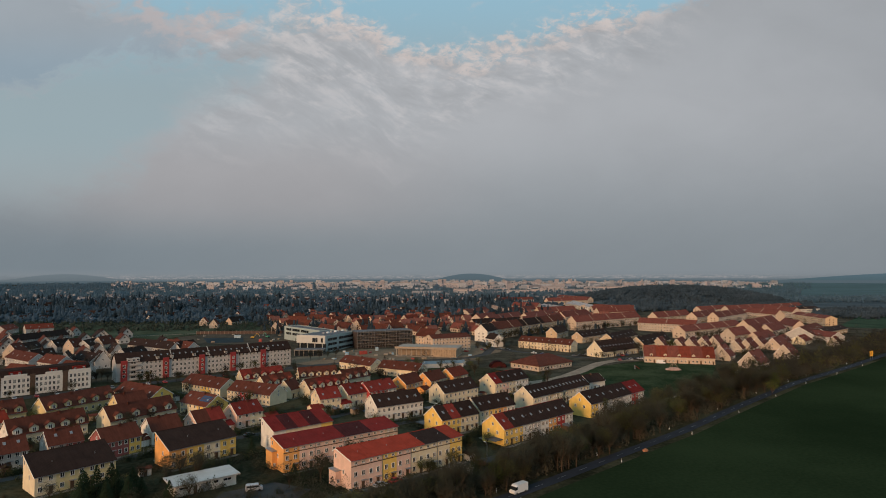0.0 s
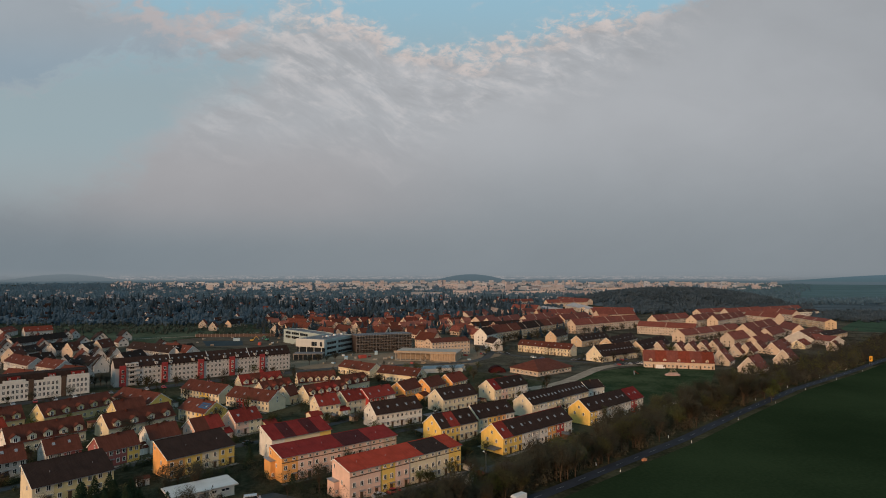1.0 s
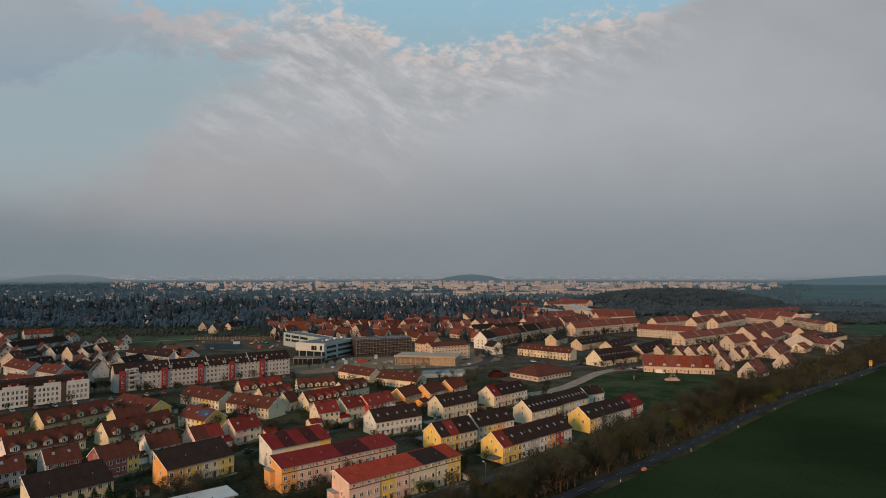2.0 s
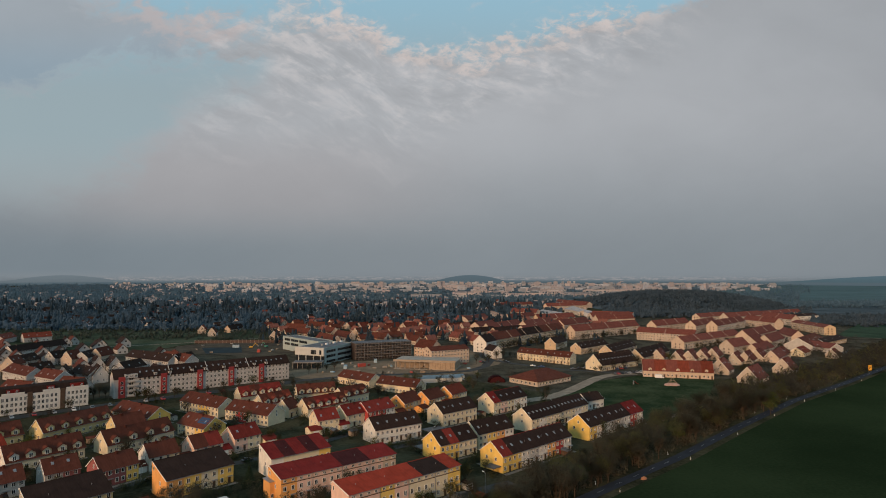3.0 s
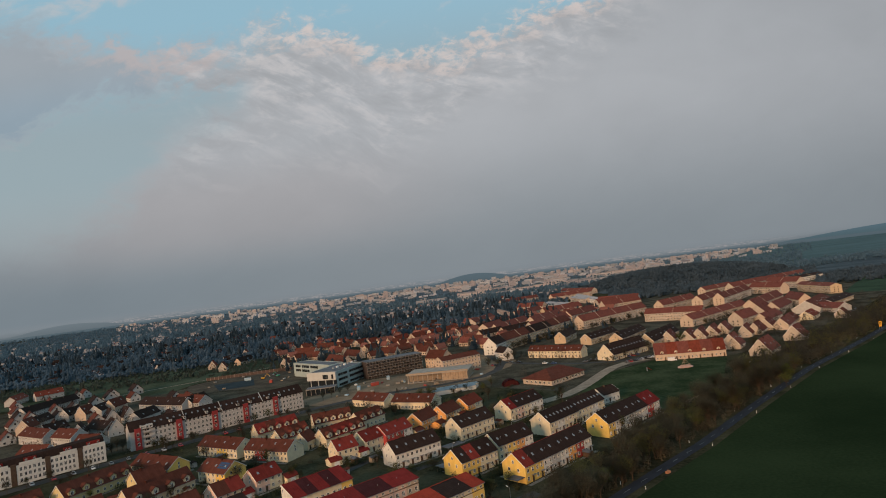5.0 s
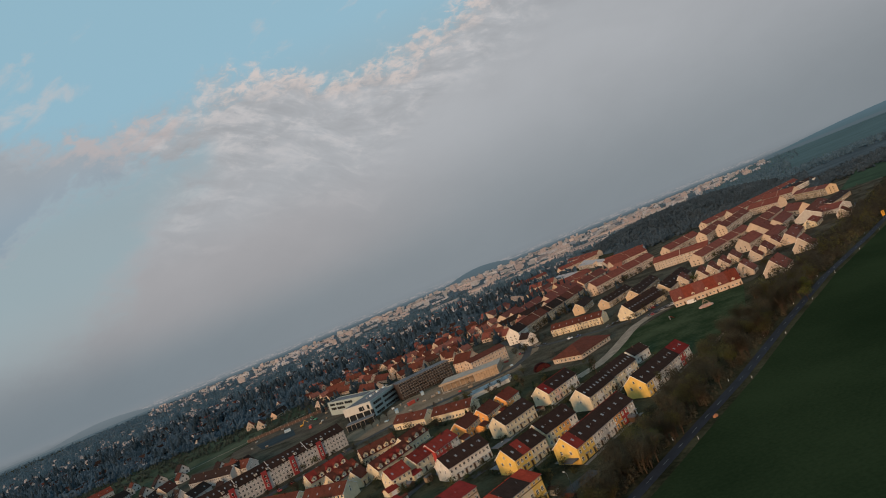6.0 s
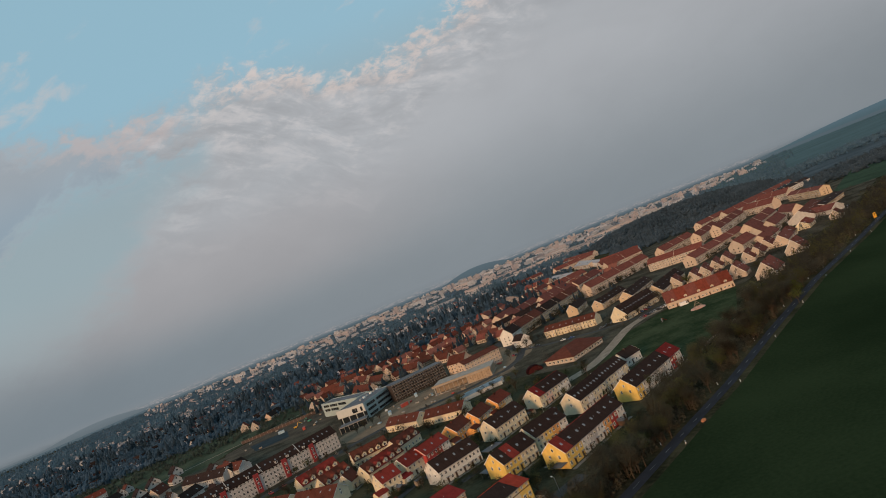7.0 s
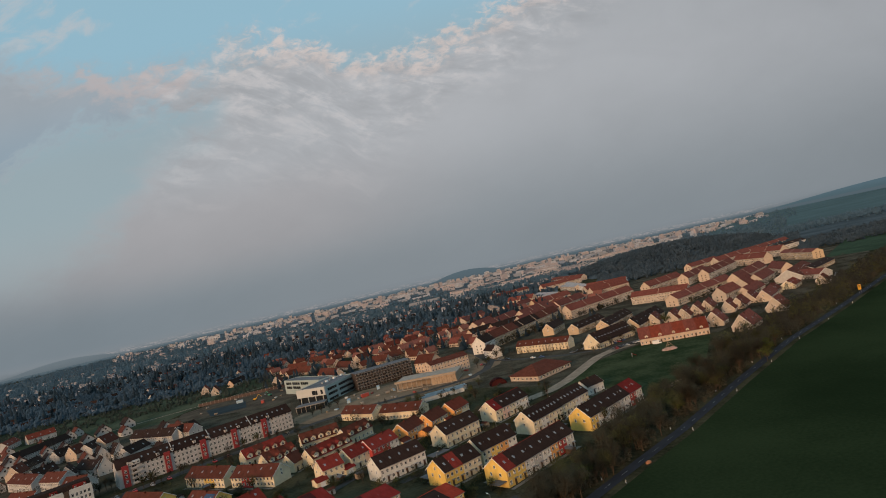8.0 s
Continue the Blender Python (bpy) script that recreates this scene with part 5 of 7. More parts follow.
crowns("city_trees", fan(-0.60, 0.62, 2150, 4500), 4200, 10, "trees between the distant apartment slabs, hazed blue", 9, HAZE_BLUE_WOOD, lumps=4)
crowns("meadow_edge_scrub", fan(-0.85, -0.24, 640, 770), 1100, 4.2, "greenish bushes on the meadow before the villas", 7, MEADOW_SCRUB, pointed=0.05)
# meadow green with some haze mixed into the colour
sheet("meadow", [(-560, 600), (-420, 570), (-270, 560), (-262, 600), (-225, 655), (-150, 640), (-130, 690), (-190, 770), (-600, 790)], 0.065, material("hazed_spring_meadow", (0.044, 0.058, 0.036), 0.95, 0.3, 0.02, 0.3, 0.2, other=(0.066, 0.076, 0.050), spec=0.0), "dull green meadow before the suburb", "meadow")
sheet("hedgerow_floor", [(610, 860), (900, 1010), (1250, 1090), (2300, 1500), (1500, 1520), (700, 1500), (760, 1300), (560, 1010)], 0.055, HAZED_FLOOR, "dark leaf litter below the far hedgerows, hazed blue-grey", "woodland floor")
track = ribbon(bmesh.new(), [(-330, 585), (-262, 622), (-200, 668), (-140, 690)], 3.0, 0.075)
tagged(new("footpath", mesh_of("footpath", track, SAND)), "pale path across the meadow", "path", kind="structure")
sheet("wood_floor", [(-620, 700), (-2400, 2550), (700, 2600), (70, 1000), (-250, 640)], 0.06, HAZED_FLOOR, "dark leaf litter under the suburban trees, hazed blue-grey", "woodland floor")
# far field and city ground: haze is put into both base colours
sheet("far_field", [(700, 1500), (2000, 1500), (4300, 2300), (3300, 3500), (2000, 4300)], 0.06, material("hazed_far_crop", (0.090, 0.132, 0.138), 0.95, 0.15, 0.004, 0.05, 0, spec=0.0), "far field beyond the hedgerow, hazed pale bluish-green", "field")
sheet("city_ground", [(-2200, 2400), (2000, 2400), (2000, 4280), (0, 4720), (-2600, 3950)], 0.055, material("hazed_city_ground", (0.105, 0.125, 0.14), 0.95, 0.3, 0.004, 0.03, 0, spec=0.0), "built-up ground of the distant city, hazed grey", "city ground")
sheet("side_field", [(455, 690), (520, 640), (700, 770), (1200, 1060), (900, 1000), (600, 860)], 0.06, material("muted_meadow", (0.046, 0.070, 0.046), 0.95, 0.25, 0.02, 0.3, 0, spec=0.0), "green meadow behind the last houses", "field")

# the low wooded hill
bm = bmesh.new()
grid = [[bm.verts.new((x, y, hill_height(x, y) - 0.3)) for x in range(290, 770, 30)] for y in range(1100, 1610, 30)]
for r0, r1 in zip(grid, grid[1:]):
    for i in range(len(r0) - 1):
        bm.faces.new((r0[i], r0[i + 1], r1[i + 1], r1[i]))
tagged(new("wooded_hill", mesh_of("wooded_hill", bm, HAZED_FLOOR, True)), "low grassy hill under a dark wood", "hill", kind="structure")


def slab_block_mesh(length, w, storeys):
    bm = bmesh.new()
    h = storeys * 2.9
    box(bm, 0, 0, 0, length, w, h, 0)
    for s in range(storeys):
        for i in range(int(length / 5)):
            box(bm, i * 5 + 1.2, -0.06, s * 2.9 + 0.9, i * 5 + 3.8, 0, s * 2.9 + 2.3, 1)
    box(bm, -0.2, -0.2, h, length + 0.2, w + 0.2, h + 0.5, 2)
    return bm


# distant walls and panes: bluish, low-contrast colours with the haze mixed in
HAZED_WALLS = [material("hazed_panel_wall_%s" % n, c, 0.9, 0.12, 0.05, 0.6, 0) for n, c in (("pale", (0.34, 0.37, 0.42)), ("pink", (0.33, 0.30, 0.31)), ("grey", (0.22, 0.25, 0.29)))]
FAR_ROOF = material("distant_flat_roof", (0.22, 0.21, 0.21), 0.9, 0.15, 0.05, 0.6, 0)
HAZED_PANE = glass("hazed_window_glass", (0.19, 0.21, 0.235), 0.4)
BLOCKS = [mesh_of("apartment_slab", slab_block_mesh(ln, 12, st), [HAZED_WALLS[i % 3], HAZED_PANE, FAR_ROOF]) for i, (ln, st) in enumerate(((60, 4), (80, 5), (45, 4), (60, 6), (26, 9), (95, 4)))]
rng = random.Random(21)
for i in range(70):
    d = rng.uniform(2300, 3300) if i < 35 else rng.uniform(3100, 4200)
    u = rng.uniform(0.08, 0.46) if i < 35 else rng.uniform(-0.42, 0.1)
    ob = new("apartment_slab", rng.choice(BLOCKS))
    ob.matrix_basis = pose(u * d, d, 0, 0, 0, rng.choice((0, 8, -25, 40, 15)))
    tagged(ob, "distant hazed pale prefabricated apartment slab with flat roof", "apartment building", "distant apartment slabs")
bm = bmesh.new()
for i in range(950):
    d = 2300 + 2350 * rng.random() ** 0.7
    u = rng.uniform(-0.56, 0.56)
    x0, ln, hh = u * d, rng.uniform(8, 38), rng.choice((6, 7, 8, 9, 10, 11, 12, 14, 22))
    box(bm, x0, d, 0, x0 + ln, d + 14, hh, rng.randrange(3))
    for s in range(int(hh / 4)):
        box(bm, x0 + 1, d - 0.3, s * 4 + 1.5, x0 + ln - 1, d, s * 4 + 2.9, 3)
me = mesh_of("distant_city", bm, HAZED_WALLS + [HAZED_PANE])
tagged(new("distant_city", me), "hazed pale apartment slabs of the distant city", "city", kind="stuff")
office = new("office_block", BLOCKS[5])
office.matrix_basis = pose(-95, 1790, 0, 0, 0, 4)
tagged(office, "long white office block among dark trees", "office building")
for px, d in ((-30, 3500), (-5, 3520), (520, 3300), (640, 3400), (760, 3600), (1150, 3000)):
    tower = new("apartment_tower", BLOCKS[4])
    tower.matrix_basis = pose(px, d, 0, 0, 0, 10) @ Matrix.Diagonal((0.8, 1, 1.25, 1))
    tagged(tower, "hazy pale apartment tower of the distant city", "apartment tower", "distant towers")
for i in range(46):
    d = rng.uniform(1400, 2100)
    u = rng.uniform(0.02, 0.36)
    ob = new("apartment_slab", rng.choice(BLOCKS[:3]))
    ob.matrix_basis = pose(u * d, d + 300, 0, 0, 0, rng.choice((0, 10, -20, 35)))
    tagged(ob, "hazed pale apartment slab among dark trees", "apartment building", "distant apartment slabs")

# villas of the suburb
rng = random.Random(31)


def villa_mesh(wall, roof):
    bm = bmesh.new()
    extrude_profile(bm, [(0, 0), (9, 0), (9, 4.5), (4.5, 9.0), (0, 4.5)], 0, 11, 0)
    for s in (0, 1):
        a = (-0.5, 4.1) if s == 0 else (9.5, 4.1)
        f = [a, (4.5, 9.1), (4.5, 9.4), (a[0], a[1] + 0.3)]
        extrude_profile(bm, f if s == 0 else list(reversed(f)), -0.4, 11.4, 1)
    for y0, z0 in ((2, 1), (5.5, 1), (3.8, 5.2)):
        box(bm, -0.06, y0, z0, 0, y0 + 1.4, z0 + 1.4, 2)
    for x0 in (1.5, 4.8, 8):
        box(bm, x0, -0.06, 1, x0 + 1.4, 0, 2.4, 2)
    bmesh.ops.recalc_face_normals(bm, faces=bm.faces)
    return mesh_of("villa", bm, [HAZED_WALLS[0] if wall == "W" else WALLS[wall][0], ROOFS[roof][0], PANE])


VILLAS = [(villa_mesh(a, b), "%s gabled villa with %s roof among garden trees" % (WALLS[a][1], ROOFS[b][1])) for a, b in (("W", "D"), ("Z", "D"), ("Z", "B"), ("Z", "D"), ("W", "D"), ("W", "Q"), ("Z", "D"))]
for i in range(230):
    d = 770 + 900 * rng.random() ** 1.3
    u = rng.uniform(-0.82, 0.12)
    if u > -0.3 and d < 800:
        continue
    me, text = rng.choice(VILLAS)
    ob = new("villa", me)
    ob.matrix_basis = pose(u * d, d, 0, 0, 0, rng.choice((0, 40, 50, 75, 90, 130)) + rng.uniform(-8, 8)) @ Matrix.Diagonal((0.86, 0.86, 0.95, 1))
    tagged(ob, text, "villa", "villas of the suburb")


# roofs and walls that show between the trees farther out
bm = bmesh.new()
for i in range(340):
    d = rng.uniform(1250, 2250)
    x0, ln, wd, hh = rng.uniform(-0.9, 0.2) * d, rng.uniform(6, 11), rng.uniform(6, 9), rng.uniform(3.5, 5.5)
    m = rng.choice((0, 0, 0, 2))
    extrude_profile(bm, [(d, 0), (d + wd, 0), (d + wd, hh), (d + wd / 2, hh + 4), (d, hh)], x0, x0 + ln, m)
    extrude_profile(bm, [(d - 0.4, hh - 0.3), (d + wd / 2, hh + 4.1), (d + wd / 2, hh + 4.4), (d - 0.4, hh)], x0 - 0.4, x0 + ln + 0.4, 3)
bmesh.ops.recalc_face_normals(bm, faces=bm.faces)
tagged(new("far_suburb_houses", mesh_of("far_suburb_houses", bm, [HAZED_WALLS[0], HAZED_WALLS[1], HAZED_WALLS[2], FAR_ROOF])), "hazed pale gabled houses scattered in the far woodland", "suburb", kind="stuff")


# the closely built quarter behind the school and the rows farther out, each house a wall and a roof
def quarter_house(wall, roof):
    walls, top = bmesh.new(), bmesh.new()
    extrude_profile(walls, [(0, 0), (9, 0), (9, 4.0), (4.5, 8.6), (0, 4.0)], 0, 13, 0)
    for y0, z0 in ((1.6, 0.9), (5.8, 0.9), (3.9, 4.8)):
        for x0, x1 in ((-0.06, 0.0), (13.0, 13.06)):
            box(walls, x0, y0, z0, x1, y0 + 1.3, z0 + 1.4, 1)
    for x0 in (1.2, 4.4, 7.6, 10.8):
        box(walls, x0, -0.06, 0.9, x0 + 1.3, 0, 2.3, 1)
    for s in (0, 1):
        a = (-0.5, 3.6) if s == 0 else (9.5, 3.6)
        f = [a, (4.5, 8.72), (4.5, 9.0), (a[0], a[1] + 0.28)]
        extrude_profile(top, f if s == 0 else list(reversed(f)), -0.4, 13.4, 0)
    box(top, 5.2, 4.0, 8.2, 5.9, 4.7, 10.0)
    for bm in (walls, top):
        bmesh.ops.recalc_face_normals(bm, faces=bm.faces)
    return mesh_of("wall", walls, [WALLS[wall][0], PANE]), mesh_of("roof", top, ROOFS[roof][0]), "%s house with steep %s roof, closely built" % (WALLS[wall][1], ROOFS[roof][1])


QUARTER = [quarter_house(a, b) for a, b in (("S", "Q"), ("A", "V"), ("I", "Q"), ("S", "V"), ("A", "B"), ("I", "D"), ("Z", "B"), ("Z", "D"))]
rng = random.Random(71)
for u0, u1, d0, d1, count, pool in ((-0.30, 0.10, 600, 900, 66, (0, 1, 2, 2, 4, 4, 0)), (-0.78, -0.44, 400, 610, 24, (6, 7, 7, 6)), (0.10, 0.26, 700, 960, 26, (0, 1, 2))):
    made = 0
    for _ in range(4000):
        d = rng.uniform(d0, d1)
        x, y = rng.uniform(u0, u1) * d, d
        if made >= count or not clear_of_houses(x, y, 8.5) or (-275 < x < -105 and 515 < y < 660) or (-10 < x < 62 and y < 600):
            continue
        made += 1
        ang = rng.choice((40, 38, 44, -50, -48, -46) if u0 > -0.5 else (-50, -48, -46, -44))
        wall_me, roof_me, text = QUARTER[rng.choice(pool)]
        sc = rng.uniform(0.9, 1.1)
        h = thing("house", pose(x, y, 0, 0, 0, ang) @ Matrix.Diagonal((sc, sc, sc, 1)), text, "house", "houses of the quarter")
        part("wall", wall_me, None, h)
        part("roof", roof_me, None, h)
        a = radians(ang)
        FOOTPRINTS.append((x, y, a, 13, 9))


def in_quarter(rng):
    while True:
        d = rng.uniform(590, 930)
        x = rng.uniform(-0.31, 0.27) * d
        if clear_of_houses(x, d, 1.2):
            return x, d, 0.0


wood("quarter_trees", in_quarter, 420, 7.5, "bare garden trees between the closely built houses", 72, ESTATE_TWIGS, 200, 0.13)
crowns("quarter_conifers", in_quarter, 170, 9.5, "dark conifers between the closely built houses", 73, CONIFER_WOOD, pointed=1.0)

# ---- far horizon ----


def backdrop(name, top, radius, haze_low, haze_high, label, fade=None, town=None):
    """A self-lit strip of far land with haze in its colours; top gives its height by bearing."""
    bm = bmesh.new()
    lo, hi = [], []
    for i in range(241):
        a = radians(-62 + 124 * i / 240)
        x, y = math.sin(a) * radius, math.cos(a) * radius
        lo.append(bm.verts.new((x, y, -2)))
        hi.append(bm.verts.new((x, y, top(math.degrees(a)))))
    for i in range(240):
        bm.faces.new((lo[i], lo[i + 1], hi[i + 1], hi[i]))
    m = bpy.data.materials.new(name)
    m.use_nodes = True
    k = Nodes(m.node_tree)
    pos = k.add("ShaderNodeTexCoord").outputs["Object"]
    sep = k.add("ShaderNodeSeparateXYZ")
    k.put(pos, sep.inputs[0])
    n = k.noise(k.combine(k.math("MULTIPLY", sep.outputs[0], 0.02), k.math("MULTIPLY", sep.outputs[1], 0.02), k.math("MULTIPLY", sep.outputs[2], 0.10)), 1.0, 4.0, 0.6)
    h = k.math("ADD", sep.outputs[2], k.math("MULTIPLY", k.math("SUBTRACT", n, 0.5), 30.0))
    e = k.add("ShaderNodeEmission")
    # haze put into the emission, paler with height towards the sky colour
    col = k.mix(k.smooth(h, 0.0, 75.0), haze_low, haze_high)
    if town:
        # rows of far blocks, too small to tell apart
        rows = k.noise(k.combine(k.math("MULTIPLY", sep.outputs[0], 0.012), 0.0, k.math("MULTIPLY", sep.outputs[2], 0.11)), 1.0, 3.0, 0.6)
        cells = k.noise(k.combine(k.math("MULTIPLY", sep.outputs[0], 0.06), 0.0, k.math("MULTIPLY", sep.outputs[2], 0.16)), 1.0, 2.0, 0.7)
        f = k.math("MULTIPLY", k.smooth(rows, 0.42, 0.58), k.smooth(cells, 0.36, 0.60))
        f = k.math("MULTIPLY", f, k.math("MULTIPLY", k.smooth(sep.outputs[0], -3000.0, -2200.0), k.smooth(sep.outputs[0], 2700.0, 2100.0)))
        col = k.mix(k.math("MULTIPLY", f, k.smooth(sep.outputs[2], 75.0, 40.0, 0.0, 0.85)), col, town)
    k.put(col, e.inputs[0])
    out = e.outputs[0]
    if fade:
        mixed = k.add("ShaderNodeMixShader")
        k.put(k.smooth(sep.outputs[2], *fade), mixed.inputs[0])
        k.put(out, mixed.inputs[1])
        k.put(k.add("ShaderNodeBsdfTransparent").outputs[0], mixed.inputs[2])
        out = mixed.outputs[0]
    k.put(out, k.add("ShaderNodeOutputMaterial").inputs[0])
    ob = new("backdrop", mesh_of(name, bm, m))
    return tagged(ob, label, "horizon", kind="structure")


def bump(d, centre, width, height):
    t = (d - centre) / width
    return height * max(0.0, 1 - t * t) ** 1.3


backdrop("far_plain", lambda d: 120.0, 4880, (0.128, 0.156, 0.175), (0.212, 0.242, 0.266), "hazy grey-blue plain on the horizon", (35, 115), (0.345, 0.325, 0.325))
backdrop("hazed_hill", lambda d: 30 + bump(d, -32.5, 4.0, 38), 4760, (0.120, 0.150, 0.170), (0.150, 0.185, 0.208), "faint hill on the horizon, hazed pale blue")
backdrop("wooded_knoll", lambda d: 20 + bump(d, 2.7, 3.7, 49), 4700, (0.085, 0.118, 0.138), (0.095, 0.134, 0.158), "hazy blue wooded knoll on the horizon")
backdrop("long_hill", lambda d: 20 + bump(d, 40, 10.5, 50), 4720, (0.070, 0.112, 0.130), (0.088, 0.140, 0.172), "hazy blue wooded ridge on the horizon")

# ---- grey apartment block with red stair bays ----
ROOF_RED = material("red_stair_render", (0.26, 0.030, 0.030), 0.8, 0.12, 0.5, 5, 0.1)
PALE_GREY = material("pale_grey_render", (0.41, 0.39, 0.365), 0.85, 0.12, 0.4, 4, 0.1)


def grid_windows(top, x0, x1, storeys, first, pitch_x, w, h, skip=(), y=0.0):
    n = max(1, int((x1 - x0) / pitch_x))
    for i in range(n):
        px = x0 + (i + 0.5) * (x1 - x0) / n
        if any(a <= px <= b for a, b in skip):
            continue
        for s in range(storeys):
            add_window(top, pose(px, y, first + s * 2.75), w, h)


def grey_block():
    length, w, h, rise = 106.0, 12.0, 11.0, 4.6
    FOOTPRINTS.append((-187.3, 341.5, radians(38.6), length, w))
    top = thing("apartment_block", pose(-187.3, 341.5, 0, 0, 0, 38.6), "long grey apartment block with red stair bays, dark roof", "apartment block")
    part("wall", extrude_profile(bmesh.new(), [(0, -0.3), (w, -0.3), (w, h), (w / 2, h + rise), (0, h)], 0, length), PALE_GREY, top)
    cuts = [0, 30, 52, 78, length]
    for a, b in zip(cuts, cuts[1:]):
        part("roof", extrude_profile(bmesh.new(), [(-0.5, h - 0.4), (w / 2, h + rise), (w + 0.5, h - 0.4), (w + 0.5, h - 0.15), (w / 2, h + rise + 0.25), (-0.5, h - 0.15)], a - (0.3 if a == 0 else 0), b + (0.3 if b == length else 0)), ROOFS["D"][0], top, "dark brown tiled roof")
        if a:
            part("party_wall", extrude_profile(bmesh.new(), [(-0.55, h - 0.3), (w / 2, h + rise + 0.1), (w + 0.5, h - 0.3), (w + 0.5, h + 0.1), (w / 2, h + rise + 0.55), (-0.55, h + 0.1)], a - 0.18, a + 0.18), PALE_GREY, top)
    bays = (4.0, 26.5, 47.4, 66.7, 86.5)
    for x in bays:
        bay = part("stair_bay", boxed(x - 1.7, -0.7, 0, x + 1.7, -0.005, h + 0.9), ROOF_RED, top, "red rendered stair bay")
        for s in range(3):
            add_window(bay, pose(x, -0.7, 2.2 + s * 2.75), 1.3, 1.7)
        for dx in (-4.5, 3.5):
            if 2 < x + dx < length - 2:
                d = part("dormer", boxed(x + dx - 0.9, 0.3, h - 0.2, x + dx + 0.9, 4, h + 1.9), PALE_GREY, top)
                part("dormer_roof", boxed(x + dx - 1.05, 0.1, h + 1.905, x + dx + 1.05, 4.2, h + 2.1), ROOFS["D"][0], d)
                add_window(d, pose(x + dx, 0.3, h + 0.4), 1.1, 1.2)
    grid_windows(top, 0.6, length - 0.6, 4, 0.9, 2.35, 1.2, 1.6, [(x - 2.3, x + 2.3) for x in bays] + [(6.3, 11.5)])
    # corner bay with stacked balconies
    for s in range(4):
        b = part("balcony", boxed(6.6, -1.5, 0.6 + s * 2.75, 11.2, -0.005, 0.8 + s * 2.75), CONCRETE, top)
        part("balcony_rail", boxed(6.6, -1.5, 0.81 + s * 2.75, 11.2, -1.42, 1.75 + s * 2.75), PALE_GREY, b)
        add_window(top, pose(8.9, 0, 0.95 + s * 2.75), 2.4, 1.9)
    part("attic_bay", boxed(5.6, -0.4, h - 0.1, 12.2, 4, h + 2.0), PALE_GREY, top)
    for px in (6.6, 8.9, 11.2):
        add_window(top, pose(px, -0.4, h + 0.4), 1.3, 1.2)
    for s in range(4):
        b = part("balcony", boxed(length + 0.005, 3, 0.6 + s * 2.75, length + 1.6, 9, 0.8 + s * 2.75), CONCRETE, top)
        part("balcony_rail", boxed(length + 1.5, 3, 0.81 + s * 2.75, length + 1.6, 9, 1.75 + s * 2.75), PALE_GREY, b)
    sf, sp = skylight_mesh()
    for i in range(26):
        px = 14 + i * 3.5
        s = part("skylight", sf, None, top, at=pose(px, 3.0, h + 3.0 * rise / (w / 2) + 0.25, 37.5, 0, 0))
        part("pane", sp, None, s)


grey_block()


def white_block():
    length, w, h = 57.0, 12.0, 10.3
    FOOTPRINTS.append((-234, 287.2, radians(44), length, w))
    top = thing("apartment_block", pose(-234, 287.2, 0, 0, 0, 44), "white flat-fronted apartment block with dark mansard roof", "apartment block")
    part("wall", boxed(0, 0, -0.3, length, w, h - 0.6), WALLS["W"][0], top)
    part("mansard_roof", extrude_profile(bmesh.new(), [(0.1, h - 0.6), (w - 0.1, h - 0.6), (w - 2.5, h + 2.6), (w / 2, h + 3.4), (2.6, h + 2.6)], 0.2, length - 0.2), ROOFS["D"][0], top, "dark brown tiled mansard roof")
    for a, b in ((2, 14), (18.5, 28), (36, 43.5), (46.5, 56.8)):
        part("parapet", boxed(a, -0.25, h - 0.6, b, 0.25, h + 0.5), WALLS["W"][0], top)
        part("roof_box", boxed(a + 2, 0.9, h - 0.4, b - 2, 5, h + 2.0), ROOFS["C"][0], top, "dark red roof extension")
        for px in (a + 3, b - 3):
            add_window(top, pose(px, 0.9, h), 0.9, 1.4)
    for x in (16, 30.5, 45):
        part("stair_strip", boxed(x - 1.2, -0.12, 0, x + 1.2, -0.005, h + 0.2), DARK_WOOD, top, "dark brown stair strip")
    grid_windows(top, 0.8, length - 0.8, 3, 1.2, 1.9, 1.1, 1.8, [(14.5, 17.5), (29, 32), (43.6, 46.4)])


white_block()

# ---- school and building site ----
SCHOOL_WALL = material("pale_green_panel", (0.30, 0.36, 0.35), 0.7, 0.08, 0.3, 3, 0.05)
SCHOOL_WHITE = material("white_panel", (0.44, 0.45, 0.43), 0.7, 0.06, 0.3, 3, 0.05)
BITUMEN = material("bitumen_roof", (0.10, 0.105, 0.115), 0.9, 0.25, 0.1, 2, 0.1)


def flat_wing(top, m, length, depth, z0, z1, mat, bands, label=""):
    """A flat-roofed wing with long window bands: each band is (x0, x1, sill, head)."""
    wing = part("wing", boxed(0, 0, z0, length, depth, z1), mat, top, label, at=m)
    part("roof_deck", boxed(0.4, 0.4, z1 + 0.004, length - 0.4, depth - 0.4, z1 + 0.12), BITUMEN, wing)
    for i, (x0, y0, x1, y1) in enumerate(((0, 0, length, 0.35), (0, depth - 0.35, length, depth), (0, 0.35, 0.35, depth - 0.35), (length - 0.35, 0.35, length, depth - 0.35))):
        part("parapet", boxed(x0, y0, z1 + 0.003, x1, y1, z1 + 0.5), mat, wing)
    for x0, x1, a, b in bands:
        part("window_band", boxed(x0, -0.06, a, x1, -0.01, b), PANE, wing)
        n = max(1, int((x1 - x0) / 1.6))
        for i in range(n + 1):
            px = x0 + (x1 - x0) * i / n
            if i % 2 == 0:
                part("mullion", boxed(px - 0.06, -0.12, a, px + 0.06, -0.062, b), mat, wing)
    return wing


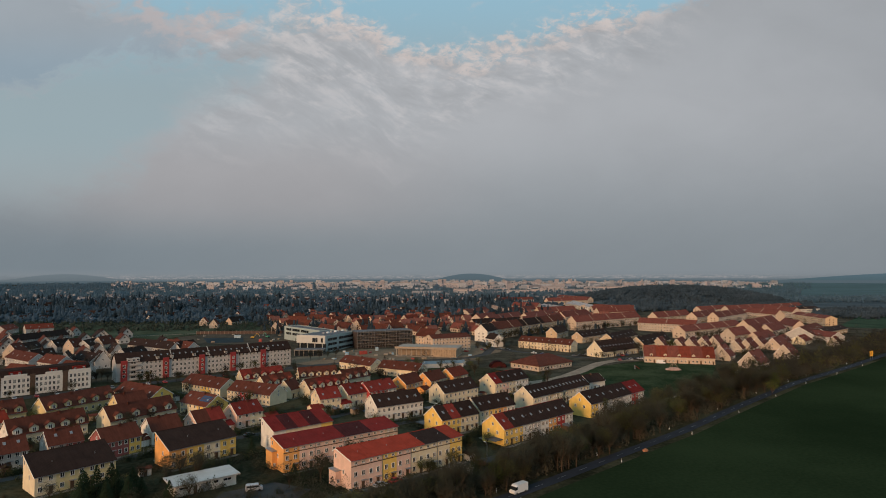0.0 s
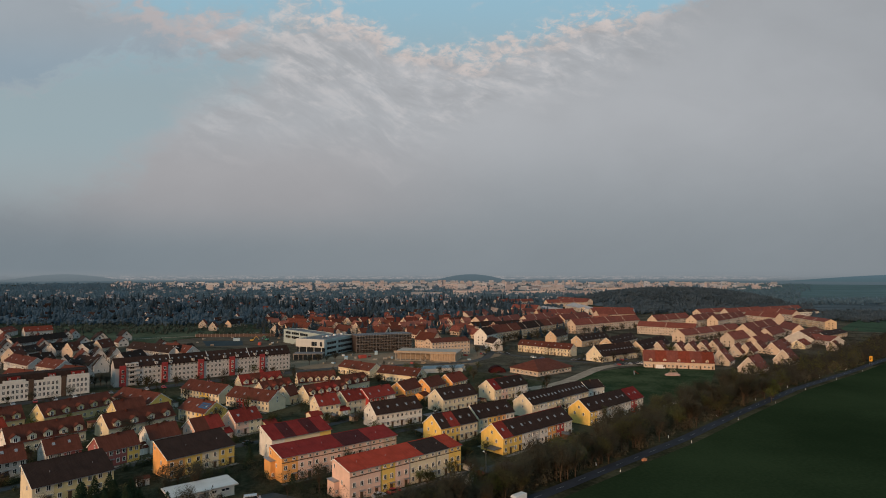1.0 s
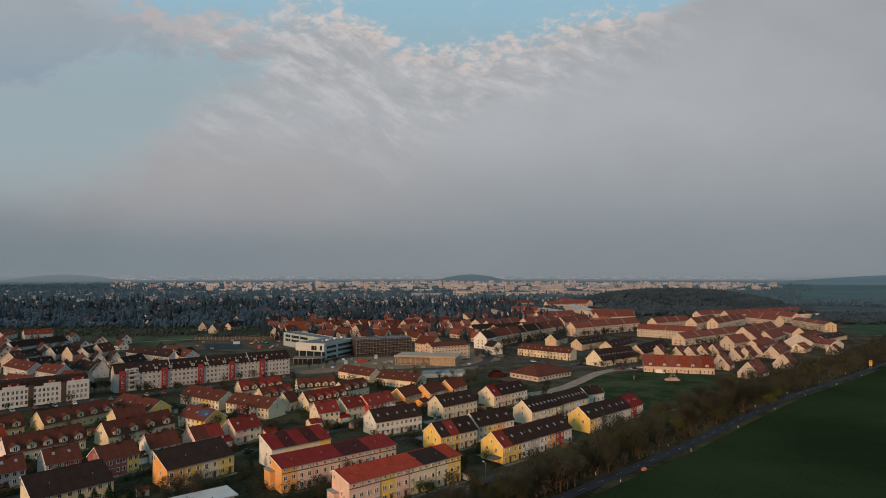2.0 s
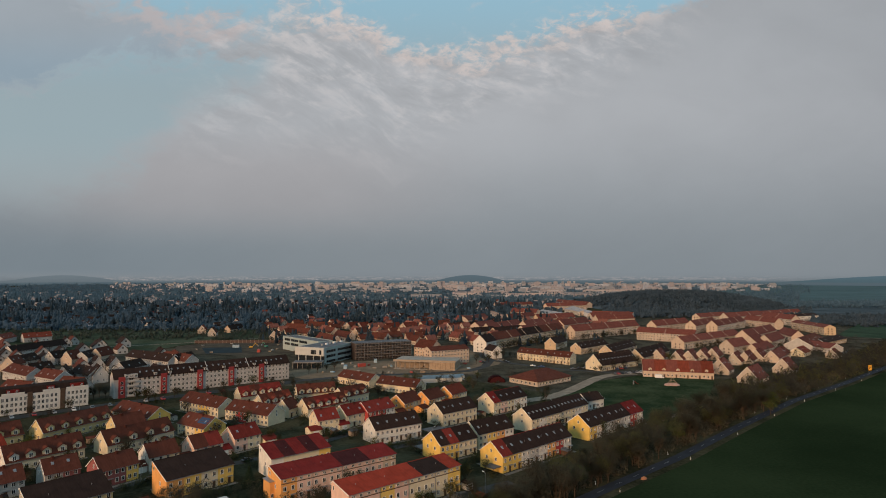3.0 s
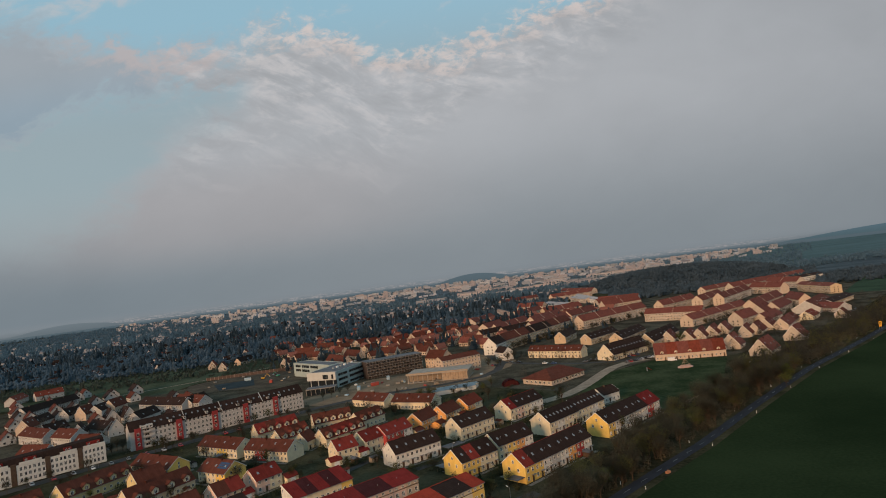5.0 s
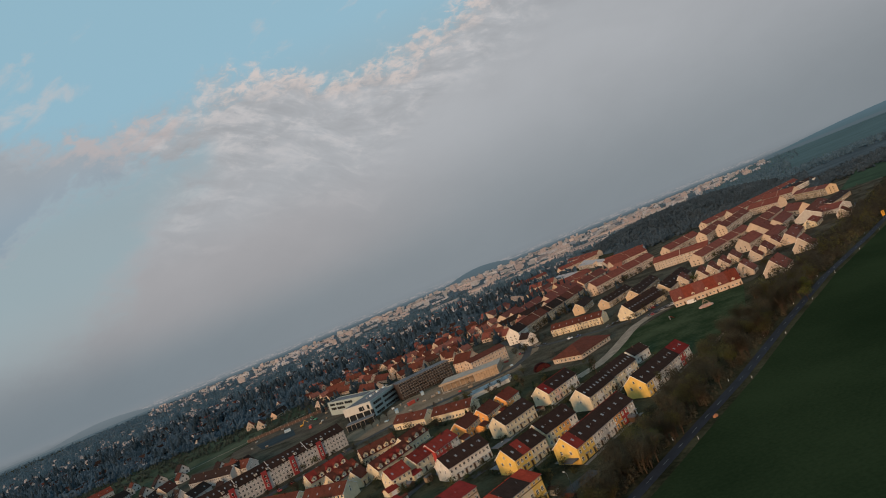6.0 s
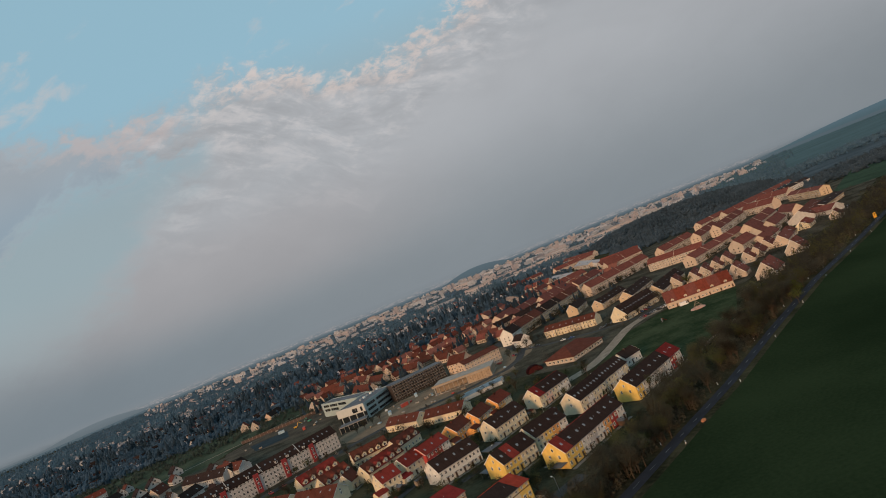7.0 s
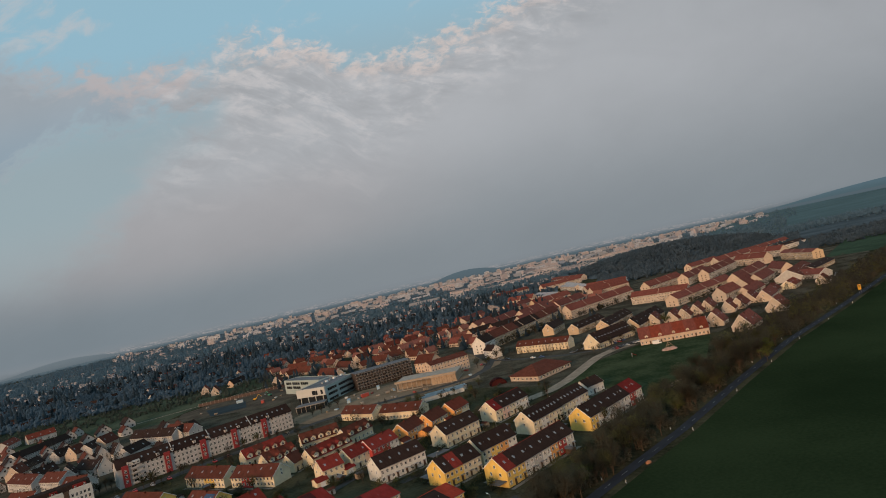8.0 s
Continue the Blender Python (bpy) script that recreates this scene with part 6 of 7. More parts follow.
def school():
    top = thing("school", pose(0, 0, 0), "modern pale flat-roofed school with long window bands", "school")
    bands = [(3 + 0.2, 16, 1.0, 2.8), (19, 42, 1.0, 2.8), (3, 16, 5.0, 6.9), (19, 42, 5.0, 6.9), (3, 16, 8.8, 10.8), (19, 42, 8.8, 10.8)]
    flat_wing(top, pose(-93, 470, 0, 0, 0, 67), 44, 26, -0.2, 12.6, SCHOOL_WALL, bands)
    flat_wing(top, pose(-152, 569, 0, 0, 0, -48), 66, 14, -0.2, 12.2, SCHOOL_WALL, [(4, 14, 5.0, 7.2), (16, 30, 5.0, 7.2), (4, 14, 8.8, 11.0), (16, 30, 8.8, 11.0), (32, 46, 8.8, 11.0)])
    box_wing = flat_wing(top, pose(-117.9, 477.9, 0, 0, 0, -22.6), 27, 2.0, 7.0, 12.75, SCHOOL_WHITE, [(15, 20, 8.0, 11.4), (23, 25, 8.0, 11.4)], "white cantilevered front storey")
    part("glazed_base", boxed(0.5, 1.2, -0.2, 26.4, 2.1, 6.99), PANE, top, "dark glazed ground floor", at=pose(-117.9, 477.9, 0, 0, 0, -22.6))
    for i in range(4):
        part("column", boxed(3 + i * 7, 0.2, 0, 3.5 + i * 7, 0.7, 6.99), SCHOOL_WHITE, top, at=pose(-117.9, 477.9, 0, 0, 0, -22.6))
    for i in range(7):
        part("roof_unit", boxed(0, 0, 0, 2.2, 1.6, 1.3), WHITE_PAINT if i % 2 else GREY_METAL, top, at=pose(-98 + i * 2.2, 489 + i * 5.0, 12.72, 0, 0, 67))
    FOOTPRINTS.extend([(-93, 470, radians(67), 44, 26), (-152, 569, radians(-48), 66, 14), (-117.9, 477.9, radians(-22.6), 27, 14)])


school()


def scaffolded_building():
    length, w, h = 49.0, 15.0, 13.5
    FOOTPRINTS.append((-72, 495, radians(24), length, w))
    top = thing("scaffolded_building", pose(-72, 495, 0, 0, 0, 24), "dark unfinished building wrapped in metal scaffolding", "building shell")
    part("shell", boxed(0, 0, -0.2, length, w, h), material("dark_brickwork", (0.055, 0.040, 0.034), 0.9, 0.3, 0.4, 4, 0.2), top)
    part("roof_slab", boxed(-0.4, -0.4, h + 0.004, length + 0.4, w + 0.4, h + 0.4), BITUMEN, top)
    for s in range(4):
        for i in range(14):
            part("opening", boxed(1.0 + i * 3.4, -0.06, 1 + s * 3.2, 2.9 + i * 3.4, -0.01, 2.9 + s * 3.2), PANE, top)
    for i in range(21):
        part("scaffold_post", boxed(i * 2.45 - 0.06, -1.45, 0, i * 2.45 + 0.06, -1.33, h + 1), GREY_METAL, top)
    for s in range(6):
        part("scaffold_deck", boxed(-0.3, -1.6, 2.0 + s * 2.2, length + 0.3, -0.4, 2.14 + s * 2.2), CONCRETE, top)
        part("scaffold_rail", boxed(-0.3, -1.52, 3.0 + s * 2.2, length + 0.3, -1.46, 3.08 + s * 2.2), GREY_METAL, top)


scaffolded_building()
FORMWORK = material("plywood_formwork", (0.31, 0.23, 0.155), 0.8, 0.2, 0.4, 4, 0.1)


def concrete_shell():
    length, w, h = 46.0, 24.0, 6.7
    FOOTPRINTS.append((-36, 450, radians(-11.5), length, w))
    top = thing("concrete_shell", pose(-36, 450, 0, 0, 0, -11.5), "unfinished flat concrete hall with plywood formwork on site", "building shell")
    part("floor_slab", boxed(-0.5, -0.5, -0.1, length + 0.5, w + 0.5, 0.3), CONCRETE, top)
    # recessed back wall: its shade is put into the darker block colour
    part("back_wall", boxed(0, 6.0, 0.305, 27, w, h - 1.0), material("shaded_blockwork", (0.24, 0.19, 0.14), 0.9, 0.2, 0.4, 4, 0.1), top)
    part("closed_wall", boxed(27.5, 0, 0.305, length, w, h - 1.0), FORMWORK, top, "plywood-clad wall")
    for i in range(8):
        part("column", boxed(0.2 + i * 3.8, 0.1, 0.305, 0.8 + i * 3.8, 0.7, h - 1.0), CONCRETE, top)
    part("roof_slab", boxed(-0.8, -0.8, h - 0.995, length + 0.8, w + 0.8, h - 0.3), CONCRETE, top)
    part("upstand", boxed(-0.8, -0.8, h - 0.295, length + 0.8, -0.4, h + 0.5), FORMWORK, top)
    for i in range(9):
        part("formwork_joint", boxed(29.5 + i * 1.9, -0.05, 0.4, 29.6 + i * 1.9, -0.01, h - 1.1), DARK_WOOD, top)


concrete_shell()


def site_shed(x, y, ang, length, w, h, mat, label):
    FOOTPRINTS.append((x, y, radians(ang), length, w))
    top = thing("site_shed", pose(x, y, 0, 0, 0, ang), label, "shed")
    part("wall", boxed(0, 0, -0.1, length, w, h), WALLS["W"][0], top)
    bm = bmesh.new()
    n = int(length / 1.2)
    prof = [(-0.3 + (length + 0.6) * i / (2 * n), 0.16 if i % 2 else 0.0) for i in range(2 * n + 1)]
    a = [bm.verts.new((px, -0.3, h + 0.004 + pz)) for px, pz in prof]
    b = [bm.verts.new((px, w + 0.3, h + 0.304 + pz)) for px, pz in prof]
    for i in range(len(prof) - 1):
        bm.faces.new((a[i], a[i + 1], b[i + 1], b[i]))
    bmesh.ops.solidify(bm, geom=bm.faces[:], thickness=-0.05)
    part("roof", bm, mat, top)


BLUE_SHEET = material("pale_blue_sheet", (0.30, 0.40, 0.46), 0.5, 0.15, 0.3, 4, 0.05)
site_shed(-16, 390, 14, 30, 5, 2.6, BLUE_SHEET, "low site shed under pale blue corrugated sheet")
site_shed(-12, 397, 14, 28, 5, 2.6, BLUE_SHEET, "low site shed under pale blue corrugated sheet")


def pavilion(x, y, ang, length, w, h):
    FOOTPRINTS.append((x, y, radians(ang), length, w))
    top = thing("pavilion", pose(x, y, 0, 0, 0, ang), "low dark glazed pavilion under a flat grey roof", "pavilion")
    part("glazing", boxed(0.8, 0.8, -0.1, length - 0.8, w - 0.8, h), PANE, top, "dark glazed wall")
    part("roof_slab", boxed(0, 0, h + 0.004, length, w, h + 0.5), CONCRETE, top, "pale concrete roof edge")
    part("roof_deck", boxed(0.3, 0.3, h + 0.504, length - 0.3, w - 0.3, h + 0.6), BITUMEN, top)
    for i in range(7):
        for py in (0.15, w - 0.45):
            part("column", boxed(0.2 + i * (length - 0.7) / 6, py, 0, 0.5 + i * (length - 0.7) / 6, py + 0.3, h), CONCRETE, top)


pavilion(-113, 450, 2, 22, 11, 4.2)

# ---- kindergarten with a hipped roof ----


def hipped(x, y, ang, length, w, h, rise, roof_mat, label):
    FOOTPRINTS.append((x, y, radians(ang), length, w))
    top = thing("kindergarten", pose(x, y, 0, 0, 0, ang), label, "kindergarten")
    part("wall", boxed(0, 0, -0.2, length, w, h), WALLS["I"][0], top)
    bm = bmesh.new()
    e, r = 0.9, w * 0.42
    base = [bm.verts.new(p) for p in ((-e, -e, h), (length + e, -e, h), (length + e, w + e, h), (-e, w + e, h))]
    rim = [bm.verts.new((v.co.x, v.co.y, h + 0.2)) for v in base]
    ridge = [bm.verts.new((r, w / 2, h + rise)), bm.verts.new((length - r, w / 2, h + rise))]
    bm.faces.new(list(reversed(base)))
    for i in range(4):
        j = (i + 1) % 4
        bm.faces.new((base[i], base[j], rim[j], rim[i]))
    for f in ((rim[0], rim[1], ridge[1], ridge[0]), (rim[1], rim[2], ridge[1]), (rim[2], rim[3], ridge[0], ridge[1]), (rim[3], rim[0], ridge[0])):
        bm.faces.new(f)
    part("roof", bm, roof_mat, top)
    grid_windows(top, 1, length - 1, 1, 0.9, 3.2, 1.8, 1.5)
    for i in range(6):
        add_window(top, pose(0, 2.5 + i * 3.6, 0.9, 0, 0, -90), 1.6, 1.5)


hipped(60, 376.6, 41, 34, 24, 3.2, 5.4, ROOFS["B"][0], "low ivory kindergarten with a broad red-brown hipped roof")

# red arched play hut
hut = thing("play_hut", pose(31, 392, 0, 0, 0, 8), "red arched wooden play hut on the grass", "hut")
arc = [(5.2 - 5.2 * math.cos(math.pi * i / 10), 3.9 * math.sin(math.pi * i / 10)) for i in range(11)]
bm = bmesh.new()
for yy in (0, 5):
    bm.faces.new([bm.verts.new((px, yy, pz)) for px, pz in arc])
part("gable_wall", bm, ROOFS["N"][0], hut)
bm = bmesh.new()
a = [bm.verts.new((px * 1.06 - 0.3, -0.5, pz * 1.06 + 0.1)) for px, pz in arc]
b = [bm.verts.new((px * 1.06 - 0.3, 5.5, pz * 1.06 + 0.1)) for px, pz in arc]
for i in range(10):
    bm.faces.new((a[i], a[i + 1], b[i + 1], b[i]))
bmesh.ops.solidify(bm, geom=bm.faces[:], thickness=0.15)
part("roof", bm, ROOFS["N"][0], hut)

# ---- low white garage building ----


def garages():
    length, w, h = 17.0, 8.0, 3.0
    FOOTPRINTS.append((-74.2, 165.8, radians(39), length, w))
    top = thing("garage_building", pose(-74.2, 165.8, 0, 0, 0, 39), "low white garage building with a flat pale roof", "garage")
    part("wall", boxed(0, 0, -0.2, length, w, h), WALLS["W"][0], top)
    part("roof", boxed(-0.9, -0.9, h + 0.004, length + 0.9, w + 0.9, h + 0.35), material("pale_roof_sheet", (0.46, 0.45, 0.43), 0.6, 0.12, 0.3, 3, 0.05), top)
    part("garage_door", boxed(7.0, -0.07, 0, 9.6, -0.005, 2.3), GREY_METAL, top)
    part("door", boxed(5.0, -0.07, 0, 6.0, -0.005, 2.2), DARK_WOOD, top)
    for px, wd in ((2.4, 2.6), (11.2, 1.4), (14.4, 2.4)):
        add_window(top, pose(px, 0, 1.7), wd, 0.8)


garages()

# ---- streets, lawns and site ----
STREETS = [
    ("street", [(-75, 128), (-40, 156), (-19, 172.5), (6, 193), (24, 205)], 5.5, ASPHALT, "narrow asphalt street before the terraced houses"),
    ("street", [(-20, 246), (5, 263), (18, 274), (34, 292)], 4.5, ASPHALT, "narrow asphalt lane between the terraced rows"),
    ("street", [(-240, 268), (-205, 305), (-180, 328), (-150, 353), (-118, 378), (-98, 396)], 9.0, ASPHALT, "asphalt street with parked cars by the grey block"),
    ("street", [(26, 590), (34, 530), (40, 495), (33, 462), (20, 440), (-10, 428), (-60, 420), (-98, 398)], 7.0, ASPHALT, "curving asphalt street round the building site"),
    ("street", [(40, 495), (64, 468), (92, 445), (120, 434), (150, 440)], 6.0, ASPHALT, "asphalt street past the kindergarten"),
    ("footpath", [(138, 428), (122, 424), (108, 412), (97, 396), (86, 378), (74, 360), (62, 346), (46, 336)], 8.0, SAND, "broad pale grey path curving past the lawn"),
    ("footpath", [(100, 285), (112, 297), (128, 312), (143, 323)], 2.6, SAND, "pale sandy path along the trees"),
    ("street", [(-135, 178), (-110, 200), (-92, 214), (-70, 232), (-48, 258), (-25, 288)], 4.5, ASPHALT, "asphalt lane between the gabled houses"),
    ("street", [(-190, 222), (-160, 236), (-140, 252), (-112, 275), (-92, 305)], 4.5, ASPHALT, "asphalt lane between the dormered houses"),
]
for i, (nm, pts, wd, mt, text) in enumerate(STREETS):
    tagged(new(nm, mesh_of(nm, ribbon(bmesh.new(), pts, wd, 0.06 + 0.004 * i), mt)), text, "street" if nm == "street" else "path", kind="structure")
sheet("building_site", [(-108, 418), (-92, 404), (-58, 408), (-14, 414), (26, 428), (26, 470), (8, 480), (-30, 490), (-68, 492), (-88, 468), (-112, 440)], 0.03, EARTH, "bare sandy earth of the building site", "building site")
# brown trodden ground, its colour also lightened for distance haze
sheet("estate_ground", [(-120, 372), (-40, 404), (20, 400), (60, 360), (74, 352), (102, 398), (142, 424), (190, 404), (330, 500), (480, 650), (640, 900), (330, 1150), (80, 1000), (-60, 640), (-300, 560), (-420, 560), (-420, 420), (-230, 330)], 0.02, material("hazed_trodden_verge", (0.046, 0.043, 0.031), 0.95, 0.35, 0.05, 0.6, 0.3, other=(0.082, 0.070, 0.052), spec=0.0), "brownish verges and yards of the farther estate, haze-lightened", "ground")
sheet("site_apron", [(22, 445), (44, 470), (52, 500), (40, 540), (24, 560), (10, 520), (8, 480), (26, 470)], 0.035, EARTH, "bare sandy ground beside the site road", "building site")
sheet("parking_area", [(-66, 158), (-42, 160), (-38, 172), (-50, 178), (-62, 170)], 0.045, ASPHALT, "grey asphalt parking area by the garages", "parking area")
sheet("park_lawn", [(72, 352), (100, 396), (140, 420), (182, 400), (142, 322), (98, 290)], 0.03, LAWN, "dark green lawn of the small park", "lawn")

# road markings and roadside posts
for i in range(60):
    s = 120 + i * 11.0
    p, n = road_point(s)
    q, _ = road_point(s + 4)
    tagged(new("road_marking", mesh_of("centre_dash", ribbon(bmesh.new(), [tuple(p), tuple(q)], 0.10, 0.106), GREY_METAL)), "white dash on the middle of the road", "road marking", kind="structure")
post = thing("roadside_post", pose(0, 0, -5), "white roadside marker post with black band", "marker post", "roadside posts")
part("post", boxed(-0.08, -0.06, 0, 0.08, 0.06, 1.1), WHITE_PAINT, post)
part("band", boxed(-0.085, -0.065, 0.78, 0.085, 0.065, 0.95), PANE, post)
for i, s in enumerate(range(180, 620, 50)):
    p, n = road_point(s)
    for off in (-4.6, 4.6):
        m = pose(p.x + n.x * off, p.y + n.y * off, 0, 0, 0, 40)
        if i == 0 and off < 0:
            post.matrix_basis = m
        else:
            copy_thing(post, m)

# ---- vehicles ----
CAR_PAINTS = {n: material(n + "_car_paint", c, 0.3, 0.04, 1, 8, 0, spec=0.6) for n, c in (("silver", (0.38, 0.39, 0.41)), ("red", (0.36, 0.03, 0.03)), ("black", (0.015, 0.016, 0.02)), ("white", (0.70, 0.70, 0.69)), ("blue", (0.03, 0.06, 0.16)), ("grey", (0.12, 0.125, 0.13)))}
TYRE = material("tyre_rubber", (0.02, 0.02, 0.02), 0.9, 0.2, 1, 8, 0.1)


def hull(prof, half, inset=0.0, z_inset=None):
    """A body drawn across from a side profile in (x, z); the upper points lean in."""
    bm = bmesh.new()
    a, b = [], []
    for px, pz in prof:
        d = half - (inset if z_inset is not None and pz > z_inset else 0)
        a.append(bm.verts.new((px, -d, pz)))
        b.append(bm.verts.new((px, d, pz)))
    bm.faces.new(a)
    bm.faces.new(list(reversed(b)))
    n = len(prof)
    for i in range(n):
        j = (i + 1) % n
        bm.faces.new((a[j], a[i], b[i], b[j]))
    bmesh.ops.recalc_face_normals(bm, faces=bm.faces)
    return bm


def wheel(r):
    bm = bmesh.new()
    bmesh.ops.create_cone(bm, cap_ends=True, segments=14, radius1=r, radius2=r, depth=0.22, matrix=Matrix.Rotation(radians(90), 4, "X"))
    return bm


CAR_MESH = {
    "wheel": mesh_of("wheel", wheel(0.32), TYRE),
    "glass": mesh_of("windows", hull([(-1.5, 0.86), (1.05, 0.86), (0.45, 1.36), (-1.15, 1.38)], 0.80, 0.14, 1.0), PANE),
    "van_glass": mesh_of("windscreen", hull([(1.5, 1.32), (2.50, 1.32), (2.09, 2.12), (1.5, 2.12)], 1.0, 0.0), PANE),
}
CAR_BODY, VAN_BODY = {}, {}
for n, mt in CAR_PAINTS.items():
    bm = hull([(-2.05, 0.28), (2.05, 0.28), (2.1, 0.62), (1.9, 0.80), (1.05, 0.90), (-1.7, 0.92), (-2.08, 0.80)], 0.88)
    CAR_BODY[n] = mesh_of("body", bm, mt)
    bm = hull([(0.35, 1.37), (-1.05, 1.39), (-1.0, 1.46), (0.3, 1.44)], 0.66)
    CAR_BODY[n + "_top"] = mesh_of("roof_panel", bm, mt)
bm = hull([(-2.9, 0.35), (2.75, 0.35), (2.9, 0.95), (2.45, 1.30), (2.0, 2.15), (1.4, 2.55), (-2.85, 2.55)], 0.98)
VAN_BODY["white"] = mesh_of("body", bm, CAR_PAINTS["white"])
bm = hull([(-2.3, 0.3), (2.3, 0.3), (2.4, 0.8), (2.2, 1.05), (1.75, 1.2), (1.2, 1.85), (-2.2, 1.85), (-2.35, 1.1)], 0.92)
VAN_BODY["silver"] = mesh_of("body", bm, CAR_PAINTS["silver"])


def car(colour, x, y, ang):
    top = thing("car", pose(x, y, 0.1, 0, 0, ang), "%s passenger car parked on asphalt" % colour, "car", "parked cars")
    part("body", CAR_BODY[colour], None, top)
    part("windows", CAR_MESH["glass"], None, top, "dark car glass")
    part("roof_panel", CAR_BODY[colour + "_top"], None, top)
    for wx in (-1.3, 1.3):
        for wy in (-0.8, 0.8):
            part("wheel", CAR_MESH["wheel"], None, top, at=pose(wx, wy, 0.32))


def van(x, y, ang, label, colour="white"):
    top = thing("van", pose(x, y, 0.1, 0, 0, ang), label, "van")
    part("body", VAN_BODY[colour], None, top)
    if colour == "white":
        part("windscreen", CAR_MESH["van_glass"], None, top, "dark windscreen")
    else:
        part("side_window", hull([(-2.1, 1.15), (1.55, 1.15), (1.1, 1.7), (-2.0, 1.7)], 0.935), PANE, top, "dark side glass")
        part("windscreen", hull([(1.40, 1.25), (1.77, 1.25), (1.28, 1.8), (1.1, 1.8)], 0.80), PANE, top, "dark windscreen")
    for wx in (-1.8, 1.8) if colour == "white" else (-1.45, 1.45):
        for wy in (-0.9, 0.9):
            part("wheel", CAR_MESH["wheel"], None, top, at=pose(wx, wy, 0.36))


van(20.9, 169.2, 221, "white high-roofed delivery van on the country road")
car("black", -25.0, 168.3, 40), car("silver", -18.5, 174.2, 40), car("red", -14.4, 177.6, 40), car("grey", 3.5, 192.5, 40)
van(-54, 171, 20, "silver passenger van parked by the garages", "silver")
van(148.5, 408.5, -15, "white van parked before the red-roofed row")
rng = random.Random(77)
colours = ["silver", "grey", "black", "white", "blue", "silver", "grey", "black", "red"]
for i in range(16):
    t = i / 15
    x, y = -212 + t * 100, 296 + t * 82
    if rng.random() < 0.85:
        car(rng.choice(colours), x + rng.uniform(-0.4, 0.4), y + rng.uniform(-0.4, 0.4), 38.6 - 90 + rng.uniform(-4, 4))
for i in range(9):
    car(rng.choice(colours), 122 + i * 3.0, 424 + i * 1.1, 100 + rng.uniform(-5, 5))
for x, y, a in ((28, 500, 70), (33, 482, 75), (46, 488, -40), (52, 482, -40), (70, 462, -38), (76, 457, -38), (12, 265, 40), (25, 279, 42), (-33, 272, 50), (30, 205, 42), (-100, 207, 42), (-82, 222, 45), (-128, 262, 50), (344, 520, 40), (352, 528, 40), (360, 534, 40), (366, 541, 40), (372, 548, 40), (31, 484, 80), (37, 499, 75), (98, 447, 20), (103, 449, 20), (108, 451, 15), (130, 446, 100), (134, 448, 100), (138, 451, 100), (-34, 268, 40), (-4, 250, 40), (8, 259, 42), (-58, 243, 50), (-74, 228, 45), (37, 262, 43), (-150, 229, 30), (-122, 262, 50)):
    car(rng.choice(colours), x, y, a)
cv = thing("caravan", pose(177, 362, 0, 0, 0, 60), "white caravan parked among the trees", "caravan")
part("body", hull([(-2.4, 0.5), (2.3, 0.5), (2.6, 1.4), (2.3, 2.6), (-2.3, 2.6), (-2.6, 1.5)], 1.05), CAR_PAINTS["white"], cv)
part("window", boxed(-0.9, -1.08, 1.4, 0.9, -1.055, 2.1), PANE, cv)
for wy in (-0.9, 0.9):
    part("wheel", CAR_MESH["wheel"], None, cv, at=pose(0, wy, 0.32))

# ---- road sign, playground, garden sheds ----
SIGN_ORANGE = material("orange_sign_sheet", (0.85, 0.42, 0.04), 0.5, 0.05, 0.5, 4, 0)
sign = thing("road_sign", pose(306.5, 428, 0, 0, 0, 18), "large orange road sign on two posts", "road sign")
part("panel", boxed(-1.5, -0.06, 2.3, 1.5, 0.06, 6.0), SIGN_ORANGE, sign)
for px in (-1.0, 1.0):
    part("post", boxed(px - 0.07, 0.062, 0, px + 0.07, 0.2, 5.6), GREY_METAL, sign)
for i, z0 in enumerate((5.1, 4.3, 3.5)):
    part("text_bar", boxed(-1.1, -0.075, z0, 1.1 - 0.5 * i, -0.062, z0 + 0.3), PANE, sign)

rng = random.Random(9)
bm = bmesh.new()
bmesh.ops.create_icosphere(bm, subdivisions=3, radius=1)
for v in bm.verts:
    v.co = Vector((v.co.x * 5, v.co.y * 3, max(-0.1, v.co.z) * 1.5)) + Vector((0, 0, 0.5 * noise.noise(v.co * 2.3)))
mound = new("play_mound", mesh_of("play_mound", bm, material("pinkish_sand", (0.40, 0.25, 0.20), 0.9, 0.25, 0.5, 4, 0.3)))
mound.matrix_basis = pose(147, 383, 0)
tagged(mound, "pinkish sand mound of the playground", "sand mound")
fr = thing("climbing_frame", pose(147, 383, 1.2), "wooden climbing frame with ropes on a sand mound", "climbing frame")
for a, b in (((-3, -1, 0), (0, 0, 4)), ((3, -1, 0), (0, 0, 4)), ((0, 2, 0), (0, 0, 4)), ((-3, -1, 0.6), (3, -1, 0.6)), ((-1.5, -0.5, 2), (1.5, -0.5, 2))):
    bm = bmesh.new()
    limb(bm, a, b, 0.12, 0.1, 6)
    part("pole", bm, FORMWORK, fr)
bm = bmesh.new()
extrude_profile(bm, [(0, 0), (0.3, 0), (4.2, 2.2), (4.0, 2.4)], -0.5, 0.5)
sl = thing("slide", pose(127, 388, 0, 0, 0, 120), "orange-red playground slide on the lawn", "slide")
part("chute", bm, ROOFS["O"][0], sl)
part("ladder", boxed(-0.4, 4.1, 0, 0.4, 4.3, 2.4), GREY_METAL, sl)


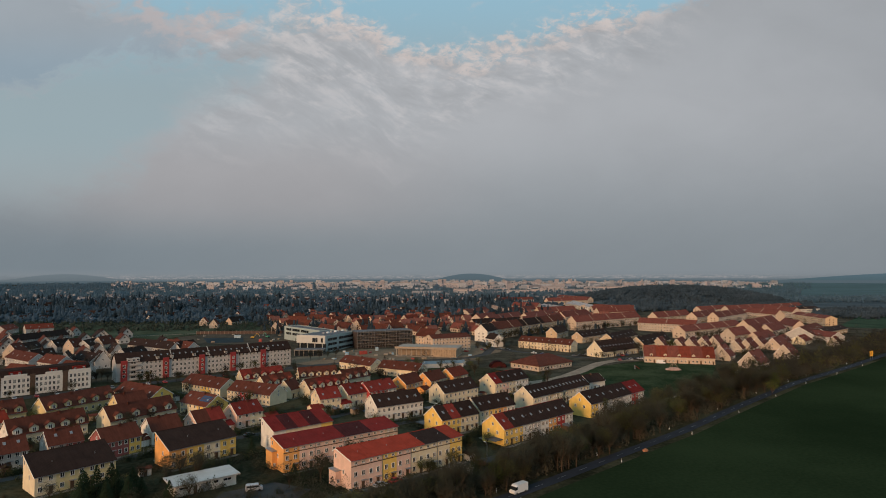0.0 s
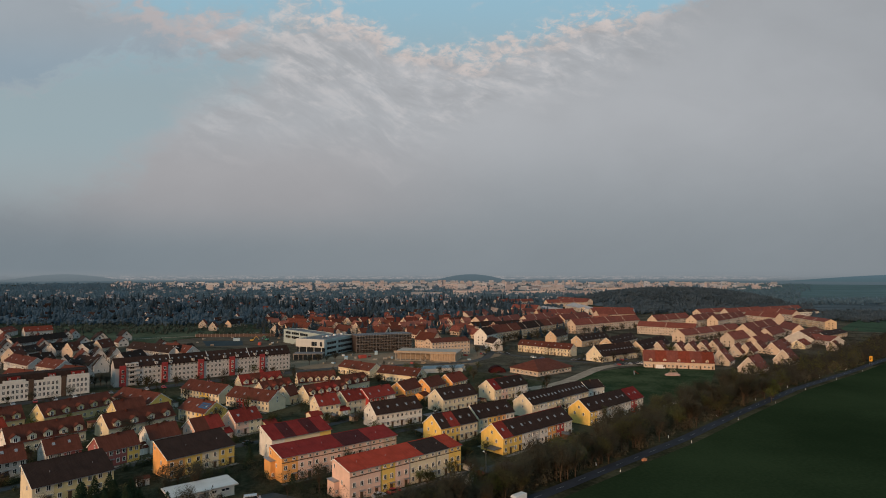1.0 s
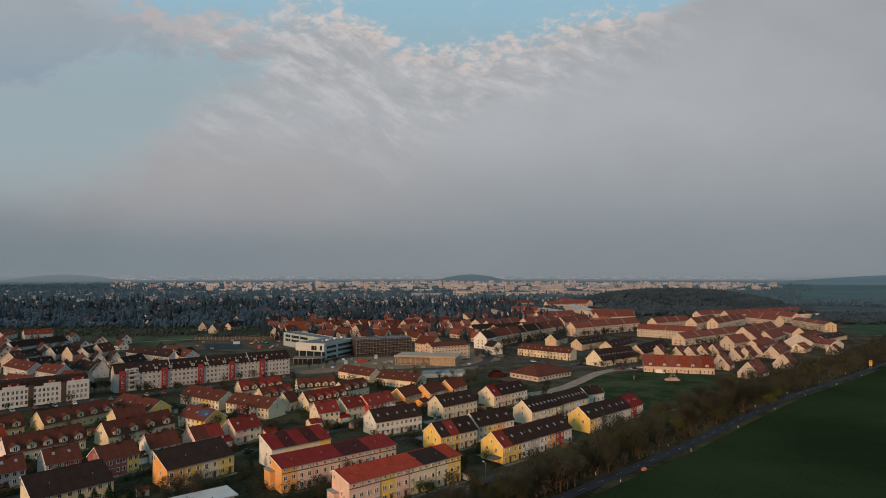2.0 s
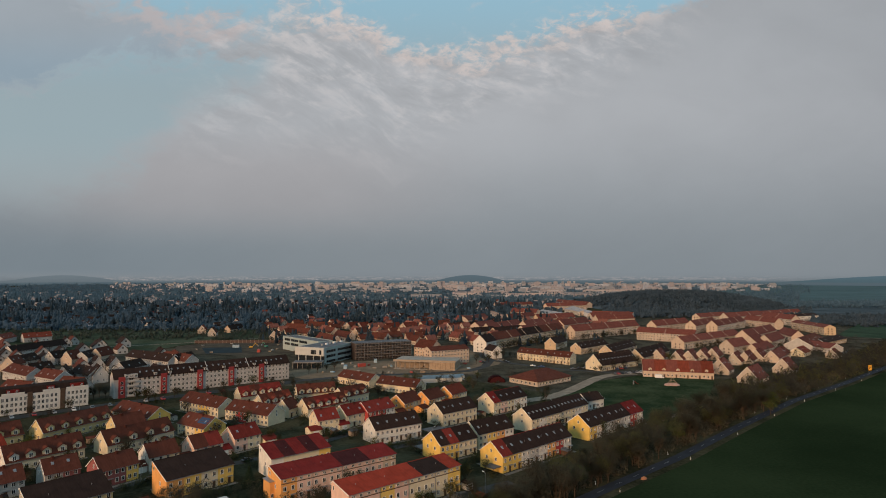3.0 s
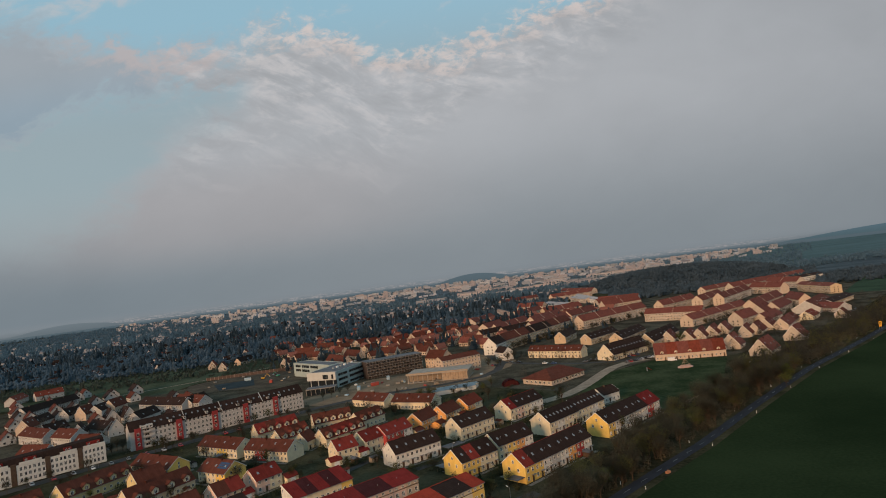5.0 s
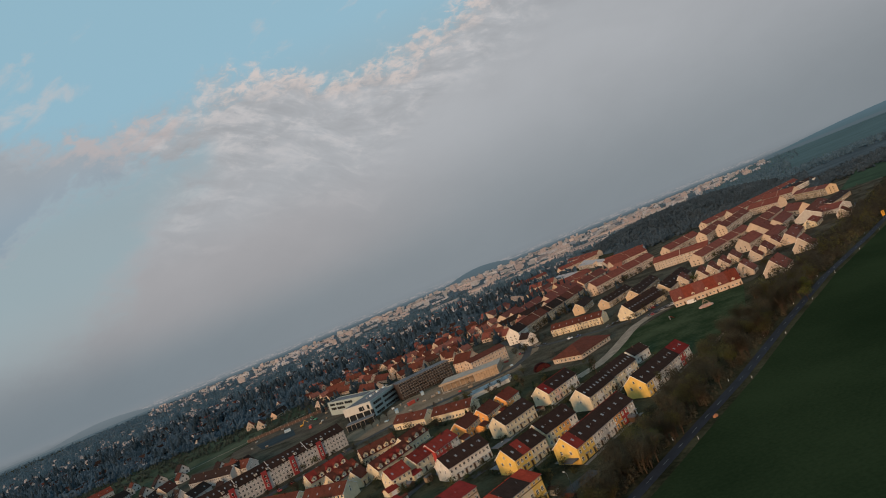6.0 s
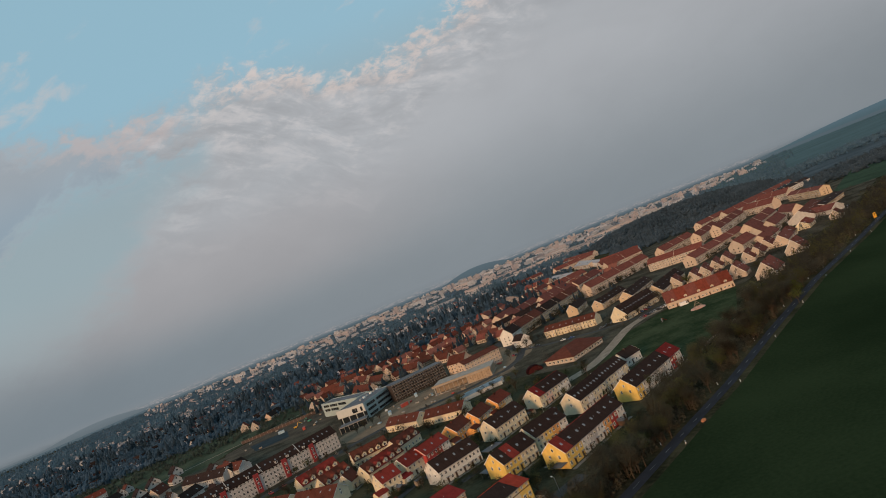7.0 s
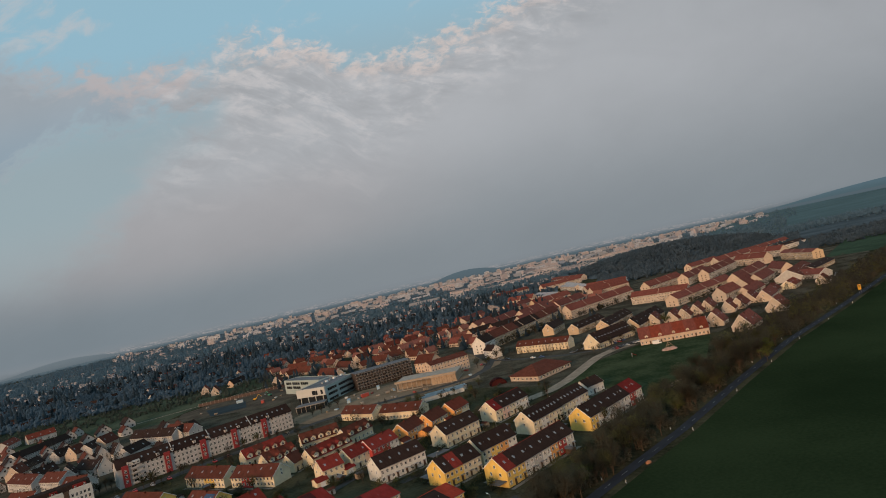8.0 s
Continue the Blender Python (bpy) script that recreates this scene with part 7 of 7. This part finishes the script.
def garden_shed(x, y, ang, mat, roof):
    top = thing("garden_shed", pose(x, y, 0, 0, 0, ang), "small wooden garden shed beside the hedges", "shed", "garden sheds")
    part("wall", boxed(0, 0, 0, 3.2, 2.4, 2.1), mat, top)
    part("roof", extrude_profile(bmesh.new(), [(-0.3, 2.1), (1.2, 2.7), (2.7, 2.1), (2.7, 2.2), (1.2, 2.82), (-0.3, 2.2)], -0.3, 3.5), roof, top)
    part("door", boxed(1.2, -0.05, 0, 2.0, -0.005, 1.8), DARK_WOOD, top)


made = 0
while made < 34:
    x, y = rng.uniform(-150, 70), rng.uniform(172, 330)
    if abs(x) > y * 0.76 or not clear_of_houses(x, y, 3.5) or x > (y - 150) * 0.9 - 14:
        continue
    made += 1
    garden_shed(x, y, 40 + rng.choice((0, 90)), rng.choice((DARK_WOOD, FORMWORK, WALLS["G"][0])), rng.choice((BITUMEN, ROOFS["D"][0], ROOFS["B"][0])))


# ---- back annexes, solar panels, carports ----


def annex(x, y, ang, dims, mat, label):
    top = thing("house_annex", pose(x, y, 0, 0, 0, ang), label, "annex")
    lx, ly, lz = dims
    part("wall", boxed(0, 0, -0.2, lx, ly, lz), mat, top)
    part("roof", boxed(-0.2, -0.2, lz + 0.004, lx + 0.2, ly + 0.2, lz + 0.2), GREY_METAL, top)
    add_window(top, pose(lx / 2, 0, 0.9), 0.9, 1.1)


annex(-26.4 - 1.65 * math.cos(radians(40)) - 5.8 * math.sin(radians(40)), 170.7 - 1.65 * math.sin(radians(40)) + 5.8 * math.cos(radians(40)), 39.9, (1.6, 4.0, 4.3), WALLS["P"][0], "pink rendered stair annex at the gable")
annex(-49.7 - 1.6 * math.cos(radians(38.5)) - 5.0 * math.sin(radians(38.5)), 185.9 - 1.6 * math.sin(radians(38.5)) + 5.0 * math.cos(radians(38.5)), 38.5, (1.55, 5, 5.6), WALLS["O"][0], "orange rendered annex at the gable")

SOLAR = material("solar_cells", (0.02, 0.04, 0.10), 0.2, 0.1, 2, 8, 0, spec=0.6)
sp_pitch = math.degrees(math.atan(3.8 / 5.5))
house_m = pose(-117.5, 266.6, 0, 0, 0, -33.3)
array = thing("solar_array", house_m, "dark blue solar panels on a red-brown roof", "solar panels")
for i in range(4):
    for j in range(3):
        part("solar_panel", boxed(0.04, 0.04, 0, 1.56, 0.96, 0.06), SOLAR, array, at=pose(11.5 + i * 1.65, 1.6 + j * 0.95, 5.0 + (1.6 + j * 0.95) * 3.8 / 5.5 + 0.24, sp_pitch, 0, 0))


def carport(x, y, ang, length):
    top = thing("carport", pose(x, y, 0, 0, 0, ang), "flat-roofed dark timber carport beside the houses", "carport", "carports")
    for px in (0.1, length - 0.2):
        for py in (0.1, 4.6):
            part("post", boxed(px, py, 0, px + 0.12, py + 0.12, 2.3), DARK_WOOD, top)
    part("roof", boxed(-0.2, -0.2, 2.3, length + 0.2, 5.0, 2.5), BITUMEN, top)


carport(18, 212, 42, 6), carport(-8, 236, 39, 6), carport(-6, 262, 38, 9), carport(50, 262, 43, 6), carport(14, 292, 42, 6)

def lock_up(x, y, ang, roof, wall):
    """A low garage between two houses, with a small pitched roof."""
    top = thing("garage", pose(x, y, 0, 0, 0, ang), "low %s garage with %s tiled roof beside a house" % (WALLS[wall][1], ROOFS[roof][1]), "garage", "garages between the houses")
    part("wall", extrude_profile(bmesh.new(), [(0, -0.1), (6, -0.1), (6, 2.4), (3, 3.7), (0, 2.4)], 0, 5.4), WALLS[wall][0], top)
    part("roof", extrude_profile(bmesh.new(), [(-0.35, 2.28), (3, 3.73), (6.35, 2.28), (6.35, 2.46), (3, 3.92), (-0.35, 2.46)], -0.3, 5.7), ROOFS[roof][0], top)
    part("garage_door", boxed(1.4, -0.06, 0, 4.0, -0.005, 2.1), WHITE_PAINT, top)


for x, y, ang, roof, wall in ((-57.5, 262.5, 36, "U", "K"), (-46.5, 272.5, 44, "C", "K"), (-21.5, 296.5, 47, "B", "K"), (-86.5, 233.0, 49, "C", "P"), (-97.5, 222.5, 48, "B", "K"), (-109.5, 212.0, 50, "B", "W"), (-72.8, 247.8, 49, "U", "K"), (-119.5, 195.0, 50, "B", "G"), (-10.0, 305.5, 55, "B", "O"), (2.0, 318.0, 53, "O", "K")):
    lock_up(x, y, ang, roof, wall)

# street lamps along the nearer street and the road
lamp = thing("street_lamp", pose(0, 0, 0), "grey steel street lamp with a small pale head", "street lamp", "street lamps")
bm = bmesh.new()
limb(bm, (0, 0, 0), (0, 0, 6.2), 0.09, 0.06, 8)
limb(bm, (0, 0, 6.15), (0.9, 0, 6.5), 0.05, 0.04, 6)
part("pole", bm, GREY_METAL, lamp)
part("lamp_head", boxed(0.7, -0.14, 6.44, 1.45, 0.14, 6.60), WHITE_PAINT, lamp)
LAMPS = [(14, 196, 130), (40, 221, 130), (66, 246, 130), (-4, 254, 40), (24, 280, 40), (-66, 232, 50), (-102, 204, 50), (-150, 240, 50), (-118, 272, 50), (-190, 314, 128), (-165, 335, 128), (-140, 356, 128)]
for i, (x, y, ang) in enumerate(LAMPS):
    if i == 0:
        lamp.matrix_basis = pose(x, y, 0, 0, 0, ang)
    else:
        copy_thing(lamp, pose(x, y, 0, 0, 0, ang))

# heaps of reddish earth on the verge by the field
for x, y, sc in ((69.8, 208.6, 0.9),):
    bm = bmesh.new()
    bmesh.ops.create_icosphere(bm, subdivisions=3, radius=1)
    for v in bm.verts:
        v.co = Vector((v.co.x * 1.6, v.co.y * 0.9, max(-0.1, v.co.z) * 0.8)) * sc + Vector((0, 0, 0.25 * noise.noise(v.co * 2.9)))
    heap = new("earth_heap", mesh_of("earth_heap", bm, material("reddish_earth", (0.36, 0.15, 0.07), 0.95, 0.3, 0.8, 5, 0.3)))
    heap.matrix_basis = pose(x, y, 0.05, 0, 0, 42)
    tagged(heap, "small heap of reddish earth on the road verge", "earth heap")

# ---- second building site with a dark basin ----
DARK_EARTH = material("dark_earth", (0.085, 0.070, 0.054), 0.95, 0.3, 0.08, 1.2, 0.4, spec=0.0)
sheet("basin_site", [(-262, 590), (-250, 545), (-160, 520), (-120, 560), (-150, 630), (-220, 650)], 0.035, DARK_EARTH, "bare grey-brown earth round the basin", "building site")
sheet("basin", [(-233, 578), (-196, 583), (-182, 543), (-212, 536)], 0.075, material("dark_basin_lining", (0.030, 0.042, 0.048), 0.9, 0.2, 0.1, 1, 0.05, spec=0.03), "dark lined rainwater basin", "basin")
rw = thing("retaining_wall", pose(-255, 615, 0, 0, 0, 5), "long brown panelled retaining wall by the basin", "wall")
for i in range(26):
    part("wall_panel", boxed(i * 4.0 + 0.06, 0, -0.2, i * 4.0 + 3.94, 0.3, 3.0), material("brown_panel", (0.085, 0.056, 0.046), 0.9, 0.2, 0.3, 3, 0.1) if i == 0 else rw.children[0].data.materials[0], rw)
    part("wall_post", boxed(i * 4.0 - 0.14, -0.1, -0.2, i * 4.0 + 0.05, 0.4, 3.5), CONCRETE, rw)


def excavator(x, y, ang, paint, label):
    top = thing("excavator", pose(x, y, 0, 0, 0, ang), label, "excavator")
    for sy in (-1.2, 0.7):
        part("track", hull([(-1.7, 0.0), (1.7, 0.0), (2.0, 0.4), (1.7, 0.8), (-1.7, 0.8), (-2.0, 0.4)], 0.25), TYRE, top, at=pose(0, sy + 0.25, 0))
    part("body", boxed(-2.0, -1.2, 0.85, 1.2, 1.2, 2.0), paint, top)
    cab = part("cab", boxed(0.2, 0.1, 2.005, 1.6, 1.2, 3.2), PANE, top)
    for name, a, b in (("boom", (1.2, -0.4, 1.6), (3.6, -0.4, 5.0)), ("arm", (3.6, -0.4, 5.0), (6.2, -0.4, 2.6))):
        bm = bmesh.new()
        limb(bm, a, b, 0.28, 0.2, 6)
        part(name, bm, paint, top)
    part("bucket", hull([(5.8, 1.6), (6.8, 1.7), (6.6, 2.6), (6.0, 2.6)], 0.5), GREY_METAL, top, at=pose(0, -0.4, 0))


excavator(-184, 575, 20, material("yellow_machine_paint", (0.55, 0.30, 0.03), 0.5, 0.15, 1, 6, 0.05), "yellow tracked excavator on bare earth")
excavator(-172, 582, 150, material("green_machine_paint", (0.05, 0.22, 0.14), 0.5, 0.15, 1, 6, 0.05), "green tracked excavator on bare earth")

# containers and stacked material on the sites
rng = random.Random(55)
STACK = [(material("white_container", (0.60, 0.60, 0.58), 0.6, 0.1, 0.5, 4, 0.05), "white site container"), (material("red_container", (0.36, 0.06, 0.04), 0.6, 0.12, 0.5, 4, 0.05), "rust-red site container"), (FORMWORK, "stack of plywood formwork boards"), (CONCRETE, "stack of pale concrete blocks"), (BLUE_SHEET, "blue site container")]
for i in range(44):
    if i < 34:
        x, y = rng.uniform(-95, 22), rng.uniform(428, 488)
    else:
        x, y = rng.uniform(-240, -140), rng.uniform(540, 610)
    if not clear_of_houses(x, y, 2.5):
        continue
    mt, text = rng.choice(STACK)
    big = rng.random() < 0.35 and mt not in (FORMWORK, CONCRETE)
    lx, ly, lz = (6.0, 2.4, 2.6) if big else (rng.uniform(1.5, 3.5), rng.uniform(1.0, 2.2), rng.uniform(0.6, 1.6))
    st = thing("site_stack" if not big else "site_container", pose(x, y, 0, 0, 0, rng.uniform(0, 180)), text + " on bare earth", "container" if big else "material stack", "site material")
    part("body", boxed(0, 0, 0.12, lx, ly, lz), mt, st)
    for px in (0.1, lx - 0.3):
        part("bearer", boxed(px, 0, 0, px + 0.2, ly, 0.118), DARK_WOOD, st)


# ---- pavements and terraces along the nearer rows ----
PAVING = material("concrete_paving", (0.19, 0.175, 0.155), 0.9, 0.2, 0.4, 3, 0.2, spec=0.0)
rng = random.Random(63)
for i, (hx, hy, a, ln, w) in enumerate(GARDENS):
    m = Matrix.Translation((hx, hy, 0)) @ Matrix.Rotation(a, 4, "Z")
    ob = new("pavement", mesh_of("pavement", boxed(-0.5, -2.4, -0.02, ln + 0.5, -0.9, 0.09), PAVING))
    ob.matrix_basis = m
    tagged(ob, "narrow concrete pavement along the house fronts", "pavement", kind="structure")
    for j in range(max(1, int(ln / 5.5))):
        tx = (j + 0.5) * ln / max(1, int(ln / 5.5))
        t = new("terrace", mesh_of("terrace", boxed(-1.9, 0, -0.02, 1.9, rng.uniform(2.4, 3.4), 0.10), PAVING))
        t.matrix_basis = m @ Matrix.Translation((tx, w + 0.05, 0))
        tagged(t, "small paved terrace behind a terraced house", "terrace", kind="structure")
